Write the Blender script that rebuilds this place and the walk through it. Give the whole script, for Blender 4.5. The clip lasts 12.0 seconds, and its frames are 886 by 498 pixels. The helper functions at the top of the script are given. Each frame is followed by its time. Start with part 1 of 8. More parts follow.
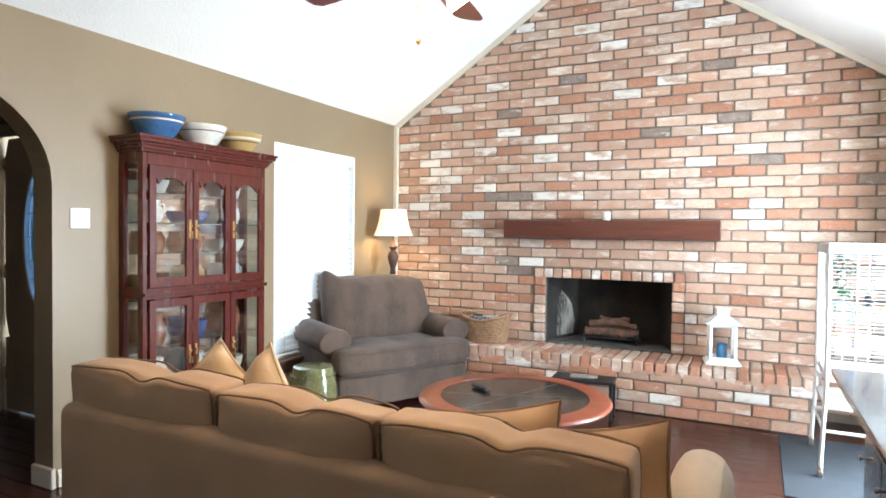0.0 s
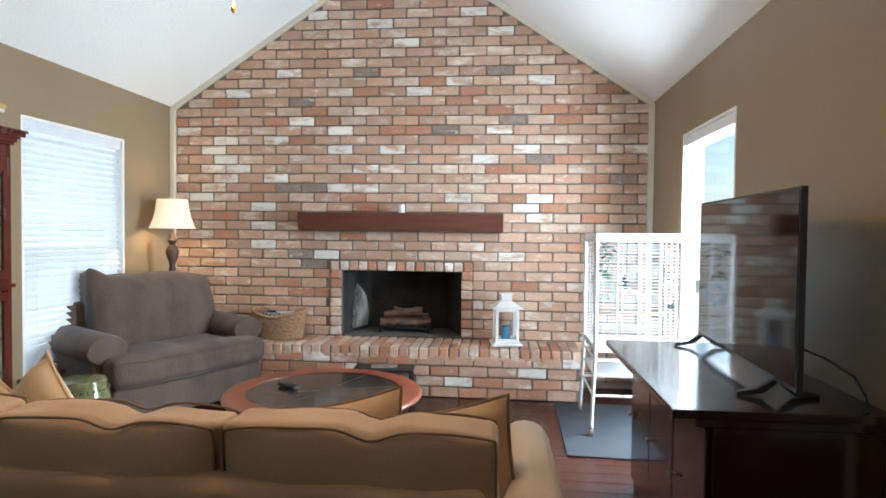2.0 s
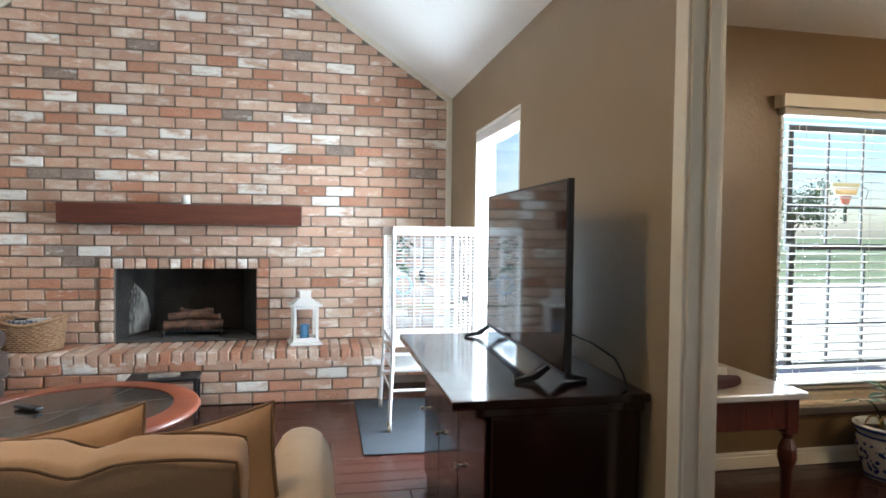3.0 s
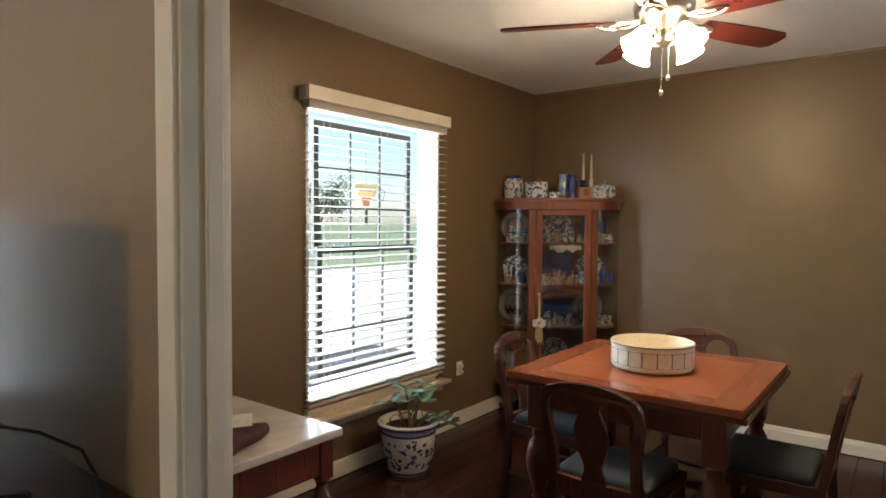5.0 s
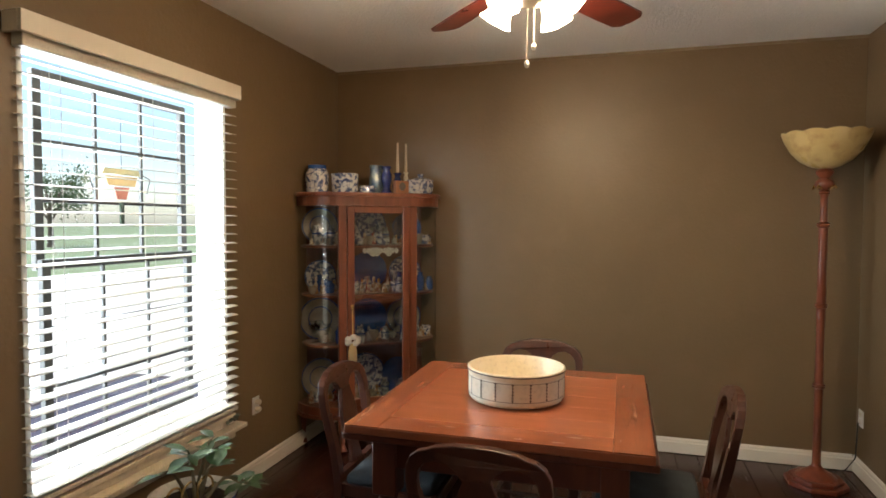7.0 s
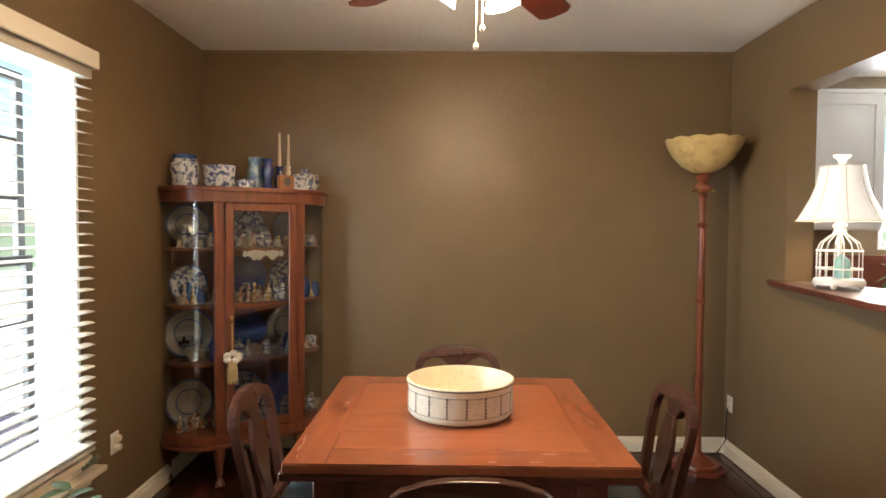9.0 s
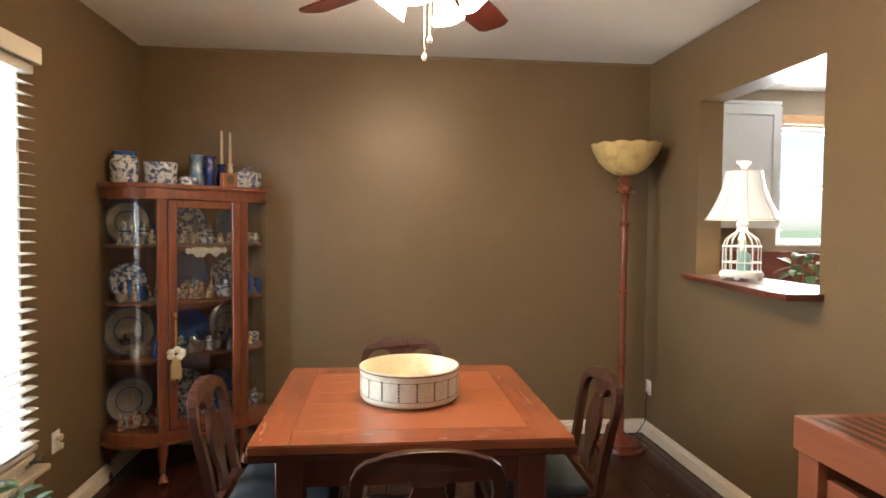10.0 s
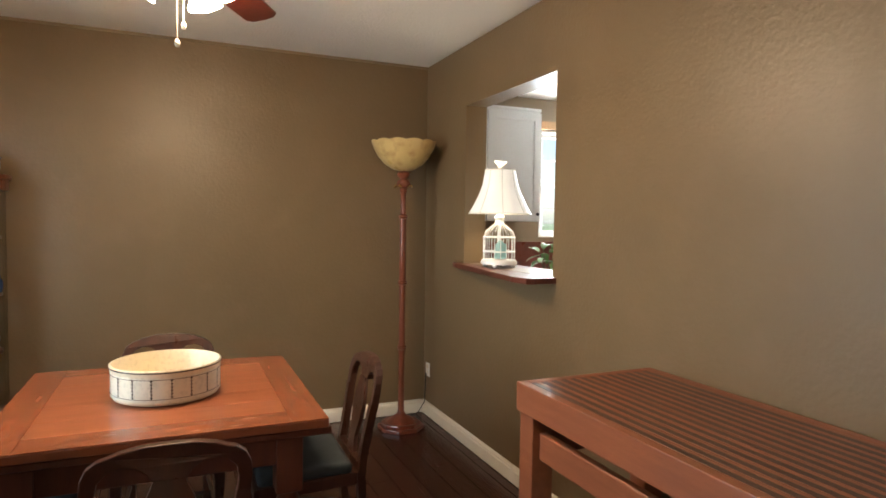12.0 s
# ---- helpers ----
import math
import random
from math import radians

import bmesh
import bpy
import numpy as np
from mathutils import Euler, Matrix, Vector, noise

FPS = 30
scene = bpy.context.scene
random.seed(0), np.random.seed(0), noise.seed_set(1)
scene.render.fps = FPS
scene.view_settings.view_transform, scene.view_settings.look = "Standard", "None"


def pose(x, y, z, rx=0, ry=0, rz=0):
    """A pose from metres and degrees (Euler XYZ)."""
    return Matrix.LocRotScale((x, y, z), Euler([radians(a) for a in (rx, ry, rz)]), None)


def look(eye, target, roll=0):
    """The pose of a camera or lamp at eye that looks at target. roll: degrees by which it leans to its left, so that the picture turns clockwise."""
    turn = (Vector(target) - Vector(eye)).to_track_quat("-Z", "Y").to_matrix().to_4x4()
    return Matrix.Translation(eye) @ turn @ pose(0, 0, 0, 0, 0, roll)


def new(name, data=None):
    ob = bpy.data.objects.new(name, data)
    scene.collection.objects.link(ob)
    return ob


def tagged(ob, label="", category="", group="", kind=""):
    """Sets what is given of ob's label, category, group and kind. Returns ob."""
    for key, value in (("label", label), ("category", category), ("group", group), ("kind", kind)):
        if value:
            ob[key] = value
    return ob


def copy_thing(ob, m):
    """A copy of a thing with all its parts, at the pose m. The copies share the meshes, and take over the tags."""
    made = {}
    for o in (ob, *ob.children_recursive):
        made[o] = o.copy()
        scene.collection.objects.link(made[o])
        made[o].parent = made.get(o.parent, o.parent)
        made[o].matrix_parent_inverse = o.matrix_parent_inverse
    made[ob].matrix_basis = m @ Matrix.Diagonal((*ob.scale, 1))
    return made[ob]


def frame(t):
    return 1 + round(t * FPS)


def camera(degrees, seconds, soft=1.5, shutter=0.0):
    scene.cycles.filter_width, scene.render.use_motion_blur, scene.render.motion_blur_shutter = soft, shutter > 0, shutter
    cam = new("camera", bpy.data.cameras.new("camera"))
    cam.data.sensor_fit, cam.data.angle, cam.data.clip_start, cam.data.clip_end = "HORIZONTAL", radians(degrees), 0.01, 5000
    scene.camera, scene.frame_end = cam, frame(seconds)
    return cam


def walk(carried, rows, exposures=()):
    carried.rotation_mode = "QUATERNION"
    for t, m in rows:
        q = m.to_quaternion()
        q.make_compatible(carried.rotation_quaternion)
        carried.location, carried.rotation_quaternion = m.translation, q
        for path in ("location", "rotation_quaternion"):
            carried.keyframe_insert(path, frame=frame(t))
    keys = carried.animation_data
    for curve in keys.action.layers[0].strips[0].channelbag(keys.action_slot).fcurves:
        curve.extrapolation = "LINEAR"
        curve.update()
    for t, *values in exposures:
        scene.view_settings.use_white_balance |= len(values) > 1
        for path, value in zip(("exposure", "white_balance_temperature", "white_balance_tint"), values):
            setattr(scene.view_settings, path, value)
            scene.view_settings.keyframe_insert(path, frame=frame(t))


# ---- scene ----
cam = camera(71.7, 12.0, soft=1.7)
PATH = [
    (0, (-0.137, -0.647, 1.361), (-1.035, 1.14, 1.311), 0.7),
    (0.5, (-0.249, -0.629, 1.375), (-0.991, 1.227, 1.32), 0.8),
    (1, (-0.325, -0.636, 1.37), (-0.917, 1.274, 1.316), 0.7),
    (1.5, (-0.363, -0.659, 1.358), (-0.8, 1.292, 1.305), 0.7),
    (2, (-0.34, -0.654, 1.328), (-0.539, 1.335, 1.273), 0.6),
    (2.4, (-0.313, -0.597, 1.317), (-0.296, 1.402, 1.261), 0.8),
    (2.5, (-0.285, -0.587, 1.31), (-0.209, 1.411, 1.254), 0.7),
    (3, (-0.21, -0.507, 1.307), (0.186, 1.453, 1.248), 0.7),
    (3.5, (-0.127, -0.429, 1.325), (0.603, 1.432, 1.268), 0.7),
    (3.7, (-0.091, -0.371, 1.335), (0.779, 1.429, 1.278), 0.8),
    (5.3, (0.311, 0.077, 1.398), (1.986, 1.165, 1.313), 0.4),
    (5.5, (0.354, 0.114, 1.409), (2.074, 1.13, 1.321), 0.5),
    (6, (0.453, 0.288, 1.421), (2.265, 1.131, 1.331), 0.6),
    (6.5, (0.564, 0.44, 1.403), (2.444, 1.115, 1.319), 0.3),
    (7, (0.738, 0.56, 1.398), (2.656, 1.121, 1.313), 0.2),
    (8.8, (0.93, 0.955, 1.386), (2.927, 1.041, 1.31), 0.5),
    (9, (0.924, 0.967, 1.378), (2.922, 0.991, 1.306), 0.4),
    (9.5, (0.855, 1.001, 1.371), (2.852, 0.91, 1.298), 0.5),
    (10, (0.772, 1.039, 1.376), (2.76, 0.834, 1.299), 0.5),
    (10.5, (0.706, 1.035, 1.369), (2.678, 0.708, 1.293), 0.5),
    (11, (0.666, 0.992, 1.36), (2.605, 0.509, 1.277), 0.6),
    (11.5, (0.641, 0.942, 1.367), (2.532, 0.296, 1.276), 0.6),
    (12, (0.64, 0.895, 1.374), (2.472, 0.099, 1.281), 0.8),
]
EXPOSURES = [(0.0, 1.2, 5700, 4), (1.5, 0.74, 5650, 4), (2.5, 0.56, 5650, 4), (3.7, 0.58, 5700, 4), (5.3, 0.58, 5950, 6), (7.0, 0.68, 6050, 6), (9.0, 1.05, 6100, 8), (10.0, 1.07, 6000, 8), (12.0, 0.90, 6000, 6)]
walk(cam, [(t, look(eye, target, roll)) for t, eye, target, roll in PATH], EXPOSURES)

# ---- world, sun, large lights ----
world = bpy.data.worlds.new("World")
scene.world = world
world.use_nodes = True
_nt = world.node_tree
_sky = _nt.nodes.new("ShaderNodeTexSky")
_sky.sky_type = "NISHITA"
_sky.sun_disc = False
_sky.sun_elevation = radians(73.7)
_sky.sun_rotation = radians(329)
_nt.nodes["Background"].inputs["Strength"].default_value = 0.15
_nt.links.new(_sky.outputs[0], _nt.nodes["Background"].inputs["Color"])

sun = tagged(new("sun", bpy.data.lights.new("sun", "SUN")), kind="structure")
sun.data.energy, sun.data.angle, sun.data.color = 5.0, radians(0.5), (1, 0.95, 0.88)
sun.matrix_world = look((-3.0, 7.0, 20.0), (0, 2, 0))


def area(name, at, to, w, h, power, color=(1, 1, 1)):
    li = bpy.data.lights.new(name, "AREA")
    li.shape, li.size, li.size_y, li.energy, li.color = "RECTANGLE", w, h, power, color
    ob = new(name, li)
    ob.matrix_world = look(at, to)
    return tagged(ob, kind="structure")


area("daylight_foyer", (-4.65, 2.35, 1.4), (-4.5, 0, 1.0), 0.5, 1.0, 45, (0.85, 0.93, 1.0))
# daylight entering at each window opening; the rear one is an added fill
area("daylight_window_west", (-3.62, 3.44, 1.25), (0, 3.44, 1.0), 1.0, 1.7, 7, (0.86, 0.94, 1.0))
area("daylight_window_east", (1.25, 3.32, 1.2), (0, 3.4, 1.25), 1.0, 1.9, 180, (0.92, 0.97, 1.0))
area("daylight_window_dining", (2.80, 2.95, 1.32), (3.75, 0, 0.85), 1.15, 1.6, 66, (0.9, 0.97, 1.0))
# fill lamp added behind the camera to lift the sofa's back
area("daylight_window_rear", (-1.55, -2.65, 1.5), (-1.5, 2, 0.9), 1.7, 1.3, 4, (1.0, 0.94, 0.86))
area("daylight_window_kitchen", (5.45, -2.7, 1.75), (3, -2.0, 1.2), 1.5, 1.0, 140, (1, 0.98, 0.94))


def bulb(name, at, power, color=(1.0, 0.72, 0.45), r=0.03):
    li = bpy.data.lights.new(name, "POINT")
    li.energy, li.color, li.shadow_soft_size = power, color, r
    ob = new(name, li)
    ob.location = at
    return tagged(ob, kind="structure")

# ---- materials ----
def mat(name, c1, c2=None, rough=0.5, metal=0.0, scale=8.0, stretch=(1, 1, 1), fine=60.0, bump=0.1, bump_scale=None,
        rough_var=0.08, spec=0.5, coat=0.0, c3=None, per_piece=0.0, sheen=0.0, contrast=(0.3, 0.7), wash=None):
    """Two-scale procedural surface: large mottling from c1 to c2, fine grain of c3, and relief."""
    m = bpy.data.materials.new(name)
    m.use_nodes = True
    nt = m.node_tree
    n, l = nt.nodes, nt.links
    b = n["Principled BSDF"]
    c2 = c2 or tuple(v * 0.8 for v in c1)
    co = n.new("ShaderNodeTexCoord")
    mp = n.new("ShaderNodeMapping")
    mp.inputs["Scale"].default_value = stretch
    l.new(co.outputs["Object"], mp.inputs["Vector"])
    vec = mp.outputs["Vector"]
    if per_piece:
        oi = n.new("ShaderNodeObjectInfo")
        ge = n.new("ShaderNodeNewGeometry")
        ad = n.new("ShaderNodeMath")
        ad.operation = "ADD"
        l.new(oi.outputs["Random"], ad.inputs[0])
        l.new(ge.outputs["Random Per Island"], ad.inputs[1])
        fr = n.new("ShaderNodeMath")
        fr.operation = "FRACT"
        l.new(ad.outputs[0], fr.inputs[0])
        sc = n.new("ShaderNodeVectorMath")
        sc.operation = "SCALE"
        sc.inputs[0].default_value = (37, 19, 53)
        l.new(fr.outputs[0], sc.inputs["Scale"])
        va = n.new("ShaderNodeVectorMath")
        l.new(vec, va.inputs[0])
        l.new(sc.outputs[0], va.inputs[1])
        vec = va.outputs[0]
    n1 = n.new("ShaderNodeTexNoise")
    n1.inputs["Scale"].default_value = scale
    n1.inputs["Detail"].default_value = 4
    l.new(vec, n1.inputs["Vector"])
    n2 = n.new("ShaderNodeTexNoise")
    n2.inputs["Scale"].default_value = fine
    n2.inputs["Detail"].default_value = 3
    l.new(vec, n2.inputs["Vector"])
    r1 = n.new("ShaderNodeMapRange")
    r1.inputs["From Min"].default_value, r1.inputs["From Max"].default_value = contrast
    l.new(n1.outputs["Fac"], r1.inputs["Value"])
    mx = n.new("ShaderNodeMix")
    mx.data_type = "RGBA"
    mx.inputs["A"].default_value, mx.inputs["B"].default_value = (*c1, 1), (*c2, 1)
    l.new(r1.outputs["Result"], mx.inputs["Factor"])
    col = mx.outputs["Result"]
    m3 = n.new("ShaderNodeMix")
    m3.data_type = "RGBA"
    r2 = n.new("ShaderNodeMapRange")
    r2.inputs["From Min"].default_value, r2.inputs["From Max"].default_value = 0.5, 0.8
    l.new(n2.outputs["Fac"], r2.inputs["Value"])
    l.new(r2.outputs["Result"], m3.inputs["Factor"])
    l.new(col, m3.inputs["A"])
    m3.inputs["B"].default_value = (*(c3 or tuple(v * 0.75 for v in c1)), 1)
    col = m3.outputs["Result"]
    if wash:
        tone, lo_, hi_, wscale = wash
        n5 = n.new("ShaderNodeTexNoise")
        n5.inputs["Scale"].default_value = wscale
        n5.inputs["Detail"].default_value = 6
        n5.inputs["Roughness"].default_value = 0.65
        m5 = n.new("ShaderNodeMapping")
        m5.inputs["Scale"].default_value = (0.6, 1, 1.6)
        l.new(vec, m5.inputs["Vector"])
        l.new(m5.outputs["Vector"], n5.inputs["Vector"])
        r5, x5 = n.new("ShaderNodeMapRange"), n.new("ShaderNodeMix")
        r5.inputs["From Min"].default_value, r5.inputs["From Max"].default_value = lo_, hi_
        x5.data_type = "RGBA"
        l.new(n5.outputs["Fac"], r5.inputs["Value"])
        l.new(r5.outputs["Result"], x5.inputs["Factor"])
        l.new(col, x5.inputs["A"])
        x5.inputs["B"].default_value = (*tone, 1)
        col = x5.outputs["Result"]
    if per_piece:
        hs = n.new("ShaderNodeHueSaturation")
        mr = n.new("ShaderNodeMapRange")
        mr.inputs["To Min"].default_value, mr.inputs["To Max"].default_value = 1 - per_piece, 1 + per_piece
        l.new(fr.outputs[0], mr.inputs["Value"])
        l.new(mr.outputs["Result"], hs.inputs["Value"])
        l.new(col, hs.inputs["Color"])
        col = hs.outputs["Color"]
    l.new(col, b.inputs["Base Color"])
    rr = n.new("ShaderNodeMapRange")
    rr.inputs["To Min"].default_value, rr.inputs["To Max"].default_value = max(0.02, rough - rough_var), min(1, rough + rough_var)
    l.new(n1.outputs["Fac"], rr.inputs["Value"])
    l.new(rr.outputs["Result"], b.inputs["Roughness"])
    b.inputs["Metallic"].default_value = metal
    b.inputs["Specular IOR Level"].default_value = spec
    b.inputs["Coat Weight"].default_value = coat
    b.inputs["Sheen Weight"].default_value = sheen
    if bump:
        bp = n.new("ShaderNodeBump")
        bp.inputs["Strength"].default_value = bump
        bp.inputs["Distance"].default_value = 0.01
        if bump_scale:
            n4 = n.new("ShaderNodeTexNoise")
            n4.inputs["Scale"].default_value = bump_scale
            n4.inputs["Detail"].default_value = 4
            l.new(vec, n4.inputs["Vector"])
            l.new(n4.outputs["Fac"], bp.inputs["Height"])
        else:
            l.new(n2.outputs["Fac"], bp.inputs["Height"])
        l.new(bp.outputs["Normal"], b.inputs["Normal"])
    return m


def glass(name, tint=(1, 1, 1), rough=0.0, mirror=0.1):
    """Thin pane: clear, with a gloss that grows at a slant."""
    m = bpy.data.materials.new(name)
    m.use_nodes = True
    nt = m.node_tree
    n, l = nt.nodes, nt.links
    n.remove(n["Principled BSDF"])
    tr, gl, mx, lw = (n.new(k) for k in ("ShaderNodeBsdfTransparent", "ShaderNodeBsdfGlossy", "ShaderNodeMixShader", "ShaderNodeLayerWeight"))
    lw.inputs["Blend"].default_value = 0.5
    pw, fr = n.new("ShaderNodeMath"), n.new("ShaderNodeMath")
    pw.operation, fr.operation = "POWER", "MULTIPLY_ADD"
    pw.inputs[1].default_value, fr.inputs[1].default_value, fr.inputs[2].default_value = 5, 0.9, mirror * 0.35
    l.new(lw.outputs["Facing"], pw.inputs[0])
    l.new(pw.outputs[0], fr.inputs[0])
    tr.inputs["Color"].default_value = (*tint, 1)
    gl.inputs["Roughness"].default_value = rough
    l.new(fr.outputs[0], mx.inputs[0])
    l.new(tr.outputs[0], mx.inputs[1])
    l.new(gl.outputs[0], mx.inputs[2])
    l.new(mx.outputs[0], n["Material Output"].inputs["Surface"])
    return m


def glow(name, color, strength, base=(0.9, 0.88, 0.8)):
    m = bpy.data.materials.new(name)
    m.use_nodes = True
    b = m.node_tree.nodes["Principled BSDF"]
    b.inputs["Base Color"].default_value = (*base, 1)
    b.inputs["Emission Color"].default_value = (*color, 1)
    b.inputs["Emission Strength"].default_value = strength
    b.inputs["Roughness"].default_value = 0.4
    return m


M_WALL = mat("tan_wall_paint", (0.28, 0.212, 0.132), (0.25, 0.188, 0.114), rough=0.42, scale=1.2, fine=5, c3=(0.26, 0.197, 0.12), bump=0.11, bump_scale=45, rough_var=0.05)
M_WALL_D = mat("olive_brown_dining_paint", (0.166, 0.112, 0.057), (0.149, 0.100, 0.050), rough=0.42, scale=1.1, fine=5, c3=(0.172, 0.114, 0.060), bump=0.16, bump_scale=55, rough_var=0.05, spec=0.42)
M_CEIL = mat("white_ceiling_texture", (0.86, 0.86, 0.84), (0.83, 0.83, 0.81), rough=0.85, scale=1.5, fine=90, c3=(0.82, 0.82, 0.80), bump=0.5, bump_scale=70)
M_TRIM = mat("cream_trim_paint", (0.72, 0.68, 0.58), (0.66, 0.62, 0.52), rough=0.4, scale=3, fine=80, c3=(0.69, 0.65, 0.55), bump=0.03)
M_WHITE = mat("white_paint", (0.80, 0.80, 0.78), (0.76, 0.76, 0.74), rough=0.4, scale=4, fine=60, c3=(0.74, 0.74, 0.72), bump=0.04)
M_FLOOR = mat("dark_red_wood_floor", (0.050, 0.015, 0.010), (0.029, 0.009, 0.006), rough=0.24, scale=3, stretch=(1, 9, 1), fine=25, c3=(0.035, 0.01, 0.007), bump=0.06, per_piece=0.25)
M_GAP = mat("floor_joint", (0.02, 0.009, 0.007), rough=0.6, bump=0)
M_MORTAR = mat("grey_mortar", (0.25, 0.205, 0.165), (0.15, 0.12, 0.095), rough=0.95, scale=6, fine=140, bump=0.6)
M_BRICK = mat("orange_pink_brick", (0.50, 0.31, 0.22), (0.53, 0.375, 0.28), rough=0.85, scale=9, fine=110, c3=(0.40, 0.24, 0.17), bump=0.5, bump_scale=60, per_piece=0.15, contrast=(0.4, 0.65), wash=((0.74, 0.69, 0.63), 0.55, 0.72, 7))
M_BRICK_R = mat("deep_red_brick", (0.46, 0.215, 0.13), (0.47, 0.27, 0.18), rough=0.85, scale=9, fine=110, c3=(0.26, 0.12, 0.08), bump=0.5, bump_scale=60, per_piece=0.15, wash=((0.74, 0.69, 0.63), 0.62, 0.74, 8))
M_BRICK_W = mat("whitewashed_brick", (0.50, 0.33, 0.24), (0.55, 0.42, 0.33), rough=0.85, scale=11, fine=90, c3=(0.42, 0.28, 0.2), bump=0.5, bump_scale=60, per_piece=0.08, contrast=(0.4, 0.7), wash=((0.80, 0.78, 0.74), 0.36, 0.52, 8))
M_BRICK_G = mat("burnt_grey_brick", (0.24, 0.19, 0.16), (0.36, 0.27, 0.215), rough=0.85, scale=10, fine=100, c3=(0.40, 0.35, 0.31), bump=0.6, bump_scale=60, per_piece=0.12, contrast=(0.45, 0.75), wash=((0.62, 0.60, 0.57), 0.58, 0.66, 12))
M_BRICK_P = mat("pale_dusty_brick", (0.54, 0.385, 0.29), (0.60, 0.48, 0.385), rough=0.88, scale=8, fine=100, c3=(0.44, 0.28, 0.2), bump=0.5, bump_scale=60, per_piece=0.12, contrast=(0.42, 0.7), wash=((0.74, 0.69, 0.63), 0.50, 0.70, 7))
M_SOOT = mat("sooty_firebrick", (0.012, 0.011, 0.010), (0.055, 0.048, 0.042), rough=0.9, scale=4, fine=60, bump=0.4)
M_ASH = mat("pale_ash_stain", (0.42, 0.40, 0.36), (0.06, 0.055, 0.05), rough=0.95, scale=7, stretch=(1, 1, 0.35), contrast=(0.42, 0.6), bump=0.2)
M_MANTEL = mat("red_brown_mantel_wood", (0.13, 0.035, 0.02), (0.07, 0.02, 0.013), rough=0.38, scale=4, stretch=(0.6, 8, 8), fine=40, c3=(0.05, 0.015, 0.01), bump=0.12)
M_CHERRY = mat("cherry_cabinet_wood", (0.115, 0.018, 0.012), (0.065, 0.011, 0.008), rough=0.25, scale=5, stretch=(8, 8, 0.7), fine=45, c3=(0.05, 0.01, 0.008), bump=0.06, coat=0.3)
M_TABLE = mat("orange_brown_table_wood", (0.31, 0.097, 0.040), (0.23, 0.068, 0.028), rough=0.33, scale=4, stretch=(8, 0.7, 8), fine=40, c3=(0.25, 0.077, 0.032), bump=0.02, coat=0.15, rough_var=0.03)
M_TABLE_D = mat("dark_table_wood", (0.12, 0.034, 0.017), (0.07, 0.02, 0.012), rough=0.35, scale=5, stretch=(6, 6, 0.8), fine=40, bump=0.08)
M_CHAIRW = mat("dark_walnut_chair_wood", (0.068, 0.024, 0.014), (0.036, 0.013, 0.009), rough=0.3, scale=5, stretch=(6, 6, 0.8), fine=40, bump=0.08, coat=0.2)
M_OAK = mat("golden_oak_curio_wood", (0.20, 0.060, 0.026), (0.12, 0.036, 0.017), rough=0.32, scale=5, stretch=(8, 8, 0.6), fine=50, c3=(0.09, 0.028, 0.013), bump=0.1, coat=0.15)
M_CONSOLE = mat("espresso_console_wood", (0.020, 0.006, 0.005), (0.012, 0.004, 0.003), rough=0.16, scale=3, stretch=(1, 6, 1), fine=30, bump=0.02, coat=0.25, rough_var=0.03)
M_SOFA = mat("camel_microfibre", (0.38, 0.235, 0.128), (0.325, 0.197, 0.104), rough=0.85, scale=4, fine=240, c3=(0.30, 0.18, 0.095), bump=0.12, sheen=0.15)
M_SOFA_D = mat("brown_piping_cord", (0.20, 0.115, 0.058), rough=0.8, fine=300, bump=0.2)
M_PILLOW = mat("light_tan_weave", (0.50, 0.36, 0.22), (0.44, 0.31, 0.18), rough=0.9, scale=6, fine=260, bump=0.3, sheen=0.2)
M_ARMFAB = mat("sand_arm_fabric", (0.45, 0.35, 0.24), (0.40, 0.30, 0.2), rough=0.9, scale=5, fine=260, bump=0.2, sheen=0.2)
M_TAUPE = mat("taupe_chenille", (0.105, 0.071, 0.053), (0.055, 0.037, 0.029), rough=0.9, scale=5, stretch=(1, 1, 0.35), fine=140, c3=(0.12, 0.08, 0.06), bump=0.4, sheen=0.1, contrast=(0.38, 0.62))
M_BLACK = mat("black_plastic", (0.012, 0.012, 0.013), rough=0.5, fine=200, bump=0.05)
M_SCREEN = mat("tv_glass_black", (0.006, 0.006, 0.007), (0.005, 0.005, 0.006), rough=0.07, scale=2, bump=0, rough_var=0.01, coat=0.0, spec=0.18)
M_BRASS = mat("aged_brass", (0.62, 0.42, 0.17), (0.45, 0.28, 0.1), rough=0.28, metal=1.0, scale=20, bump=0.05)
M_NICKEL = mat("brushed_nickel", (0.55, 0.5, 0.42), (0.45, 0.4, 0.33), rough=0.3, metal=1.0, scale=20, bump=0.05)
M_SASH = mat("dark_bronze_sash", (0.03, 0.028, 0.025), rough=0.45, bump=0.02)
M_BLIND = mat("cream_blind_slat", (0.56, 0.53, 0.46), (0.52, 0.49, 0.42), rough=0.45, scale=5, fine=80, bump=0.03)
M_BLINDW = mat("white_blind_slat", (0.72, 0.75, 0.78), (0.68, 0.71, 0.74), rough=0.5, scale=5, fine=80, bump=0.03)
M_GLASS = glass("window_glass")
M_CABGLASS = glass("cabinet_glass", (0.95, 0.97, 0.97), 0.01, 0.34)
M_MAT = mat("blue_grey_mat", (0.030, 0.036, 0.046), (0.02, 0.025, 0.031), rough=0.95, scale=3, fine=180, c3=(0.05, 0.057, 0.07), bump=0.6)
M_WICKER = mat("pale_wicker", (0.40, 0.25, 0.14), (0.22, 0.12, 0.06), rough=0.8, scale=30, fine=120, bump=0.4)
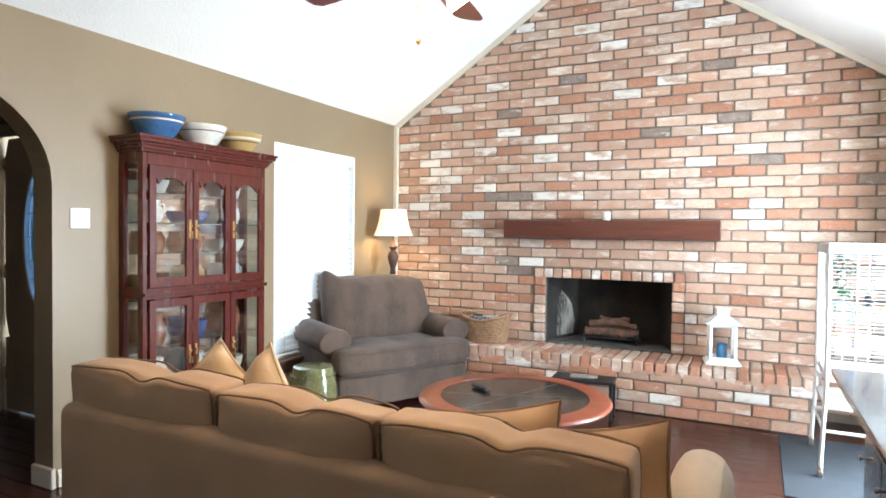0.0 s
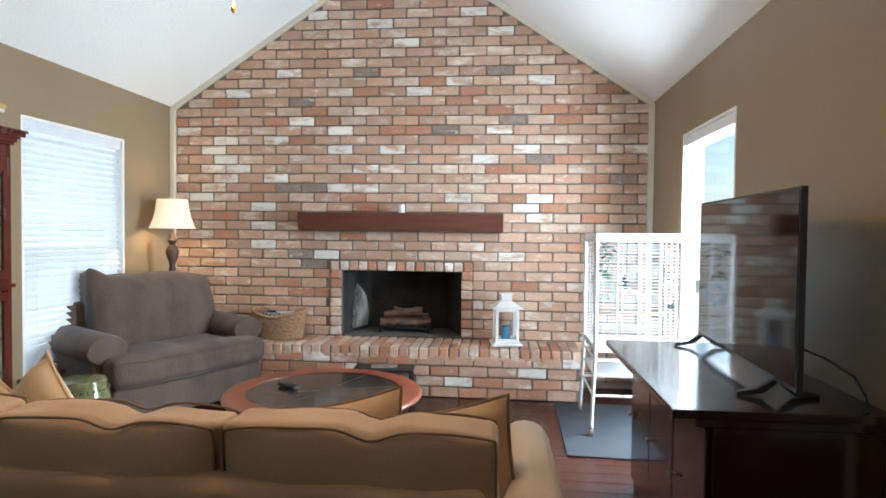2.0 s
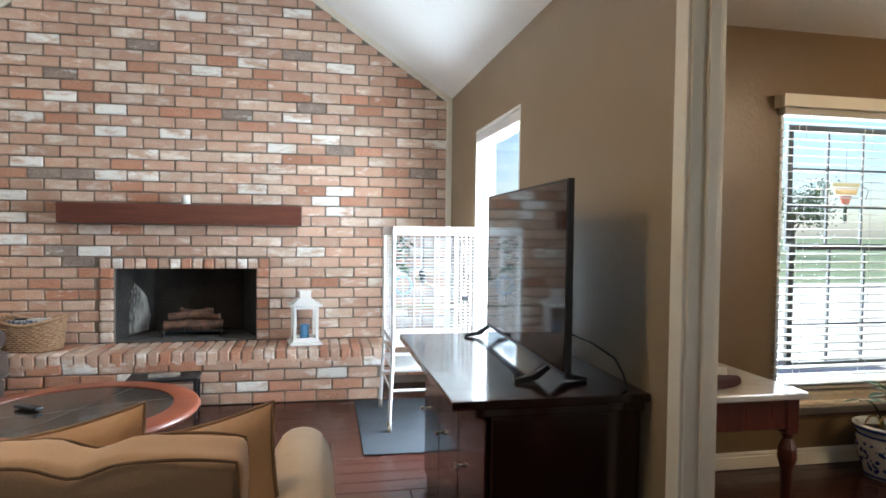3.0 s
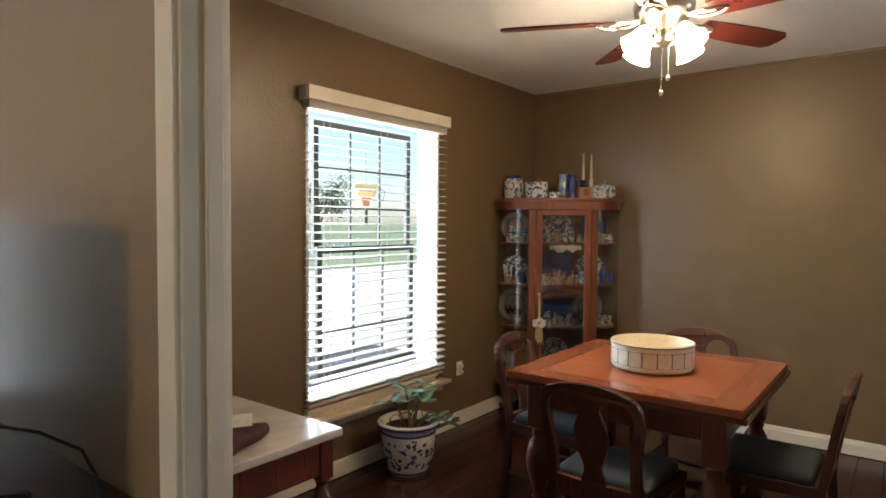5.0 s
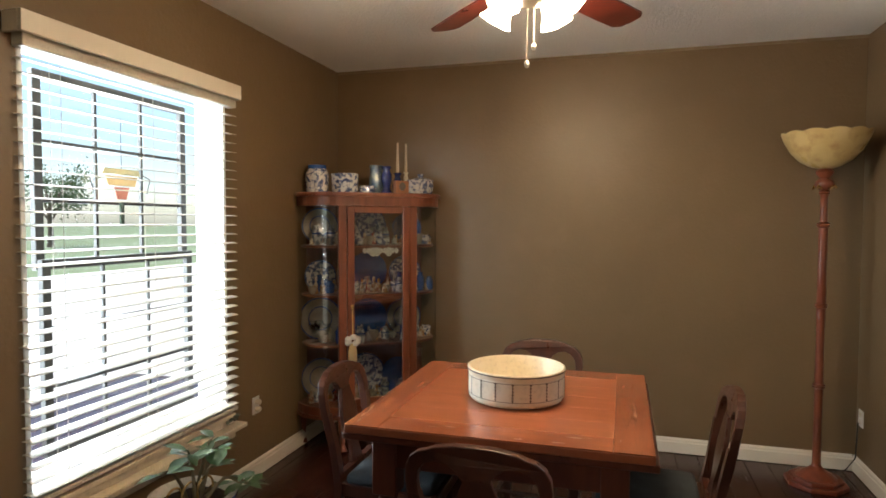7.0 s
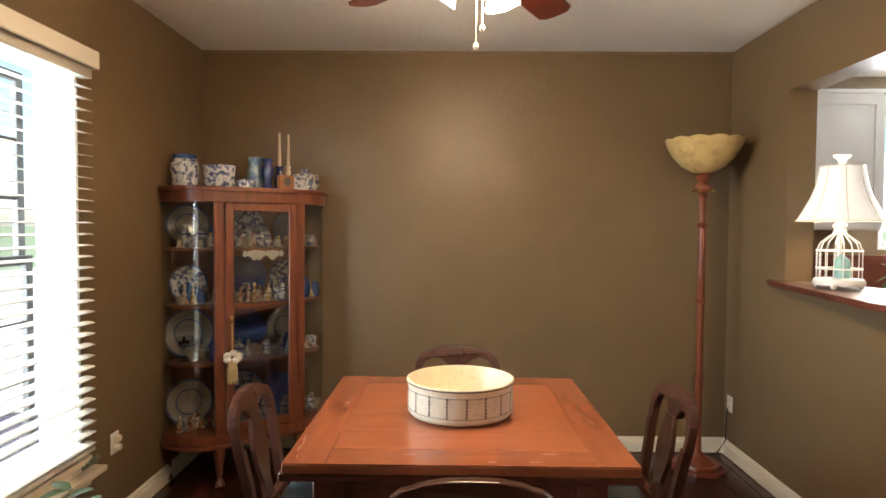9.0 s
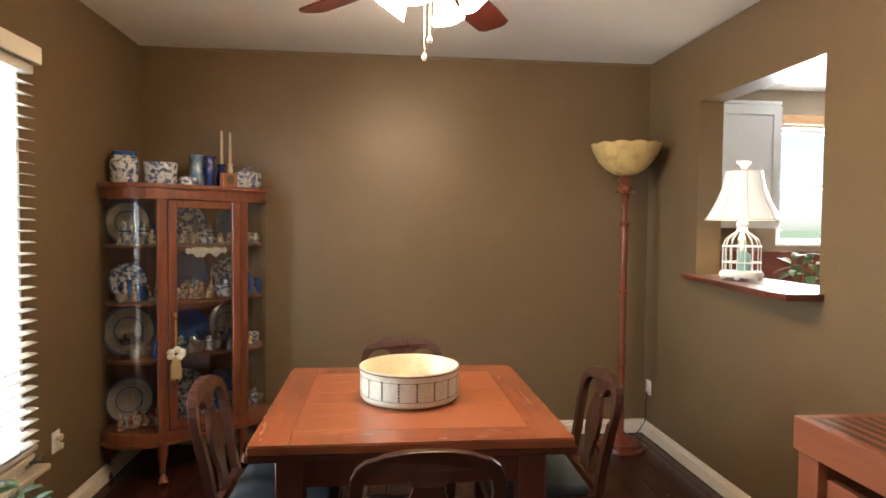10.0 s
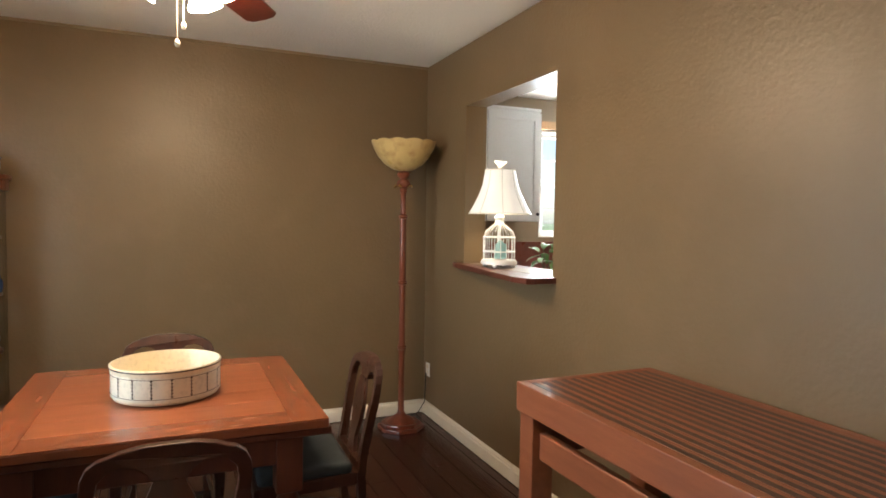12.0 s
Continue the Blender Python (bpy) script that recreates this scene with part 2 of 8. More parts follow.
M_STOOL = mat("olive_glaze_ceramic", (0.21, 0.22, 0.09), (0.12, 0.13, 0.06), rough=0.12, scale=9, fine=40, c3=(0.3, 0.26, 0.15), bump=0.05, coat=0.6)
M_WICKERG = mat("ivory_bowl_glaze", (0.72, 0.64, 0.47), (0.66, 0.58, 0.42), rough=0.35, scale=4, fine=60, bump=0.02)
M_BOWLBAND = mat("white_bowl_outer", (0.68, 0.62, 0.49), (0.64, 0.58, 0.45), rough=0.5, scale=6, fine=60, bump=0.04)
M_BOWLLINE = mat("dark_bowl_pattern", (0.07, 0.05, 0.035), rough=0.4, bump=0)
M_BLUEC = mat("cobalt_blue_ceramic", (0.018, 0.06, 0.22), (0.03, 0.09, 0.28), rough=0.15, scale=6, fine=40, bump=0.02, coat=0.5)
M_BLUEWH = mat("blue_and_white_china", (0.58, 0.58, 0.57), (0.05, 0.07, 0.16), rough=0.15, scale=46, fine=90, c3=(0.3, 0.34, 0.5), bump=0.02, coat=0.5, contrast=(0.48, 0.56))
M_OLDCHINA = mat("aged_grey_china", (0.36, 0.34, 0.30), (0.26, 0.22, 0.17), rough=0.2, scale=14, fine=50, bump=0.02, coat=0.4)
M_CHINA = mat("white_china", (0.72, 0.71, 0.66), (0.66, 0.64, 0.6), rough=0.18, scale=6, fine=50, bump=0.02, coat=0.4)
M_YELLOWC = mat("yellow_ware_ceramic", (0.50, 0.36, 0.14), (0.44, 0.3, 0.11), rough=0.2, scale=6, bump=0.02, coat=0.4)
M_TERRA = mat("terracotta_glaze", (0.28, 0.10, 0.045), (0.2, 0.07, 0.03), rough=0.25, scale=8, bump=0.05, coat=0.3)
M_COBALTG = mat("cobalt_glass", (0.01, 0.02, 0.14), rough=0.05, bump=0, coat=0.8)
M_LEAF = mat("green_leaf", (0.05, 0.10, 0.03), (0.035, 0.07, 0.02), rough=0.4, scale=30, bump=0.1)
M_LEAF_P = mat("bright_green_leaf", (0.13, 0.24, 0.06), (0.10, 0.19, 0.05), rough=0.4, scale=30, bump=0.1)
M_STEM = mat("plant_stem", (0.16, 0.13, 0.07), rough=0.7, bump=0.2)
M_SOIL = mat("potting_soil", (0.05, 0.03, 0.02), rough=1, scale=40, fine=120, bump=0.9)
M_MARBLE = mat("white_marble_top", (0.62, 0.58, 0.52), (0.5, 0.46, 0.41), rough=0.18, scale=3, fine=12, c3=(0.45, 0.41, 0.37), bump=0.01, coat=0.3)
M_TORCHW = mat("red_brown_lamp_wood", (0.20, 0.05, 0.025), (0.11, 0.028, 0.016), rough=0.3, scale=8, stretch=(4, 4, 0.8), fine=50, bump=0.08, coat=0.3)
M_ALAB = mat("alabaster_glass", (0.62, 0.47, 0.2), (0.5, 0.36, 0.14), rough=0.3, scale=7, fine=16, c3=(0.36, 0.22, 0.08), bump=0.05, coat=0.3)
M_FANBL = mat("dark_cherry_fan_blade", (0.10, 0.018, 0.012), (0.06, 0.012, 0.009), rough=0.3, scale=5, stretch=(1, 1, 1), fine=40, bump=0.04)
M_BB1 = mat("light_strip_wood", (0.28, 0.090, 0.038), (0.215, 0.068, 0.029), rough=0.4, scale=4, stretch=(0.8, 8, 8), fine=45, bump=0.06, coat=0.2, per_piece=0.12)
M_BB2 = mat("dark_strip_wood", (0.062, 0.022, 0.013), (0.042, 0.015, 0.010), rough=0.4, scale=4, stretch=(0.8, 8, 8), fine=45, bump=0.06, coat=0.2, per_piece=0.15)
M_SEATB = mat("blue_grey_seat_fabric", (0.032, 0.042, 0.05), (0.02, 0.028, 0.034), rough=0.95, scale=12, fine=200, bump=0.5)
M_LACE = mat("cream_lace", (0.66, 0.62, 0.54), rough=0.9, scale=50, bump=0.3)
M_WAX = mat("white_candle_wax", (0.78, 0.76, 0.7), rough=0.4, bump=0.02)
M_BLUEWAX = mat("blue_candle_wax", (0.10, 0.30, 0.55), rough=0.4, bump=0.02)
M_LOG = mat("ceramic_log", (0.20, 0.10, 0.06), (0.05, 0.035, 0.028), rough=0.9, scale=14, fine=60, bump=0.8)
M_LEAD = mat("lead_came", (0.03, 0.03, 0.03), rough=0.5, bump=0)
M_DOOR = mat("cream_door_paint", (0.50, 0.40, 0.27), (0.45, 0.36, 0.24), rough=0.4, scale=3, bump=0.05)
M_LAWN = mat("lawn_grass", (0.13, 0.17, 0.08), (0.17, 0.20, 0.11), rough=0.95, scale=0.6, fine=12, bump=0.5)
M_CONC = mat("concrete_paving", (0.55, 0.53, 0.49), (0.49, 0.47, 0.43), rough=0.9, scale=1, fine=40, bump=0.3)
M_BARK = mat("grey_bark", (0.13, 0.10, 0.075), (0.08, 0.06, 0.045), rough=0.95, scale=8, stretch=(3, 3, 0.5), bump=0.8)

# ---- mesh helpers ----
def part(name, bm, material, parent=None, label="", kind="", smooth=False):
    """Links a bmesh as one mesh object, under a thing or a part if given."""
    me = bpy.data.meshes.new(name)
    bmesh.ops.recalc_face_normals(bm, faces=bm.faces)
    if smooth:
        for f in bm.faces:
            f.smooth = True
        for e in bm.edges:
            if len(e.link_faces) == 2 and e.calc_face_angle(0) > 0.95:
                e.smooth = False
    bm.to_mesh(me)
    bm.free()
    me.materials.append(material)
    ob = new(name, me)
    if parent:
        ob.parent = parent
    return tagged(ob, label=label, kind=kind)


def thing(name, x=0, y=0, z=0, rz=0, label="", category="", group=""):
    e = new(name)
    e.empty_display_size = 0.1
    e.matrix_world = pose(x, y, z, 0, 0, rz)
    return tagged(e, label=label, category=category, group=group)


def B():
    return bmesh.new()


def box(bm, lo, hi, bevel=0.0, seg=1):
    r = bmesh.ops.create_cube(bm, size=1)
    vs = r["verts"]
    for v in vs:
        v.co = Vector([lo[i] + (v.co[i] + 0.5) * (hi[i] - lo[i]) for i in range(3)])
    if bevel:
        es = list({e for v in vs for e in v.link_edges})
        bmesh.ops.bevel(bm, geom=es, offset=bevel, segments=seg, affect="EDGES", profile=0.6)
    return bm


def cbox(bm, c, s, bevel=0.0, seg=1):
    return box(bm, [c[i] - s[i] / 2 for i in range(3)], [c[i] + s[i] / 2 for i in range(3)], bevel, seg)


def lathe(bm, prof, seg=24, c=(0, 0, 0), wob=None):
    """Turns a profile of (radius, height) about the upright axis at c."""
    loop = len(prof) > 3 and prof[0] == prof[-1]
    rings = []
    for r, z in (prof[:-1] if loop else prof):
        if r < 1e-5:
            rings.append([bm.verts.new((c[0], c[1], c[2] + z))])
        else:
            rings.append([bm.verts.new((c[0] + (r * (wob(k * math.tau / seg, z) if wob else 1)) * math.cos(k * math.tau / seg),
                                        c[1] + (r * (wob(k * math.tau / seg, z) if wob else 1)) * math.sin(k * math.tau / seg), c[2] + z)) for k in range(seg)])
    for a, b in zip(rings, rings[1:] + (rings[:1] if loop else [])):
        for k in range(seg):
            q = [a[k % len(a)], a[(k + 1) % len(a)], b[(k + 1) % len(b)], b[k % len(b)]]
            u = []
            for v in q:
                if v not in u:
                    u.append(v)
            if len(u) > 2:
                bm.faces.new(u)
    for ring in (rings[0], rings[-1]):
        if len(ring) > 2 and not loop:
            bm.faces.new(ring)
    return bm


def tube(bm, pts, r, seg=8, closed=False):
    """A round bar along points; r is a number or one radius for each point."""
    pts = [Vector(p) for p in pts]
    n = len(pts)
    rs = r if isinstance(r, (list, tuple)) else [r] * n
    rings = []
    up = Vector((0, 0, 1))
    for i, p in enumerate(pts):
        a = pts[(i - 1) % n] if closed or i > 0 else p
        b = pts[(i + 1) % n] if closed or i < n - 1 else p
        d = (b - a).normalized()
        ref = up if abs(d.dot(up)) < 0.95 else Vector((1, 0, 0))
        s = d.cross(ref).normalized()
        t = s.cross(d)
        rings.append([bm.verts.new(p + (s * math.cos(k * math.tau / seg) + t * math.sin(k * math.tau / seg)) * rs[i]) for k in range(seg)])
    m = n if closed else n - 1
    for i in range(m):
        a, b = rings[i], rings[(i + 1) % n]
        for k in range(seg):
            bm.faces.new((a[k], a[(k + 1) % seg], b[(k + 1) % seg], b[k]))
    if not closed:
        bm.faces.new(rings[0])
        bm.faces.new(rings[-1])
    return bm


def prism(bm, outline, axis, a, b, bevel=0.0):
    """Extrudes a flat outline (u, v) from a to b along an axis: 0 is x (y, z), 1 is y (x, z), 2 is z (x, y)."""
    def at(u, v, w):
        return ((w, u, v), (u, w, v), (u, v, w))[axis]
    A = [bm.verts.new(at(u, v, a)) for u, v in outline]
    Z = [bm.verts.new(at(u, v, b)) for u, v in outline]
    n = len(A)
    fs = [bm.faces.new(A), bm.faces.new(Z)]
    for i in range(n):
        fs.append(bm.faces.new((A[i], A[(i + 1) % n], Z[(i + 1) % n], Z[i])))
    if bevel:
        es = list({e for f in fs[:2] for e in f.edges})
        bmesh.ops.recalc_face_normals(bm, faces=fs)
        bmesh.ops.bevel(bm, geom=es, offset=bevel, segments=2, affect="EDGES", profile=0.6)
    return bm


def ring_plate(bm, outer, inner, axis, a, b):
    """A plate with a hole: two outlines with the same number of points, extruded from a to b."""
    def at(u, v, w):
        return ((w, u, v), (u, w, v), (u, v, w))[axis]
    g = [[bm.verts.new(at(u, v, w)) for u, v in o] for w in (a, b) for o in (outer, inner)]
    n = len(outer)
    for i in range(n):
        j = (i + 1) % n
        bm.faces.new((g[0][i], g[0][j], g[1][j], g[1][i]))
        bm.faces.new((g[2][i], g[2][j], g[3][j], g[3][i]))
        bm.faces.new((g[0][i], g[0][j], g[2][j], g[2][i]))
        bm.faces.new((g[1][i], g[1][j], g[3][j], g[3][i]))
    return bm


def soft(bm, lo, hi, r, n=6, puff=(0, 0, 0), wrinkle=0.0, seed=0, fn=None):
    """An upholstered block: rounded by r, swelling by puff at the middle of its faces, with soft creases."""
    axes = []
    for i in range(3):
        L = hi[i] - lo[i]
        rr = min(r, L * 0.49)
        t = [lo[i] + rr * (1 - math.cos(k * math.pi / 8)) for k in range(4)]
        m = [lo[i] + rr + (L - 2 * rr) * k / n for k in range(n + 1)]
        axes.append(t + m + [lo[i] + hi[i] - v for v in reversed(t)])
    grid = {}

    def v_at(i, j, k):
        key = (i, j, k)
        if key not in grid:
            p = Vector((axes[0][i], axes[1][j], axes[2][k]))
            q = Vector([min(max(p[a], lo[a] + min(r, (hi[a] - lo[a]) * 0.49)), hi[a] - min(r, (hi[a] - lo[a]) * 0.49)) for a in range(3)])
            d = p - q
            if d.length > 1e-6:
                s = max(abs(d.x), abs(d.y), abs(d.z))
                p = q + d.normalized() * s
            u = [(2 * (p[a] - lo[a]) / (hi[a] - lo[a]) - 1) for a in range(3)]
            o = Vector(p)
            for a in range(3):
                b, c = (a + 1) % 3, (a + 2) % 3
                o[a] += puff[a] * (1 if u[a] > 0 else -1) * abs(u[a]) ** 2 * (1 - u[b] ** 4) * (1 - u[c] ** 4)
            if wrinkle:
                o += noise.noise_vector(Vector((p.x * 5 + seed, p.y * 5, p.z * 5))) * wrinkle
                o += noise.noise_vector(Vector((p.x * 14 + seed, p.y * 14, p.z * 14))) * wrinkle * 0.35
            if fn:
                o = fn(o, u)
            grid[key] = bm.verts.new(o)
        return grid[key]
    N = [len(a) - 1 for a in axes]
    for a in range(3):
        b, c = (a + 1) % 3, (a + 2) % 3
        for side in (0, N[a]):
            for i in range(N[b]):
                for j in range(N[c]):
                    q = []
                    for di, dj in ((0, 0), (1, 0), (1, 1), (0, 1)):
                        k = [0, 0, 0]
                        k[a], k[b], k[c] = side, i + di, j + dj
                        q.append(v_at(*k))
                    bm.faces.new(q)
    return bm


def arc(cx, cy, rx, ry, a0, a1, n):
    return [(cx + rx * math.cos(radians(a0 + (a1 - a0) * k / n)), cy + ry * math.sin(radians(a0 + (a1 - a0) * k / n))) for k in range(n + 1)]


def finish(name, bm, material, **kw):
    return part(name, bm, material, kind="structure", **kw)

# ---- the shell: x right, y towards the brick wall ----
XW, XE, YB = -3.37, 0.90, 4.70       # family room: west wall, east wall, brick wall
YD, XD, YP = 2.48, 4.68, -0.725      # dining room: window wall, far wall, pass-through wall
H, RX, RZ = 2.44, -1.235, 3.86       # eave height, ridge
T = 0.095                            # wall thickness
YS = -2.3                            # family room's rear wall


def wall_with_holes(name, axis, a, b, u0, u1, z0, z1, holes, material=M_WALL):
    """A wall slab from a to b along its thickness axis (0: x, 1: y), with rectangular openings (u0, u1, z0, z1)."""
    bm = B()
    us = sorted({u0, u1, *[h[0] for h in holes], *[h[1] for h in holes]})
    zs = sorted({z0, z1, *[h[2] for h in holes], *[h[3] for h in holes]})
    for i in range(len(us) - 1):
        for j in range(len(zs) - 1):
            cu, cz = (us[i] + us[i + 1]) / 2, (zs[j] + zs[j + 1]) / 2
            if any(h[0] < cu < h[1] and h[2] < cz < h[3] for h in holes):
                continue
            lo, hi = ((a, us[i], zs[j]), (b, us[i + 1], zs[j + 1])) if axis == 0 else ((us[i], a, zs[j]), (us[i + 1], b, zs[j + 1]))
            box(bm, lo, hi)
    bmesh.ops.remove_doubles(bm, verts=bm.verts, dist=1e-5)
    seen = {}
    for f in list(bm.faces):
        key = tuple(round(v, 4) for v in f.calc_center_median())
        seen.setdefault(key, []).append(f)
    bmesh.ops.delete(bm, geom=[f for fs in seen.values() if len(fs) > 1 for f in fs], context="FACES")
    return finish(name, bm, material)


WIN_W = (2.93, 3.98, 0.38, 2.04)     # west window: y0 y1 z0 z1
WIN_E = (2.82, 3.82, 0.06, 2.03)     # east glazed opening
WIN_D = (2.30, 3.40, 0.46, 2.02)     # dining window: x0 x1 z0 z1
PASS = (3.07, 4.04, 1.115, 2.075)    # pass-through: x0 x1 z0 z1

wall_with_holes("wall_east", 0, XE, XE + T, 1.20, YB, 0, H, [WIN_E])
wall_with_holes("wall_east_header", 0, XE, XE + T, YP, 1.20, 2.07, H, [])
wall_with_holes("wall_dining_window", 1, YD, YD + 0.16, XE + T, XD + T, 0, H, [WIN_D], M_WALL_D)
wall_with_holes("wall_dining_far", 0, XD, XD + T, YP - T, YD, 0, H, [], M_WALL_D)
wall_with_holes("wall_pass_through", 1, YP - 0.14, YP, XE, XD, 0, H, [PASS], M_WALL_D)
wall_with_holes("wall_rear_east", 0, XE, XE + T, YS, YP - T, 0, H, [])
WIN_ADDED = (-2.35, -0.75, 0.80, 2.10)   # added opening for the rear fill lamp, unseen: x0 x1 z0 z1
wall_with_holes("wall_rear", 1, YS - T, YS, XW - T, XE + T, 0, RZ + 0.1, [WIN_ADDED])

# west wall with the arched opening
bm = B()
ay0, ay1, spring, top = 0.02, 1.28, 1.60, 2.10
for lo, hi in (((XW - 0.16, YS, 0), (XW, ay0, H)), ((XW - 0.16, ay1, 0), (XW, WIN_W[0], H)), ((XW - 0.16, WIN_W[1], 0), (XW, YB, H)),
               ((XW - 0.16, WIN_W[0], 0), (XW, WIN_W[1], WIN_W[2])), ((XW - 0.16, WIN_W[0], WIN_W[3]), (XW, WIN_W[1], H))):
    box(bm, lo, hi)
curve = arc((ay0 + ay1) / 2, spring, (ay1 - ay0) / 2, top - spring, 0, 180, 20)
for (y1, z1), (y2, z2) in zip(curve, curve[1:]):
    prism(bm, [(y1, z1), (y1, H), (y2, H), (y2, z2)], 0, XW - 0.16, XW)
bmesh.ops.remove_doubles(bm, verts=bm.verts, dist=1e-5)
finish("wall_west", bm, M_WALL)

# foyer behind the arch
wall_with_holes("wall_foyer_door", 1, 1.95, 2.08, -5.75, XW - 0.16, 0, H, [(-5.13, -4.17, 0, 2.06)])
wall_with_holes("wall_foyer_west", 0, -5.88, -5.75, -1.2, 2.08, 0, H, [])
wall_with_holes("wall_foyer_rear", 1, -1.33, -1.2, -5.88, XW - 0.16, 0, H, [])
# kitchen beyond the pass-through
KX, KY = 5.25, -3.7
WIN_K = (-3.35, -2.02, 1.24, 2.17)
wall_with_holes("wall_kitchen_far", 0, KX, KX + T, KY, YP - T, 0, H, [WIN_K])
wall_with_holes("wall_kitchen_side", 1, KY - T, KY, XE + T, KX + T, 0, H, [])
wall_with_holes("wall_kitchen_filler", 1, YP - T, YP, XD + T + 0.001, KX + T, 0, H, [])
wall_with_holes("wall_kitchen_west", 0, XE, XE + T, KY - T, YS, 0, H, [])

# ceilings
bm = B()
for s in (-1, 1):
    xe = XW - 0.16 if s < 0 else XE + T
    ze = H - (0.16 if s < 0 else T) * (RZ - H) / (RX - XW)
    prism(bm, [(RX, RZ), (xe, ze), (xe, ze + 0.12), (RX, RZ + 0.12)], 1, YS - T, YB + 0.12)
finish("ceiling_vault", bm, M_CEIL)
bm = B()
box(bm, (XE + T, YP - T, H), (XD + T, YD + 0.16, H + 0.1))
finish("ceiling_dining", bm, M_CEIL)
bm = B()
box(bm, (XE + T, KY - T, H + 0.002), (KX + T, YP - T, H + 0.1))
finish("ceiling_kitchen", bm, M_CEIL)
bm = B()
box(bm, (-5.88, -1.33, H + 0.002), (XW - 0.16, 2.08, H + 0.1))
finish("ceiling_foyer", bm, M_CEIL)

# trims: vertical corner boards and rake boards beside the bricks
bm = B()
box(bm, (XE - 0.045, YB - 0.05, 0), (XE, YB, H - 0.02), 0.004)
finish("trim_corner_east", bm, M_TRIM)
bm = B()
box(bm, (XW, YB - 0.05, 0), (XW + 0.045, YB, H - 0.02), 0.004)
finish("trim_corner_west", bm, M_TRIM)
for s, nm in ((-1, "trim_rake_west"), (1, "trim_rake_east")):
    bm = B()
    xe = XW if s < 0 else XE
    prism(bm, [(RX, RZ), (xe, H), (xe, H - 0.055), (RX, RZ - 0.055)], 1, YB - 0.035, YB - 0.002)
    finish(nm, bm, M_TRIM)

# cased end of the east wall: jamb, stop and casings, and the header's underside
bm = B()
box(bm, (XE - 0.006, 1.180, 0), (XE + T + 0.006, 1.199, 2.06), 0.003)
box(bm, (XE + 0.045, 1.168, 0), (XE + 0.085, 1.180, 2.06), 0.003)
finish("door_jamb", bm, M_TRIM)
for x0, x1, nm in ((XE - 0.018, XE - 0.001, "trim_casing_family"), (XE + T + 0.001, XE + T + 0.018, "trim_casing_dining")):
    bm = B()
    box(bm, (x0, 1.186, 0), (x1, 1.256, 2.13), 0.005, 2)
    box(bm, (x0, YP, 2.062), (x1, 1.186, 2.13), 0.005)
    finish(nm, bm, M_TRIM)
bm = B()
box(bm, (XE - 0.004, YP, 2.045), (XE + T + 0.004, 1.18, 2.066), 0.003)
finish("trim_head_jamb", bm, M_TRIM)


def baseboard(name, p, q, inward, h=0.095, mat_=M_TRIM):
    """A moulded skirting from p to q on a wall's face; inward points into the room."""
    p, q, inward = Vector((*p, 0)), Vector((*q, 0)), Vector((*inward, 0))
    bm = B()
    prof = [(0, 0.004), (0.016, 0.004), (0.016, h * 0.72), (0.011, h * 0.8), (0.011, h * 0.88), (0.004, h), (0, h)]
    A = [bm.verts.new(p + inward * (u + 0.0005) + Vector((0, 0, w))) for u, w in prof]
    Z = [bm.verts.new(q + inward * (u + 0.0005) + Vector((0, 0, w))) for u, w in prof]
    n = len(A)
    bm.faces.new(A), bm.faces.new(Z)
    for i in range(n):
        bm.faces.new((A[i], A[(i + 1) % n], Z[(i + 1) % n], Z[i]))
    return finish(name, bm, mat_)


baseboard("baseboard_dining_window", (XE + T, YD), (XD - 0.016, YD), (0, -1))
baseboard("baseboard_dining_far", (XD, YP + 0.016), (XD, YD), (-1, 0))
baseboard("baseboard_pass_through", (XE, YP), (XD, YP), (0, 1))
baseboard("baseboard_west", (XW, ay1 + 0.02), (XW, 4.2), (1, 0))
baseboard("baseboard_west_rear", (XW, YS), (XW, ay0 - 0.02), (1, 0))
baseboard("baseboard_east", (XE, 1.26), (XE, 2.80), (-1, 0))
bm = B()
box(bm, (XW - 0.162, ay1 - 0.02, 0.004), (XW + 0.02, ay1 + 0.004, 0.11), 0.004)
finish("baseboard_arch_end", bm, M_TRIM)
# crown line and corner line of the dining room
bm = B()
prism(bm, [(XD, H), (XD - 0.014, H), (XD - 0.007, H - 0.010), (XD, H - 0.015)], 1, YP, YD)
finish("trim_dining_crown", bm, mat("tan_crown", (0.24, 0.175, 0.10), rough=0.4, bump=0))

# ground and floor base
bm = B()
box(bm, (-5.88, KY - T, -0.12), (KX + T, YB + 0.35, -0.006))
finish("floor_base", bm, M_GAP)
bm = B()
v = [bm.verts.new(p) for p in ((-400, -400, -0.13), (400, -400, -0.13), (400, 400, -0.13), (-400, 400, -0.13))]
bm.faces.new(v)
finish("ground", bm, M_LAWN)
bm = B()
box(bm, (-30, 9.0, -0.129), (40, 15.0, -0.10))
finish("road", bm, M_CONC)
bm = B()
box(bm, (1.35, 2.7, -0.129), (16.0, 8.99, -0.09))
box(bm, (-7.5, 2.4, -0.129), (-3.8, 8.99, -0.09))
finish("pavement", bm, M_CONC)

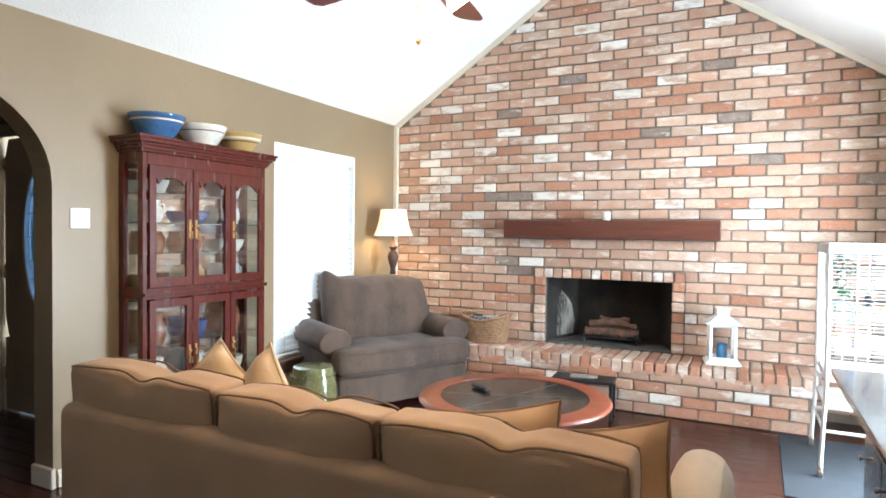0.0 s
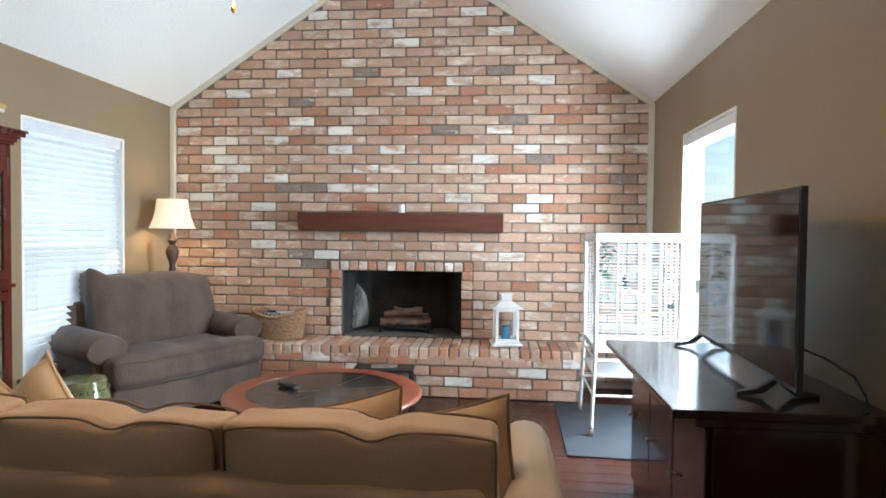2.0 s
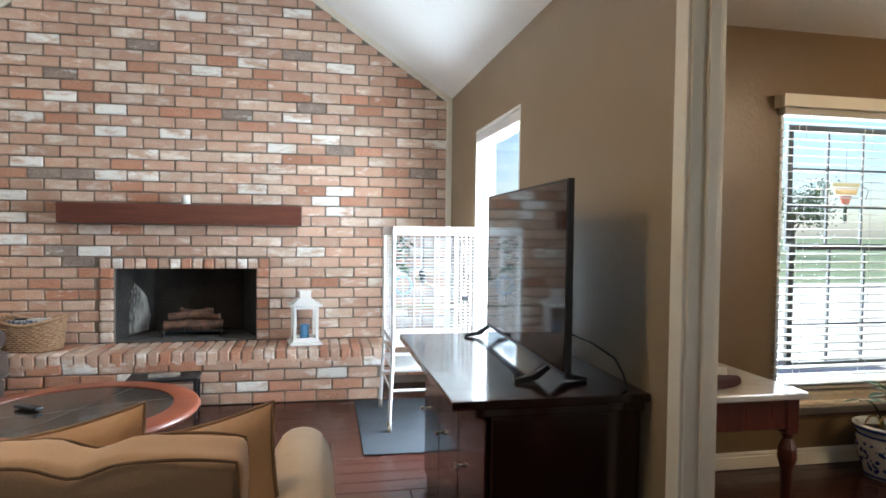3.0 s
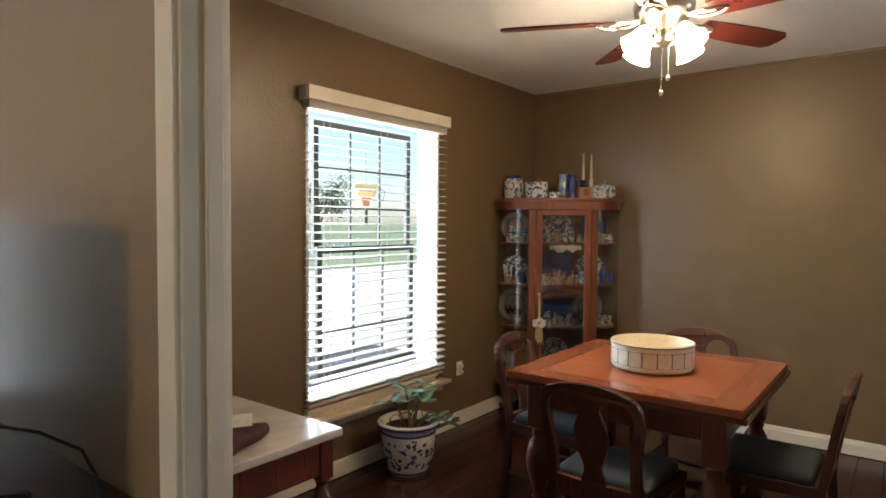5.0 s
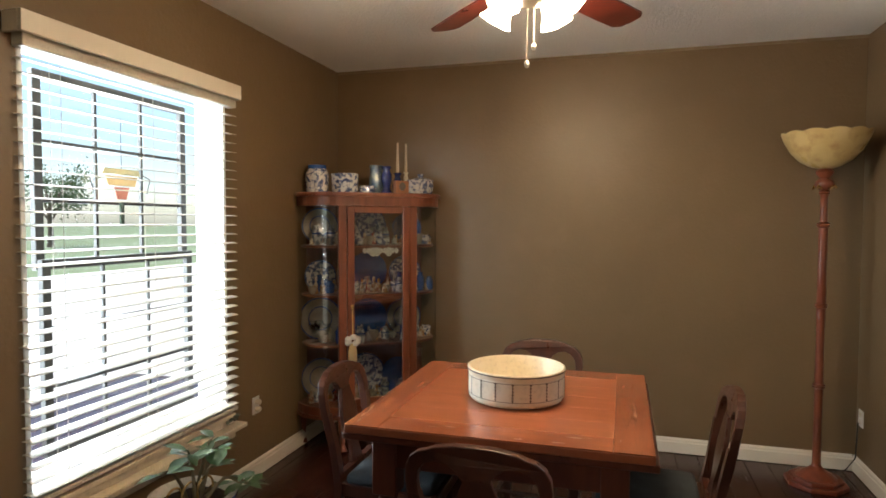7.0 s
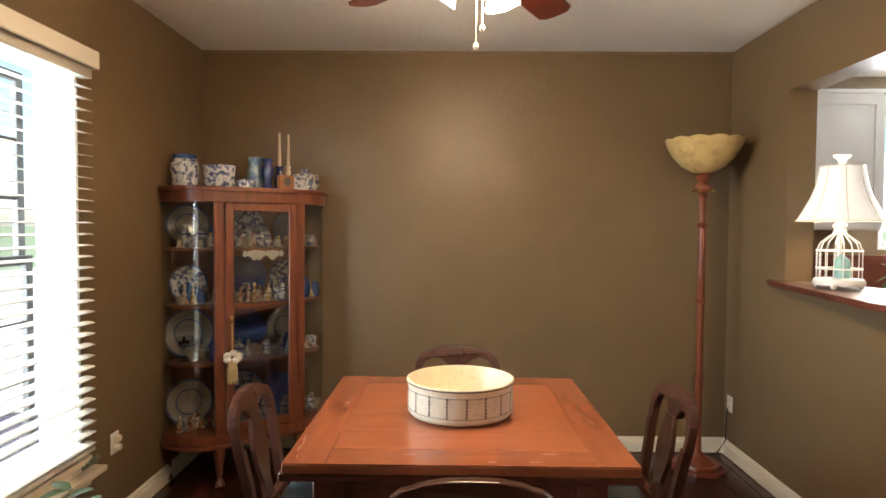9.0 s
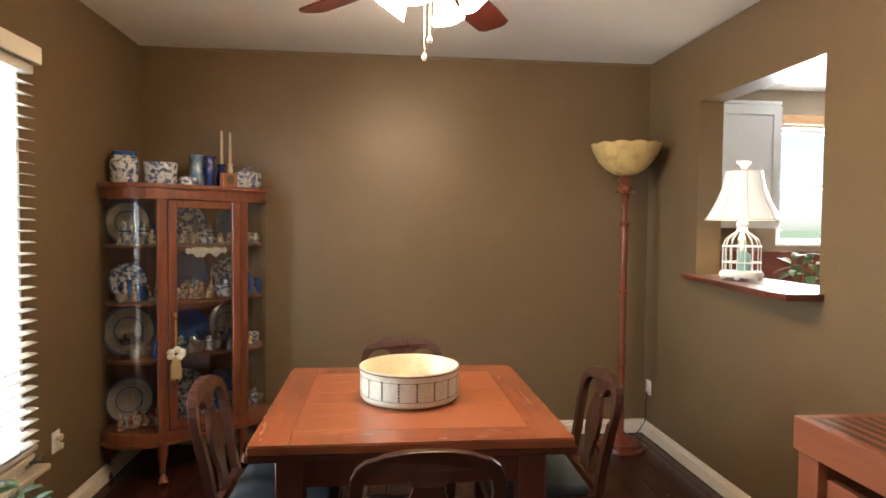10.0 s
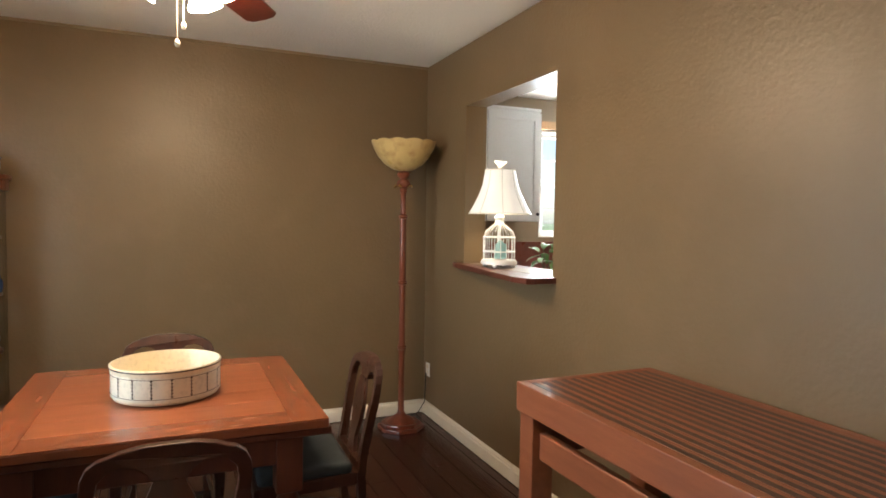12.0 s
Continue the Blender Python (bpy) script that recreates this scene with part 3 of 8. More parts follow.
# ---- windows and blinds ----
def sash_window(name, axis, wall0, wall1, u0, u1, z0, z1, cols, rows, sash_at, frame_mat=M_WHITE, sash_mat=M_SASH, b=0.0):
    """A double-hung window in an opening: lining, sashes with bars, and a pane in each. axis as for the wall."""
    w = thing(name)
    w["kind"] = "structure"

    def bx(bm, a0, a1, p0, p1, q0, q1, bev=0.003):
        if axis == 0:
            box(bm, (a0, p0, q0), (a1, p1, q1), bev)
        else:
            box(bm, (p0, a0, q0), (p1, a1, q1), bev)
    bm = B()
    a0, a1 = min(wall0, wall1) - 0.002, max(wall0, wall1) + 0.002
    bx(bm, a0, a1, u0 - 0.002, u0 + 0.02, z0, z1)
    bx(bm, a0, a1, u1 - 0.02, u1 + 0.002, z0, z1)
    bx(bm, a0, a1, u0 + 0.02, u1 - 0.02, z1 - 0.02, z1 + 0.002)
    bx(bm, a0, a1, u0 + 0.02, u1 - 0.02, z0 - 0.002, z0 + 0.02)
    part("window_frame", bm, frame_mat, w, "white painted window lining")
    zm = (z0 + z1) / 2
    s = 0.035
    l0, l1 = u0 + 0.02 + b, u1 - 0.02 - b
    for k, (q0, q1, off) in enumerate(((z0 + 0.02 + b * 0.4, zm + 0.02, 0.0), (zm - 0.02, z1 - 0.02 - b * 0.4, 0.028))):
        bm = B()
        f0, f1 = sash_at + off, sash_at + off + 0.026
        bx(bm, f0, f1, l0, l0 + s, q0, q1, 0.002)
        bx(bm, f0, f1, l1 - s, l1, q0, q1, 0.002)
        bx(bm, f0, f1, l0 + s, l1 - s, q0, q0 + s, 0.002)
        bx(bm, f0, f1, l0 + s, l1 - s, q1 - s, q1, 0.002)
        sash = part("sash", bm, sash_mat, w, "dark bronze sash" if sash_mat is M_SASH else "white sash")
        bm = B()
        g = (l1 - l0 - 2 * s) / cols
        for i in range(1, cols):
            bx(bm, f0 + 0.006, f1 - 0.006, l0 + s + g * i - 0.006, l0 + s + g * i + 0.006, q0 + s, q1 - s, 0)
        r = (q1 - q0 - 2 * s) / rows
        for i in range(1, rows):
            bx(bm, f0 + 0.007, f1 - 0.007, l0 + s, l1 - s, q0 + s + r * i - 0.006, q0 + s + r * i + 0.006, 0)
        if cols > 1:
            part("grille", bm, sash_mat, sash, "thin glazing grille")
        else:
            bm.free()
        bm = B()
        bx(bm, (f0 + f1) / 2 - 0.0015, (f0 + f1) / 2 + 0.0015, l0 + s - 0.003, l1 - s + 0.003, q0 + s - 0.003, q1 - s + 0.003, 0)
        pane = part("pane", bm, M_GLASS, sash, "clear glass pane")
        pane.visible_shadow = False
    return w


def blind(name, axis, at, u0, u1, z0, z1, pitch, depth, tilt, material, label, head=0.07):
    """Horizontal slats on ladder cords under a headrail. at: the slats' middle across the wall."""
    if axis == 0:
        th = thing(name, at, (u0 + u1) / 2, z0, 90, label=label, category="blind")
    else:
        th = thing(name, (u0 + u1) / 2, at, z0, 0, label=label, category="blind")
    L = u1 - u0
    n = int((z1 - z0 - head - 0.03) / pitch) + 1
    bm = B()
    c, s = math.cos(radians(tilt)), math.sin(radians(tilt))
    d = depth / 2
    prof = [(-d * c, -d * s), (0, 0.003), (d * c, d * s), (0, 0.0005)]
    prof = [(-d * c, -d * s - 0.0012), (-d * c, -d * s + 0.0012), (0, 0.0035), (d * c, d * s + 0.0012), (d * c, d * s - 0.0012), (0, 0.001)]
    prism(bm, prof, 0, -L / 2, L / 2)
    first = None
    for i in range(n):
        zz = 0.035 + pitch * i
        if first is None:
            first = part("slat", bm, material, th)
            first.location = (0, 0, zz)
        else:
            ob = new("slat", first.data)
            ob.parent = th
            ob.location = (0, 0, zz)
    bm = B()
    box(bm, (-L / 2, -d * 0.8, 0), (L / 2, d * 0.8, 0.018), 0.003)
    part("bottom_rail", bm, material, th)
    bm = B()
    box(bm, (-L / 2, -d, z1 - z0 - head), (L / 2, d, z1 - z0), 0.003)
    part("headrail", bm, material, th)
    bm = B()
    for u in (-L * 0.38, 0, L * 0.38):
        for dd in (-d * c, d * c):
            tube(bm, [(u, dd, 0.01), (u, dd, z1 - z0 - head)], 0.0012, 5)
    part("ladder_cord", bm, material, th, kind="stuff")
    return th


sash_window("window_1", 0, XW - 0.16, XW, *WIN_W, 3, 2, XW - 0.11, sash_mat=M_WHITE)
blind("window_blind", 0, XW - 0.035, WIN_W[0] + 0.025, WIN_W[1] - 0.025, WIN_W[2] + 0.03, WIN_W[3] - 0.02, 0.0445, 0.05, 48, M_BLINDW, "white horizontal blind with slats nearly shut in the living room window")
bm = B()
box(bm, (XW - 0.02, WIN_W[0] - 0.05, WIN_W[2] - 0.035), (XW + 0.07, WIN_W[1] + 0.05, WIN_W[2] - 0.004), 0.006, 2)
box(bm, (XW + 0.001, WIN_W[0] - 0.03, WIN_W[2] - 0.12), (XW + 0.018, WIN_W[1] + 0.03, WIN_W[2] - 0.035), 0.003)
finish("window_sill", bm, mat("dark_stained_sill", (0.10, 0.045, 0.025), rough=0.4, bump=0.05))
sash_window("window_2", 0, XE + T, XE, *WIN_E, 1, 1, XE + T - 0.065, sash_mat=M_WHITE)
bm = B()
box(bm, (XE + 0.004, WIN_E[0] + 0.022, WIN_E[3] - 0.09), (XE + 0.05, WIN_E[1] - 0.022, WIN_E[3] - 0.022), 0.008, 2)
tagged(part("roller_blind", bm, M_WHITE), "white rolled-up blind at the head of the tall window", "blind")

# unseen window, added so that the rear fill lamp has an opening
sash_window("window_5", 1, YS - T, YS, *WIN_ADDED, 3, 2, YS - 0.07, sash_mat=M_WHITE)

# ---- firebox ----
fb = thing("firebox", (FBX0 := -1.78) / 2 - 0.355, 4.73, 0.40, label="open soot-blackened brick firebox with a log set", category="fireplace")
fw, fh, fd = 1.07, 0.58, 0.50
bm = B()
prism(bm, [(-fw / 2, 0), (-fw / 2, fd * 0.1), (-fw / 2 + 0.16, fd), (fw / 2 - 0.16, fd), (fw / 2, fd * 0.1), (fw / 2, 0), (fw / 2 + 0.06, 0), (fw / 2 + 0.06, fd + 0.08), (-fw / 2 - 0.06, fd + 0.08), (-fw / 2 - 0.06, 0)], 2, -0.02, fh + 0.06)
part("firebox_lining", bm, M_SOOT, fb, "soot-blackened firebrick lining")
bm = B()
box(bm, (-fw / 2 - 0.06, 0.0, fh), (fw / 2 + 0.06, fd + 0.08, fh + 0.06))
part("lintel", bm, M_SOOT, fb)
bm = B()
box(bm, (-fw / 2 - 0.06, -0.01, -0.07), (fw / 2 + 0.06, fd + 0.08, 0.0))
part("firebox_floor", bm, mat("ash_grey_floor", (0.16, 0.15, 0.14), (0.07, 0.065, 0.06), rough=0.95, scale=9, bump=0.4), fb, "ash-grey firebox floor")
bm = B()
prism(bm, [(0.02, 0.17), (0.02, 0.40), (0.14, 0.43), (0.30, 0.38), (0.38, 0.30), (0.44, 0.22), (0.30, 0.17)], 1, 0, 0.008)
for v in bm.verts:
    z_, q_ = v.co.x, v.co.z
    v.co = Vector((-0.535 + (q_ - 0.05) / 0.45 * 0.16 + 0.006 + v.co.y, q_, z_ + 0.01))
part("ash_stain", bm, M_ASH, fb, "pale scorched patch on the lining", smooth=True)
bm = B()
for i in range(7):
    tube(bm, [(-0.22 + i * 0.075, 0.12, 0.09), (-0.22 + i * 0.075, 0.14, 0.05), (-0.22 + i * 0.075, 0.36, 0.05)], 0.007, 6)
tube(bm, [(-0.25, 0.14, 0.05), (0.27, 0.14, 0.05)], 0.008, 6)
tube(bm, [(-0.25, 0.34, 0.05), (0.27, 0.34, 0.05)], 0.008, 6)
for x in (-0.22, 0.23):
    for y in (0.14, 0.34):
        tube(bm, [(x, y, 0.05), (x, y, 0.0)], 0.008, 6)
part("log_grate", bm, M_BLACK, fb, "black iron log grate")
_rl = random.Random(4)
for p, q, r in (((-0.22, 0.17, 0.10), (0.24, 0.19, 0.095), 0.040), ((-0.18, 0.29, 0.11), (0.20, 0.28, 0.115), 0.045), ((-0.19, 0.20, 0.165), (0.15, 0.27, 0.20), 0.034), ((-0.12, 0.31, 0.20), (0.22, 0.16, 0.165), 0.026)):
    bm = B()
    pts = [Vector(p).lerp(Vector(q), k / 8) + Vector((0, _rl.uniform(-1, 1), _rl.uniform(-1, 1))) * 0.008 for k in range(9)]
    tube(bm, pts, [r * _rl.uniform(0.86, 1.1) for _ in pts], 10)
    part("log", bm, M_LOG, fb, "charred ceramic log", smooth=True)

# ---- mantel ----
bm = B()
box(bm, (-2.12, 4.50, 1.335), (-0.35, 4.672, 1.488), 0.006, 2)
mantel = tagged(part("mantel_beam", bm, M_MANTEL), "solid red-brown stained wooden mantel beam on the brick wall", "mantel")
bm = B()
lathe(bm, [(0, 0), (0.032, 0), (0.033, 0.004), (0.033, 0.068), (0.030, 0.072), (0.026, 0.068), (0, 0.066)], 20)
c = tagged(part("pillar_candle", bm, M_WAX, smooth=False), "short white pillar candle standing on the mantel beam", "candle")
c.location = (-1.225, 4.56, 1.489)

# ---- ceiling fan of the vaulted room; shared maker ----
def fan(name, x, y, top, blade_z, a0, label, drop, span=0.66, chain_mat=M_BRASS, metal=M_BRASS, lit=26.0, watts=5.6, pitch=12, chain=((0.05, -0.02, 0.17), (0.03, 0.05, 0.30))):
    f = thing(name, x, y, blade_z, 0, label, "ceiling fan")
    bm = B()
    lathe(bm, [(0.0, drop), (0.065, drop), (0.068, drop - 0.02), (0.045, drop - 0.06), (0.02, drop - 0.07), (0.02, drop - 0.06)][:5], 20)
    tube(bm, [(0, 0, drop - 0.05), (0, 0, 0.13)], 0.011, 10)
    part("downrod", bm, metal, f)
    bm = B()
    lathe(bm, [(0.0, 0.15), (0.05, 0.148), (0.085, 0.13), (0.115, 0.10), (0.125, 0.065), (0.12, 0.03), (0.10, 0.005), (0.075, -0.01), (0.07, -0.03), (0.045, -0.04), (0, -0.04)], 28)
    part("motor_housing", bm, metal, f, smooth=True)
    bm = B()
    lathe(bm, [(0, -0.038), (0.042, -0.04), (0.05, -0.06), (0.05, -0.085), (0.035, -0.10), (0, -0.105)], 20)
    part("light_fitter", bm, metal, f, smooth=True)
    for k in range(5):
        a = radians(a0 + 72 * k)
        m = Matrix.Rotation(a, 4, "Z")
        bm = B()
        out = [(0.20, -0.055), (0.30, -0.062), (0.50, -0.070), (span - 0.03, -0.068), (span, -0.045), (span + 0.006, 0), (span, 0.045), (span - 0.03, 0.068), (0.50, 0.070), (0.30, 0.062), (0.20, 0.055)]
        prism(bm, out, 2, 0.0, 0.007)
        bmesh.ops.rotate(bm, verts=bm.verts, matrix=Matrix.Rotation(radians(pitch), 3, "X"))
        bmesh.ops.transform(bm, verts=bm.verts, matrix=m)
        blade = part("blade", bm, M_FANBL, f, "dark cherry fan blade")
        bm = B()
        for s in (-1, 1):
            tube(bm, [(0.09, 0.012 * s, 0.01), (0.14, 0.035 * s, -0.006), (0.19, 0.045 * s, -0.008), (0.24, 0.030 * s, -0.007), (0.27, 0.0, -0.006)], 0.006, 6)
        tube(bm, [(0.09, 0, 0.01), (0.22, 0, -0.008)], 0.006, 6)
        bmesh.ops.transform(bm, verts=bm.verts, matrix=m)
        part("blade_bracket", bm, metal, f)
    for k in range(4):
        a = radians(a0 + 20 + 90 * k)
        d = Vector((math.cos(a), math.sin(a), 0))
        bm = B()
        tube(bm, [d * 0.03 + Vector((0, 0, -0.06)), d * 0.075 + Vector((0, 0, -0.045)), d * 0.10 + Vector((0, 0, -0.052))], 0.008, 8)
        part("lamp_arm", bm, metal, f)
        bm = B()
        prof = [(0.018, 0.0), (0.028, -0.008), (0.036, -0.03), (0.043, -0.06), (0.055, -0.09), (0.068, -0.112), (0.066, -0.113), (0.053, -0.09), (0.041, -0.06), (0.034, -0.03), (0.020, -0.006)]
        lathe(bm, prof, 20, wob=lambda t, z: 1 + (0.05 * math.cos(6 * t) if z < -0.1 else 0))
        tilt = Matrix.Translation(d * 0.095 + Vector((0, 0, -0.045))) @ Matrix.Rotation(radians(38), 4, d.cross(Vector((0, 0, 1)))) @ Matrix.Diagonal((0.9, 0.9, 0.9, 1))
        bmesh.ops.transform(bm, verts=bm.verts, matrix=tilt)
        part("lamp_shade", bm, glow("frosted_lit_shade", (1.0, 0.80, 0.52), lit), f, "lit frosted glass bell shade", smooth=True)
        p = tilt @ Vector((0, 0, -0.135))
        bulb("fan_bulb", Vector((x, y, blade_z)) + p, watts, (1.0, 0.63, 0.36), 0.035)
    for cx, cy, L in chain:
        bm = B()
        tube(bm, [(cx, cy, -0.09), (cx, cy, -L)], 0.0022, 5)
        lathe(bm, [(0, -L), (0.006, -L - 0.004), (0.010, -L - 0.016), (0.006, -L - 0.027), (0, -L - 0.03)], 10, (cx, cy, 0))
        part("pull_chain", bm, chain_mat, f)
    return f


fan("ceiling_fan", -1.21, 1.29, 3.78, 2.33, 26, "dark-bladed brass ceiling fan with lit glass shades under the vaulted ceiling", 3.81 - 2.33, span=0.62, chain=((-0.04, 0.05, 0.12), (-0.07, 0.11, 0.225)))

# ---- seating ----
sofa = thing("sofa", -1.30, 1.05, 0, 0, "long camel microfibre sofa with loose back cushions and rolled sand arms", "sofa")
bm = B()
soft(bm, (-0.875, -0.47, 0.06), (0.93, -0.36, 0.785), 0.035, 10, (0, 0.01, 0.005), 0.004, 1)
part("back_frame", bm, M_SOFA, sofa, smooth=True)
bm = B()
soft(bm, (-0.86, -0.36, 0.07), (0.91, 0.44, 0.30), 0.03, 8, wrinkle=0.003)
part("base", bm, M_SOFA, sofa, smooth=True)
for i in range(3):
    bm = B()
    x0 = -0.80 + i * 0.575
    soft(bm, (x0, -0.30, 0.30), (x0 + 0.57, 0.46, 0.47), 0.05, 6, (0, 0, 0.02), 0.004, i)
    part("seat_cushion", bm, M_SOFA, sofa, smooth=True)
for i, (x0, x1) in enumerate(((-0.905, -0.235), (-0.228, 0.325), (0.332, 0.955))):
    def lean(o, u, i=i, x0=x0, x1=x1):
        xm = (x0 + x1) / 2
        z_ = o.z
        o = Vector(o)
        o.y += -0.10 * (z_ - 0.45) / 0.45 * 0.35
        if z_ > 0.8:
            o.z += 0.012 * (xm < -0.5) + 0.003 * math.cos((o.x - xm) * 9) - 0.024 * math.exp(-((o.x - xm - 0.03) / 0.05) ** 2)
        return o
    bm = B()
    soft(bm, (x0, -0.37, 0.46), (x1, -0.235, 0.895), 0.022, 18, (0.004, 0.052, 0.004), 0.011, i * 3.3, lean)
    cu = part("back_cushion", bm, M_SOFA, sofa, smooth=True)
    for yy in (-0.372, -0.232):
        bm = B()
        pts = []
        n_ = 26
        for k in range(n_ + 1):
            x = x0 + 0.012 + (x1 - x0 - 0.024) * k / n_
            e = 1 - abs(2 * k / n_ - 1) ** 8
            o = lean(Vector((x, yy + (-0.006 if yy < -0.3 else 0.006) * e, 0.884 + 0.010 * e)), None)
            o += noise.noise_vector(Vector((x * 6, i, yy))) * 0.005
            pts.append(o)
        side0 = [lean(Vector((x0 + 0.006, yy, z_)), None) for z_ in (0.5, 0.62, 0.75, 0.86)]
        side1 = [lean(Vector((x1 - 0.006, yy, z_)), None) for z_ in (0.86, 0.75, 0.62, 0.5)]
        tube(bm, side0 + pts + side1, 0.0032, 6)
        part("piping", bm, M_SOFA_D, cu, "dark brown piping cord", smooth=True)
for s, xa, xb in ((-1, -0.885, -0.76), (1, 0.955, 1.125)):
    bm = B()
    soft(bm, (xa, -0.44, 0.07), (xb, 0.54, 0.64 if s < 0 else 0.66), 0.085, 8, (0.015, 0.012, 0.012), 0.004, s)
    part("arm", bm, M_ARMFAB, sofa, "rounded sand-coloured sofa arm", smooth=True)
for x in (-0.82, 0.98):
    for y in (-0.42, 0.44):
        bm = B()
        box(bm, (x - 0.03, y - 0.03, 0), (x + 0.03, y + 0.03, 0.075), 0.004)
        part("leg", bm, M_CHAIRW, sofa)


def pillow(x, y, z, w, rx, rz, label, material=M_SOFA, cord=M_SOFA_D, ry=0, thick=0.07):
    """A square scatter cushion: pinched corners, full middle, corded seam."""
    th = thing("throw_pillow", x, y, z, rz, label, "pillow", "pillows on the sofa")
    rot = Matrix.Rotation(radians(rx), 4, "X") @ Matrix.Rotation(radians(ry), 4, "Y")
    bm = B()
    n_ = 14
    top = {}
    for side in (1, -1):
        for i in range(n_ + 1):
            for j in range(n_ + 1):
                u, v = 2 * i / n_ - 1, 2 * j / n_ - 1
                edge = i in (0, n_) or j in (0, n_)
                if side < 0 and edge:
                    top[(side, i, j)] = top[(1, i, j)]
                    continue
                px = u * w / 2 * (1 - 0.10 * (1 - v * v))
                pz = v * w / 2 * (1 - 0.10 * (1 - u * u))
                t = thick * ((1 - u ** 4) * (1 - v ** 4)) ** 0.55 * side
                o = Vector((px, t, pz)) + noise.noise_vector(Vector((px * 9 + x, pz * 9, side))) * 0.008 * (0 if edge else 1)
                top[(side, i, j)] = bm.verts.new(rot @ o)
        for i in range(n_):
            for j in range(n_):
                bm.faces.new([top[(side, a, b)] for a, b in ((i, j), (i + 1, j), (i + 1, j + 1), (i, j + 1))])
    part("cover", bm, material, th, smooth=True)
    bm = B()
    loop = []
    for k in range(4 * n_):
        s, r = divmod(k, n_)
        q = 2 * r / n_ - 1
        u, v = ((q, -1), (1, q), (-q, 1), (-1, -q))[s]
        loop.append(rot @ Vector((u * w / 2 * (1 - 0.10 * (1 - v * v)), 0, v * w / 2 * (1 - 0.10 * (1 - u * u)))))
    tube(bm, loop, 0.006, 6, closed=True)
    part("piping", bm, cord, th, "corded seam", smooth=True)
    return th


pillow(-0.83, 1.06, 0.606, 0.47, -24, 4, "camel throw pillow with dark piping leaning on the sofa back", ry=-10)
pillow(-0.51, 1.02, 0.612, 0.46, -22, -6, "camel throw pillow with dark piping leaning on the sofa back", ry=-12)
pillow(-1.98, 1.06, 0.705, 0.34, -20, 20, "light tan woven throw pillow standing on its corner on the sofa", M_PILLOW, M_PILLOW, ry=42)
pillow(-1.80, 1.12, 0.695, 0.34, -16, -14, "light tan woven throw pillow standing on its corner on the sofa", M_PILLOW, M_PILLOW, ry=38)

# armchair
ac = thing("armchair", -2.78, 3.98, 0, -16, "wide taupe chenille armchair with rolled arms and a loose back cushion", "armchair")
ac.matrix_world = pose(-2.93, 3.76, 0, 0, 0, 63) @ Matrix.Diagonal((1.14, 0.92, 1, 1))
bm = B()
soft(bm, (-0.53, -0.46, 0.035), (0.53, 0.34, 0.275), 0.025, 10, (0, 0.006, 0), 0.005)
part("base", bm, M_TAUPE, ac, smooth=True)
bm = B()
soft(bm, (-0.54, -0.50, 0.28), (0.54, 0.26, 0.47), 0.05, 14, (0.0, 0.02, 0.022), 0.010, 3, lambda o, u: Vector((o.x * (1 if o.y < -0.33 else max(0.74, 1 - (o.y + 0.33) * 5.2)), o.y + 0.012 * math.sin(o.x * 7), o.z - 0.012 * math.exp(-(o.x / 0.1) ** 2))))
part("seat_cushion", bm, M_TAUPE, ac, smooth=True)
bm = B()
for zz in (0.295, 0.455):
    tube(bm, [(-0.53 + 1.06 * k / 20, -0.515 + 0.012 * math.sin((-0.53 + 1.06 * k / 20) * 7) + 0.02 * abs(k / 10 - 1) ** 6, zz + 0.004 * math.sin(k * 1.3)) for k in range(21)], 0.0045, 6)
part("seat_welt", bm, M_TAUPE, ac, "taupe welt cord along the seat cushion", smooth=True)
bm = B()
soft(bm, (-0.50, 0.26, 0.04), (0.50, 0.46, 0.80), 0.05, 8, wrinkle=0.005)
part("back_frame", bm, M_TAUPE, ac, smooth=True)
bm = B()
soft(bm, (-0.43, 0.02, 0.44), (0.43, 0.30, 0.975), 0.06, 12, (0.01, 0.06, 0.012), 0.02, 9, lambda o, u: Vector((o.x + 0.05 - 0.09 * max(0, o.z - 0.75), o.y + 0.22 * (o.z - 0.44), o.z + 0.075 * max(0, (o.z - 0.78) / 0.18) * max(0, -(o.x + 0.30) / 0.13) - 0.10 * max(0, o.x - 0.22) * max(0, (o.z - 0.7) / 0.27))))
part("back_cushion", bm, M_TAUPE, ac, smooth=True)
for s in (-1, 1):
    bm = B()
    xa, xb = (0.40, 0.58) if s > 0 else (-0.58, -0.40)
    soft(bm, (xa, -0.30, 0.04), (xb, 0.40, 0.50), 0.03, 6, wrinkle=0.004)
    part("arm_side", bm, M_TAUPE, ac, smooth=True)
    bm = B()
    prof = arc(0.50 * s, 0.525, 0.125, 0.10, 0, 360, 22)[:-1]
    prism(bm, prof, 1, -0.335, 0.36, 0.03)
    for v in bm.verts:
        v.co.z += 0.05 * max(0, v.co.y + 0.1)
        v.co += noise.noise_vector(v.co * 6) * 0.006
    part("arm_roll", bm, M_TAUPE, ac, "rolled taupe armrest", smooth=True)
for x in (-0.5, 0.5):
    for y in (-0.36, 0.36):
        bm = B()
        box(bm, (x - 0.03, y - 0.03, 0), (x + 0.03, y + 0.03, 0.05), 0.004)
        part("leg", bm, M_CHAIRW, ac)

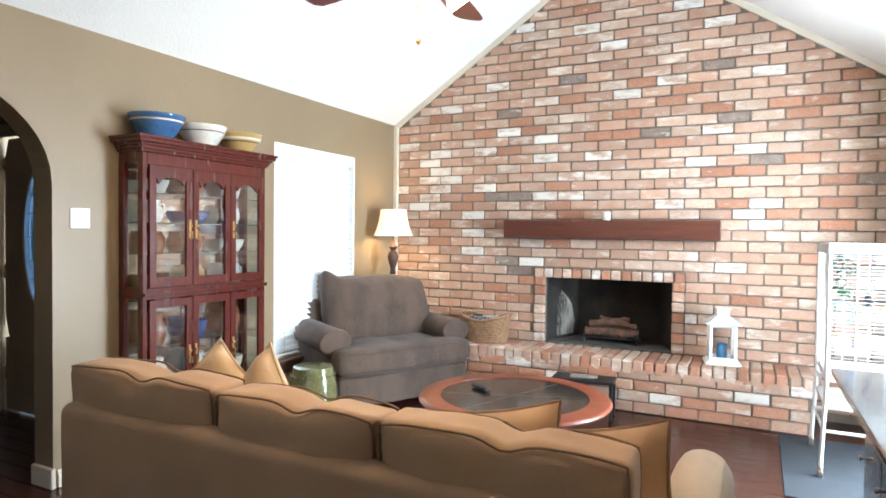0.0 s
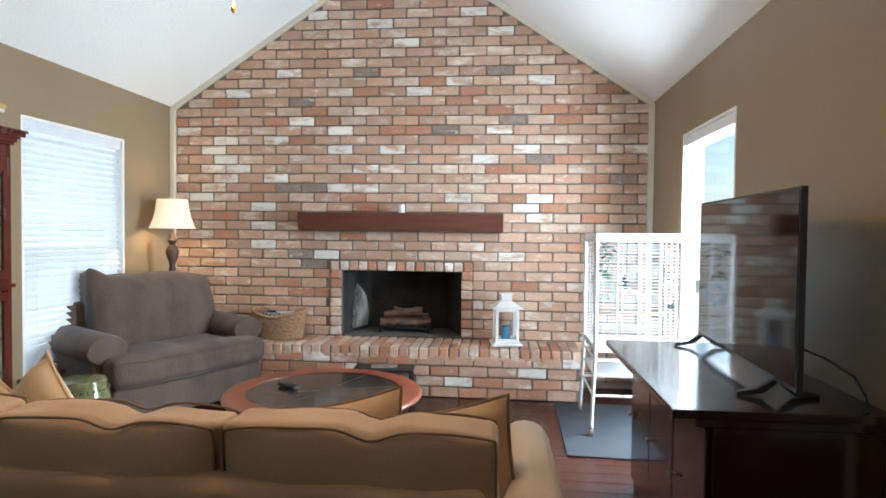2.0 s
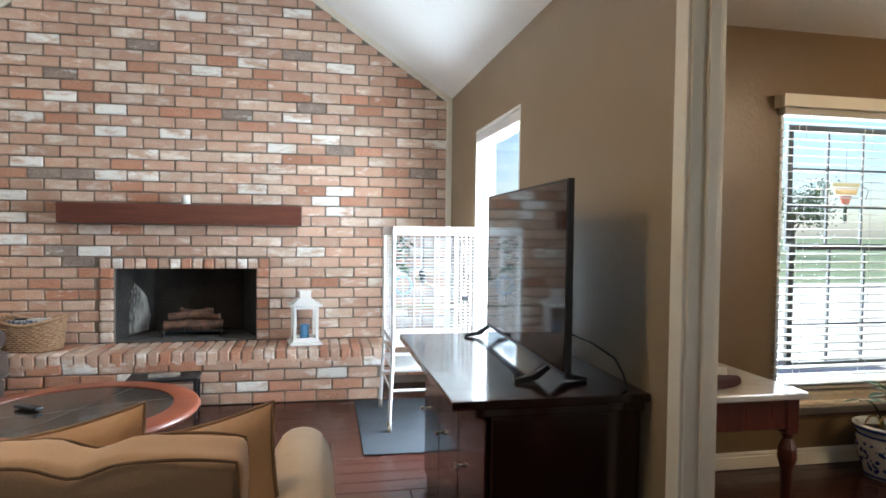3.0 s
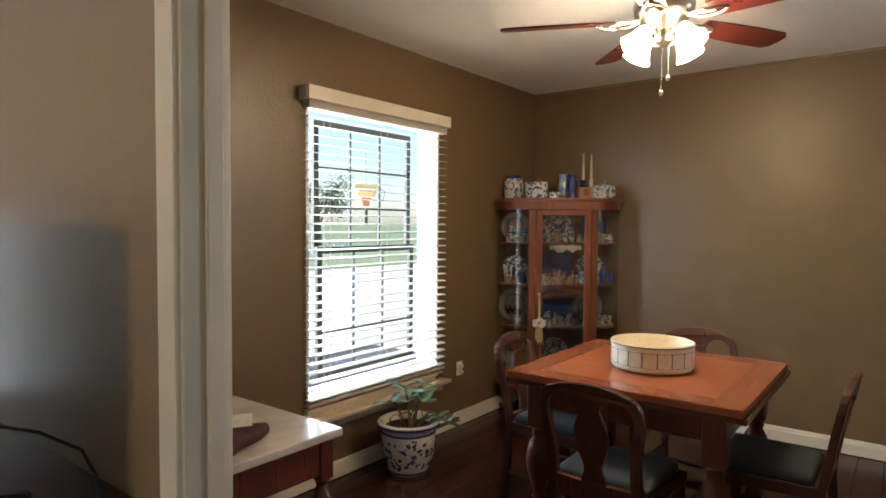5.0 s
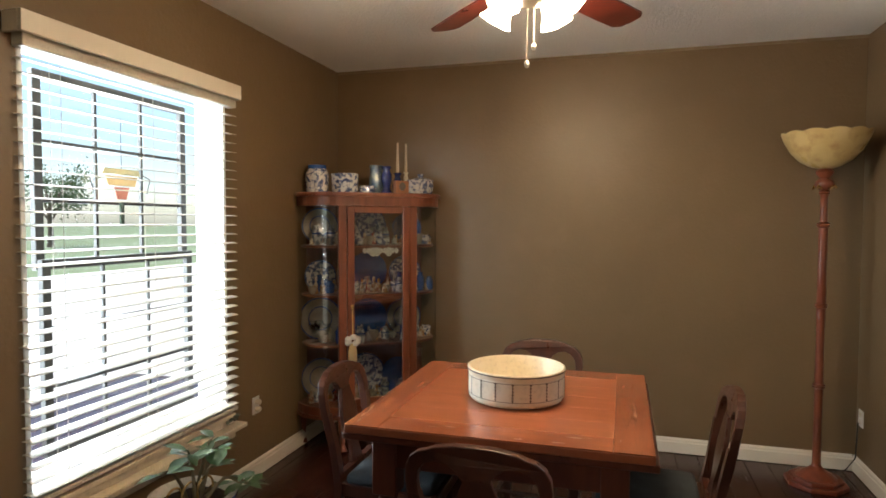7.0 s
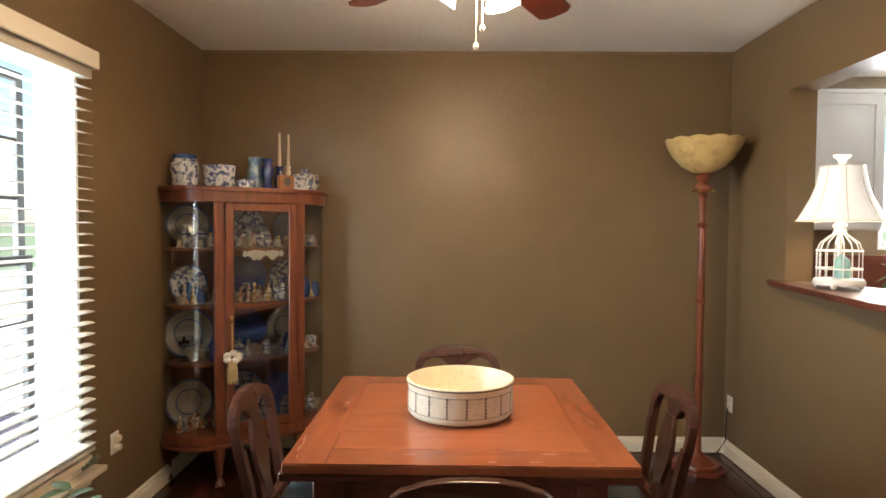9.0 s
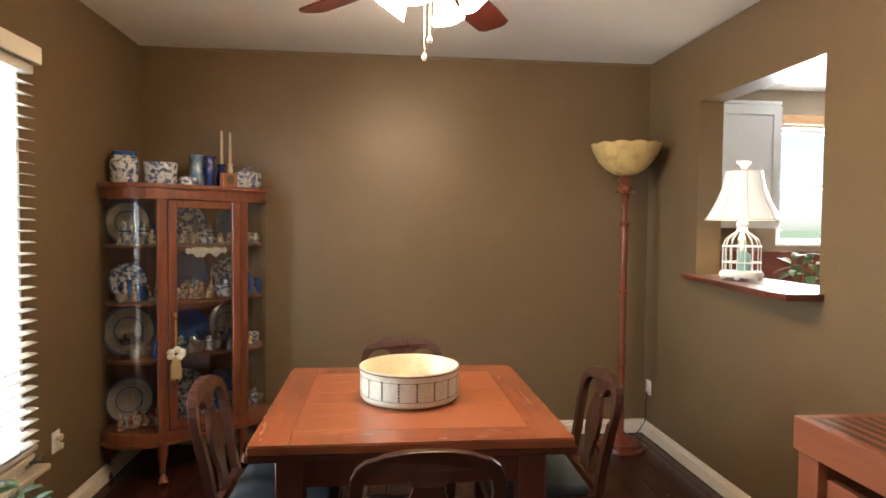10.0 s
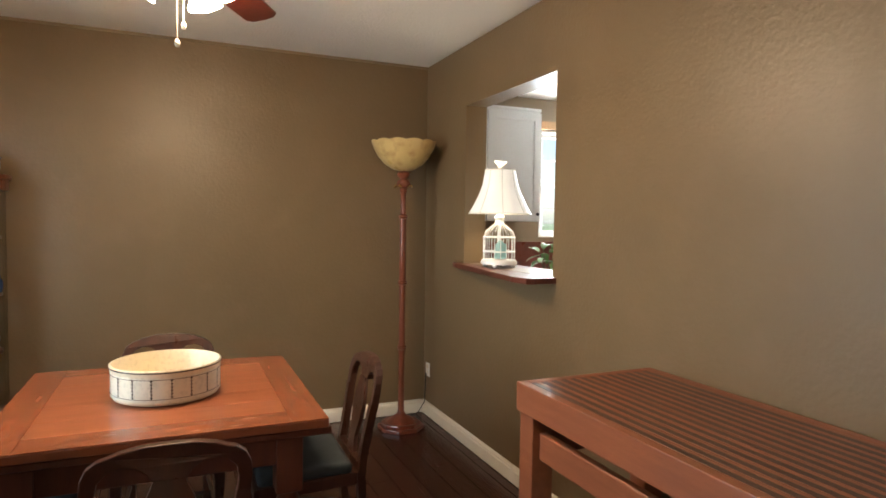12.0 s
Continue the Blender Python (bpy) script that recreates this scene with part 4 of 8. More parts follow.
# garden stool beside it
st = thing("garden_stool", -2.84, 2.74, 0, 0, "olive-green glazed ceramic garden stool with pierced sides", "stool")
bm = B()
lathe(bm, [(0.0, 0.0), (0.125, 0.0), (0.135, 0.01), (0.137, 0.035), (0.15, 0.08), (0.168, 0.16), (0.172, 0.22), (0.168, 0.28), (0.152, 0.36), (0.140, 0.40), (0.142, 0.415), (0.135, 0.43), (0.0, 0.436)], 36)
part("body", bm, M_STOOL, st, smooth=True)
bm = B()
for zz in (0.055, 0.375):
    for k in range(28):
        a = k * math.tau / 28
        r = 0.150 if zz < 0.2 else 0.151
        bmesh.ops.create_icosphere(bm, subdivisions=1, radius=0.008, matrix=Matrix.Translation((r * math.cos(a), r * math.sin(a), zz)))
part("bosses", bm, M_STOOL, st, "rows of raised glazed studs", kind="stuff")
# closed body: black beads give the shade of the pierced holes
for k in range(4):
    a = radians(-60 + 90 * k)
    for dz, da in ((0.0, 0), (0.03, 0.12), (0.03, -0.12), (-0.03, 0.12), (-0.03, -0.12), (0.0, 0.2), (0, -0.2)):
        bm = B()
        bmesh.ops.create_icosphere(bm, subdivisions=1, radius=0.011, matrix=Matrix.Translation((0.166 * math.cos(a + da), 0.166 * math.sin(a + da), 0.22 + dz)))
        part("piercing", bm, M_BLACK, st, "black bead standing for a shaded hole")

# floor lamp in the corner
fl = thing("floor_lamp", -3.13, 4.36, 0, 0, "carved brown standard lamp with a lit cream bell shade", "lamp")
fl.location.y = 4.27
bm = B()
lathe(bm, [(0, 0), (0.14, 0), (0.145, 0.02), (0.10, 0.05), (0.05, 0.07), (0.02, 0.10), (0.016, 0.2), (0.016, 0.95), (0.022, 0.97), (0.03, 0.99), (0.022, 1.02), (0.028, 1.05), (0.045, 1.10), (0.052, 1.14), (0.040, 1.18), (0.022, 1.20), (0.035, 1.22), (0.040, 1.235), (0.02, 1.26), (0.01, 1.30), (0.008, 1.36), (0, 1.36)], 22)
part("lamp_post", bm, mat("dark_carved_wood", (0.10, 0.045, 0.03), (0.05, 0.025, 0.018), rough=0.4, scale=20, bump=0.2), fl, "turned and carved lamp post", smooth=True)
bm = B()
prof = [(0.185, 1.335), (0.178, 1.345), (0.150, 1.42), (0.132, 1.50), (0.122, 1.575), (0.120, 1.58), (0.118, 1.575), (0.128, 1.50), (0.146, 1.42), (0.174, 1.345)]
lathe(bm, prof + [prof[0]], 28)
part("shade", bm, glow("lit_cream_shade", (1.0, 0.66, 0.34), 0.34, (0.85, 0.74, 0.55)), fl, "lit cream bell shade", smooth=True)
bulb("floor_lamp_bulb", (-3.13, 4.27, 1.45), 4.0, (1.0, 0.68, 0.38), 0.04)

# ---- china cabinet ----
cab = thing("china_cabinet", -3.265, 2.13, 0, 90, "tall cherry-red china cabinet with arched glass doors, full of pottery", "cabinet")
CW, CD = 0.96, 0.205     # width and depth; local x runs towards the brick wall, front is local -y
hw, fd_ = CW / 2, CD / 2
for x in (-hw, hw - 0.03):
    bm = B()
    box(bm, (x, -fd_, 0.0), (x + 0.03, -fd_ + 0.045, 1.80), 0.003)
    box(bm, (x, fd_ - 0.045, 0.0), (x + 0.03, fd_, 1.80), 0.003)
    for z0, z1 in ((0, 0.10), (0.97, 1.04), (1.74, 1.80)):
        box(bm, (x, -fd_ + 0.0445, z0), (x + 0.03, fd_ - 0.0445, z1))
    part("side_frame", bm, M_CHERRY, cab, "cherry-red side frame")
for z0, z1 in ((0.0, 0.09), (0.965, 1.03), (1.73, 1.80)):
    bm = B()
    box(bm, (-hw + 0.03, -fd_ + 0.002, z0), (hw - 0.03, -fd_ + 0.03, z1), 0.003)
    part("front_rail", bm, M_CHERRY, cab, "cherry-red front rail")
bm = B()
box(bm, (-hw + 0.03, fd_ - 0.012, 0.0), (hw - 0.03, fd_, 1.80))
part("back_panel", bm, M_CHERRY, cab, "cherry-red back panel")
for z0, z1 in ((0.06, 0.085), (0.985, 1.01)):
    bm = B()
    box(bm, (-hw + 0.03, -fd_ + 0.03, z0), (hw - 0.03, fd_ - 0.012, z1))
    part("cabinet_floor", bm, M_CHERRY, cab)
bm = B()
for z0, z1, o in ((1.80, 1.815, 0.012), (1.815, 1.835, 0.022), (1.835, 1.85, 0.034), (1.85, 1.872, 0.052), (1.872, 1.888, 0.062)):
    box(bm, (-hw - o, -fd_ - o, z0), (hw + o, fd_, z1), 0.004, 2)
part("cornice", bm, M_CHERRY, cab, "stepped cherry-red cornice")
bm = B()
box(bm, (-hw - 0.004, -fd_ - 0.022, 0.985), (hw + 0.004, fd_, 1.008), 0.005, 2)
part("waist_moulding", bm, M_CHERRY, cab)
dw = (CW - 0.06 - 0.0) / 3


def cabinet_door(x0, x1, z0, z1, arched, hinge):
    st_ = 0.042
    outer, inner = [], []
    xi0, xi1, zi0, zi1 = x0 + st_, x1 - st_, z0 + st_ * 1.2, z1 - st_ * (1.5 if arched else 1.1)
    cx = (xi0 + xi1) / 2
    n_ = 12
    top_in = []
    for k in range(n_ + 1):
        t = k / n_
        xx = xi1 + (xi0 - xi1) * t
        u = abs(2 * t - 1)
        zz = zi1 - (0.055 * (1 - math.sqrt(max(0, 1 - min(1, (u / 0.86)) ** 2)) if u < 0.86 else 0.055) if arched else 0)
        top_in.append((xx, zz))
    inner = [(xi0, zi0), (xi1, zi0)] + top_in
    outer = [(x0, z0), (x1, z0)] + [(x1 + (x0 - x1) * k / n_, z1) for k in range(n_ + 1)]
    bm = B()
    ring_plate(bm, outer, inner, 1, -fd_ - 0.018, -fd_)
    d = part("door", bm, M_CHERRY, cab, "glazed cherry-red door")
    bm = B()
    box(bm, (xi0 - 0.004, -fd_ - 0.010, zi0 - 0.004), (xi1 + 0.004, -fd_ - 0.007, zi1 + 0.004))
    g = part("glass", bm, M_CABGLASS, d, "clear door glass")
    bm = B()
    hx = x1 - 0.02 if hinge < 0 else x0 + 0.02
    hz = 1.37 if arched else 0.62
    box(bm, (hx - 0.008, -fd_ - 0.022, hz - 0.055), (hx + 0.008, -fd_ - 0.018, hz + 0.055), 0.002)
    tube(bm, [(hx, -fd_ - 0.02, hz - 0.02), (hx, -fd_ - 0.04, hz - 0.015), (hx, -fd_ - 0.042, hz - 0.05), (hx, -fd_ - 0.03, hz - 0.06)], 0.004, 6)
    bmesh.ops.create_icosphere(bm, subdivisions=1, radius=0.008, matrix=Matrix.Translation((hx, -fd_ - 0.03, hz + 0.02)))
    part("door_handle", bm, M_BRASS, d, "brass drop handle")


for i in range(3):
    x0 = -hw + 0.03 + dw * i + 0.003
    cabinet_door(x0, x0 + dw - 0.006, 1.035, 1.728, True, -1 if i == 0 else 1)
    cabinet_door(x0, x0 + dw - 0.006, 0.095, 0.962, False, -1 if i == 0 else 1)
for x in (-hw + 0.012, hw - 0.018):
    for z0, z1 in ((0.10, 0.97), (1.04, 1.74)):
        bm = B()
        box(bm, (x, -fd_ + 0.045, z0), (x + 0.004, fd_ - 0.045, z1))
        part("side_glass", bm, M_CABGLASS, cab, "clear side glass")
bm = B()
box(bm, (-hw + 0.032, fd_ - 0.0155, 0.09), (hw - 0.032, fd_ - 0.0125, 1.73))
mirror = bpy.data.materials.new("mirror")
mirror.use_nodes = True
mirror.node_tree.nodes["Principled BSDF"].inputs["Metallic"].default_value = 1
mirror.node_tree.nodes["Principled BSDF"].inputs["Roughness"].default_value = 0.04
mirror.node_tree.nodes["Principled BSDF"].inputs["Base Color"].default_value = (0.8, 0.8, 0.8, 1)
part("back_mirror", bm, mirror, cab, "mirrored back panel")
M_SHELFEDGE = mat("glass_edge_green", (0.03, 0.045, 0.04), rough=0.1, bump=0)
SHELVES = (0.40, 0.68, 1.22, 1.40, 1.57)
for zz in SHELVES:
    bm = B()
    box(bm, (-hw + 0.032, -fd_ + 0.04, zz), (hw - 0.032, fd_ - 0.016, zz + 0.006))
    part("glass_shelf", bm, M_CABGLASS, cab, "glass shelf")
    bm = B()
    box(bm, (-hw + 0.032, -fd_ + 0.037, zz), (hw - 0.032, -fd_ + 0.0396, zz + 0.006))
    part("shelf_edge", bm, M_SHELFEDGE, cab, "dark green polished glass edge")


def bowl(x, y, z, r, h, material, label, group="", bands=None, name="mixing_bowl", foot=0.55):
    th = thing(name, x, y, z, 0, label, "bowl", group)
    bm = B()
    prof = [(0, 0.0), (r * foot, 0.0), (r * foot, h * 0.06), (r * 0.72, h * 0.3), (r * 0.90, h * 0.65), (r * 0.97, h * 0.88), (r, h * 0.92), (r, h), (r * 0.95, h), (r * 0.90, h * 0.8), (r * 0.7, h * 0.32), (r * 0.4, h * 0.1), (0, h * 0.08)]
    lathe(bm, prof, 32)
    part("body", bm, material, th, smooth=True)
    for zb, hb, mb in bands or ():
        def rad(t):
            pts = [(0.06, foot), (0.3, 0.72), (0.65, 0.90), (0.88, 0.97), (1, 1)]
            for (a, ra), (b, rb) in zip(pts, pts[1:]):
                if a <= t <= b:
                    return (ra + (rb - ra) * (t - a) / (b - a)) * r
            return r
        bm = B()
        lathe(bm, [(rad(zb) + 0.001, zb * h), (rad(zb) + 0.0025, zb * h), (rad(zb + hb) + 0.0025, (zb + hb) * h), (rad(zb + hb) + 0.001, (zb + hb) * h), (rad(zb) + 0.001, zb * h)], 32)
        part("band", bm, mb, th, "glazed stripe", smooth=True)
    return th


bowl(-3.235, 1.80, 1.889, 0.155, 0.135, mat("greyed_blue_stoneware", (0.045, 0.12, 0.27), (0.06, 0.15, 0.32), rough=0.2, scale=6, fine=40, bump=0.02, coat=0.4), "cobalt blue stoneware mixing bowl on top of the china cabinet", "mixing bowls on the cabinet", ((0.70, 0.07, M_CHINA),))
bowl(-3.235, 2.125, 1.889, 0.150, 0.125, M_CHINA, "speckled white stoneware mixing bowl on top of the china cabinet", "mixing bowls on the cabinet", ((0.66, 0.05, M_BOWLLINE),))
bowl(-3.235, 2.44, 1.889, 0.150, 0.12, M_YELLOWC, "yellow ware mixing bowl with banded rim on the china cabinet", "mixing bowls on the cabinet", ((0.50, 0.06, M_BOWLLINE), (0.64, 0.12, M_CHINA)))


def pot_in(kind, wx, wy, z, r, h, material, label, group):
    th = thing(kind, wx, wy, z, 0, label, kind.replace("_", " "), group)
    bm = B()
    if kind == "jar":
        prof = [(0, 0), (r * 0.7, 0), (r * 0.95, h * 0.25), (r, h * 0.5), (r * 0.85, h * 0.8), (r * 0.6, h * 0.88), (r * 0.65, h), (r * 0.55, h), (0, h * 0.95)]
    elif kind == "plate":
        prof = [(0, 0), (r * 0.6, 0.0), (r, h), (r * 0.98, h * 1.3), (r * 0.6, h * 0.4), (0, h * 0.3)]
    elif kind == "pitcher":
        prof = [(0, 0), (r * 0.7, 0), (r, h * 0.3), (r * 0.95, h * 0.55), (r * 0.65, h * 0.82), (r * 0.75, h), (r * 0.68, h), (r * 0.5, h * 0.8), (0, h * 0.7)]
    else:
        prof = [(0, 0), (r * 0.5, 0), (r * 0.55, h * 0.08), (r * 0.85, h * 0.5), (r, h), (r * 0.94, h), (r * 0.78, h * 0.5), (0, h * 0.15)]
    lathe(bm, prof, 20)
    if kind == "plate":
        bmesh.ops.rotate(bm, verts=bm.verts, matrix=Matrix.Rotation(radians(78), 3, "Y"))
        bmesh.ops.translate(bm, verts=bm.verts, vec=(0, 0, r))
    part("body", bm, material, th, smooth=True)
    if kind == "pitcher":
        bm = B()
        tube(bm, [(0, r * 0.7, h * 0.85), (0, r * 1.25, h * 0.8), (0, r * 1.35, h * 0.5), (0, r * 0.95, h * 0.3)], r * 0.1, 6)
        part("pot_handle", bm, material, th)
    return th


_rc = random.Random(21)
_kinds = {"bowl": ("stoneware bowl", M_CHINA), "jar": ("terracotta glazed jar", M_TERRA), "pitcher": ("pottery pitcher", M_YELLOWC)}
for zi, z0 in enumerate((0.086, 0.407, 0.687, 1.012, 1.227, 1.407, 1.577)):
    for k in range(3):
        yy = 2.13 - hw + 0.155 + dw * k
        kind = ("bowl", "jar", "pitcher")[(zi + k) % 3]
        mt = _rc.choice((M_CHINA, M_TERRA, M_YELLOWC, M_TERRA, M_CHINA, M_BLUEC))
        word = {M_CHINA: "white", M_TERRA: "terracotta brown", M_YELLOWC: "yellow ware", M_BLUEC: "blue"}[mt]
        hh = 0.13 if zi > 2 else 0.19
        if zi in (0, 1, 2) and kind == "jar":
            hh = 0.2
        pot_in(kind, -3.265 + _rc.uniform(-0.01, 0.01), yy + _rc.uniform(-0.02, 0.02), z0, (0.074 if kind == "bowl" else 0.058 if zi > 2 else 0.066), hh * (0.6 if kind == "bowl" else 1), mt,
               "%s glazed %s on a shelf inside the china cabinet" % (word, kind), "pottery inside the china cabinet")

# thermostat panel and plate
bm = B()
box(bm, (0, -0.055, -0.055), (0.008, 0.055, 0.055), 0.003)
pl = tagged(part("switch_plate", bm, M_WHITE), "white double light switch plate on the tan wall", "switch")
pl.location = (XW + 0.0005, 1.425, 1.42)
for dy in (-0.024, 0.024):
    bm = B()
    box(bm, (0.008, dy - 0.009, -0.018), (0.013, dy + 0.009, 0.018), 0.002)
    part("rocker", bm, M_WHITE, pl)

# ---- coffee table ----
ct = thing("coffee_table", -1.31, 2.60, 0, 0, "round reddish wooden coffee table with an inset dark glass top", "table")
R = 0.53
bm = B()
prof = [(R - 0.115, 0.425), (R - 0.02, 0.425), (R, 0.432), (R + 0.006, 0.443), (R, 0.455), (R - 0.012, 0.461), (R - 0.115, 0.461)]
lathe(bm, prof + [prof[0]], 64)
M_CTW = mat("red_wood_table_rim", (0.24, 0.062, 0.028), (0.17, 0.042, 0.02), rough=0.36, scale=6, fine=50, bump=0.03, coat=0.1)
part("rim", bm, M_CTW, ct, "polished reddish wooden rim", smooth=True)
bm = B()
lathe(bm, [(0, 0.448), (R - 0.116, 0.448), (R - 0.116, 0.456), (0, 0.456)], 64)
M_SMOKY = mat("dark_inset_glass", (0.02, 0.018, 0.016), (0.04, 0.034, 0.03), rough=0.16, scale=3, bump=0, rough_var=0.03, coat=0.2)
part("glass_top", bm, M_SMOKY, ct, "dark reflective inset glass")
bm = B()
for k in range(2):
    a = radians(20 + 50 * k)
    d_, s_ = Vector((math.cos(a), math.sin(a), 0)), Vector((-math.sin(a), math.cos(a), 0)) * 0.0022
    bm.faces.new([bm.verts.new(d_ * q + s_ * w_ + Vector((0, 0, 0.4568))) for q, w_ in ((-R + 0.125, -1), (R - 0.125, -1), (R - 0.125, 1), (-R + 0.125, 1))])
part("inlay_lines", bm, mat("pale_inlay", (0.16, 0.13, 0.11), rough=0.3, bump=0), ct, "thin pale lines in the glass top", kind="stuff")
for k in range(4):
    a = radians(45 + 90 * k)
    pts = [(0.40 * math.cos(a), 0.40 * math.sin(a), 0.42), (0.36 * math.cos(a), 0.36 * math.sin(a), 0.34), (0.30 * math.cos(a), 0.30 * math.sin(a), 0.22), (0.34 * math.cos(a), 0.34 * math.sin(a), 0.10), (0.42 * math.cos(a), 0.42 * math.sin(a), 0.02), (0.44 * math.cos(a), 0.44 * math.sin(a), 0.012)]
    bm = B()
    tube(bm, pts, [0.034, 0.036, 0.028, 0.022, 0.02, 0.022], 10)
    for v in bm.verts:
        v.co.z = max(0.0, v.co.z)
    part("leg", bm, M_CTW, ct, "curved reddish wooden leg", smooth=True)
bm = B()
lathe(bm, [(0, 0.14), (0.30, 0.14), (0.31, 0.148), (0.30, 0.156), (0, 0.156)], 40)
part("lower_shelf", bm, M_CTW, ct)
bm = B()
soft(bm, (-0.022, -0.075, 0), (0.022, 0.075, 0.018), 0.006, 2)
rc = tagged(part("remote_control", bm, M_BLACK, smooth=True), "black remote control lying on the round coffee table", "remote")
rc.matrix_world = pose(-1.52, 2.62, 0.462, 0, 0, 55)

# hearth things
bk = thing("wicker_basket", -2.27, 4.47, 0.401, 0, "oblong pale wicker basket with a scooped rim on the hearth", "basket")
bm = B()
nseg, rowsn = 48, 13


def brad(t):
    return 1 / ((abs(math.cos(t)) / 0.22) ** 2.8 + (abs(math.sin(t)) / 0.16) ** 2.8) ** (1 / 2.8)


for i in range(rowsn):
    pts = []
    for k in range(nseg):
        t = k * math.tau / nseg
        s = 0.86 + 0.14 * i / (rowsn - 1)
        rim = 0.20 + 0.028 * math.cos(2 * t)
        r = brad(t) * s + (0.004 if (k + i) % 2 else -0.004)
        pts.append((r * math.cos(t), r * math.sin(t), 0.010 + rim * i / (rowsn - 1)))
    tube(bm, pts, 0.0088, 5, closed=True)
part("woven_side", bm, M_WICKER, bk, "woven wicker side", kind="stuff")
bm = B()
pts = [(brad(k * math.tau / nseg) * 1.02 * math.cos(k * math.tau / nseg), brad(k * math.tau / nseg) * 1.02 * math.sin(k * math.tau / nseg), 0.222 + 0.028 * math.cos(2 * k * math.tau / nseg)) for k in range(nseg)]
tube(bm, pts, 0.013, 7, closed=True)
part("rim", bm, M_WICKER, bk, smooth=True)
bm = B()
prism(bm, [(brad(k * math.tau / 24) * 0.84 * math.cos(k * math.tau / 24), brad(k * math.tau / 24) * 0.84 * math.sin(k * math.tau / 24)) for k in range(24)], 2, 0.0, 0.012)
part("basket_floor", bm, M_WICKER, bk)
for k, (dx, dy, h_, m_) in enumerate(((-0.06, 0.0, 0.20, M_BLUEWH), (0.05, 0.01, 0.19, M_CHINA), (0.0, -0.04, 0.17, M_BLACK))):
    bm = B()
    box(bm, (-0.10, -0.006, 0), (0.10, 0.006, 0.22), 0.001)
    mg = tagged(part("magazine", bm, m_), "magazine standing in the wicker basket", "magazine", "magazines in the basket")
    mg.matrix_world = pose(-2.27 + dx * 0.5, 4.47 + dy + 0.02 * k, 0.418, 20 - 8 * k, 0, 8 * k)

ln = thing("candle_lantern", -0.32, 4.47, 0.401, 8, "white wooden candle lantern with glass sides and a blue candle", "lantern")
bm = B()
box(bm, (-0.125, -0.125, 0.0), (0.125, 0.125, 0.018), 0.004)
box(bm, (-0.11, -0.11, 0.018), (0.11, 0.11, 0.034), 0.004)
part("base", bm, M_WHITE, ln)
for x in (-0.085, 0.085):
    for y in (-0.085, 0.085):
        bm = B()
        box(bm, (x - 0.012, y - 0.012, 0.034), (x + 0.012, y + 0.012, 0.30), 0.002)
        part("post", bm, M_WHITE, ln)
bm = B()
for x0, y0, x1, y1 in ((-0.073, -0.092, 0.073, -0.080), (-0.073, 0.080, 0.073, 0.092), (-0.092, -0.073, -0.080, 0.073), (0.080, -0.073, 0.092, 0.073)):
    box(bm, (x0, y0, 0.034), (x1, y1, 0.055))
    box(bm, (x0, y0, 0.28), (x1, y1, 0.30))
part("rails", bm, M_WHITE, ln, "white rails", kind="stuff")
bm = B()
box(bm, (-0.125, -0.125, 0.30), (0.125, 0.125, 0.318), 0.003)
v4 = [(-0.105, -0.105), (0.105, -0.105), (0.105, 0.105), (-0.105, 0.105)]
A_ = [bm.verts.new((x, y, 0.318)) for x, y in v4]
Z_ = [bm.verts.new((x * 0.5, y * 0.5, 0.362)) for x, y in v4]
bm.faces.new(A_), bm.faces.new(Z_)
for i in range(4):
    bm.faces.new((A_[i], A_[(i + 1) % 4], Z_[(i + 1) % 4], Z_[i]))
part("roof", bm, M_WHITE, ln, "sloping white lantern roof")
bm = B()
box(bm, (-0.045, -0.045, 0.362), (0.045, 0.045, 0.415), 0.003)
box(bm, (-0.055, -0.055, 0.415), (0.055, 0.055, 0.427), 0.003)
part("chimney", bm, M_WHITE, ln)
bm = B()
for s in (-0.086, 0.086):
    box(bm, (-0.073, s - 0.001, 0.055), (0.073, s + 0.001, 0.28))
    box(bm, (s - 0.001, -0.073, 0.055), (s + 0.001, 0.073, 0.28))
part("pane", bm, M_GLASS, ln, "clear lantern pane")
bm = B()
lathe(bm, [(0, 0), (0.036, 0), (0.036, 0.115), (0.03, 0.118), (0, 0.112)], 20, (0, 0, 0.035))
part("candle", bm, M_BLUEWAX, ln, "pale blue pillar candle", smooth=False)

ht = thing("black_footstool", -1.25, 3.98, 0, 4, "low black metal stand on the floor before the hearth", "stand")
bm = B()
box(bm, (-0.23, -0.11, 0.262), (0.23, 0.11, 0.285), 0.004)
part("stand_top", bm, M_BLACK, ht)
for x in (-0.21, 0.21):
    for y in (-0.09, 0.09):
        bm = B()
        box(bm, (x - 0.012, y - 0.012, 0.0), (x + 0.012, y + 0.012, 0.262), 0.002)
        part("leg", bm, M_BLACK, ht)
bm = B()
box(bm, (-0.10, -0.05, 0.286), (0.10, 0.06, 0.296), 0.002)
bk2 = tagged(part("booklet", bm, mat("grey_cover", (0.12, 0.11, 0.10), (0.35, 0.33, 0.3), rough=0.4, scale=20)), "thin grey booklet lying on the black stand", "book")
bk2.matrix_world = pose(-1.25, 3.98, 0.0, 0, 0, 12)

# floor mat
bm = B()
prism(bm, [(0.05, 3.02), (1.0 - 0.115, 2.98), (1.0 - 0.115, 4.16), (0.06, 4.17)], 2, 0.001, 0.009, 0.003)
tagged(part("floor_mat", bm, M_MAT), "blue-grey ribbed mat under the wheeled bird cage", "mat")

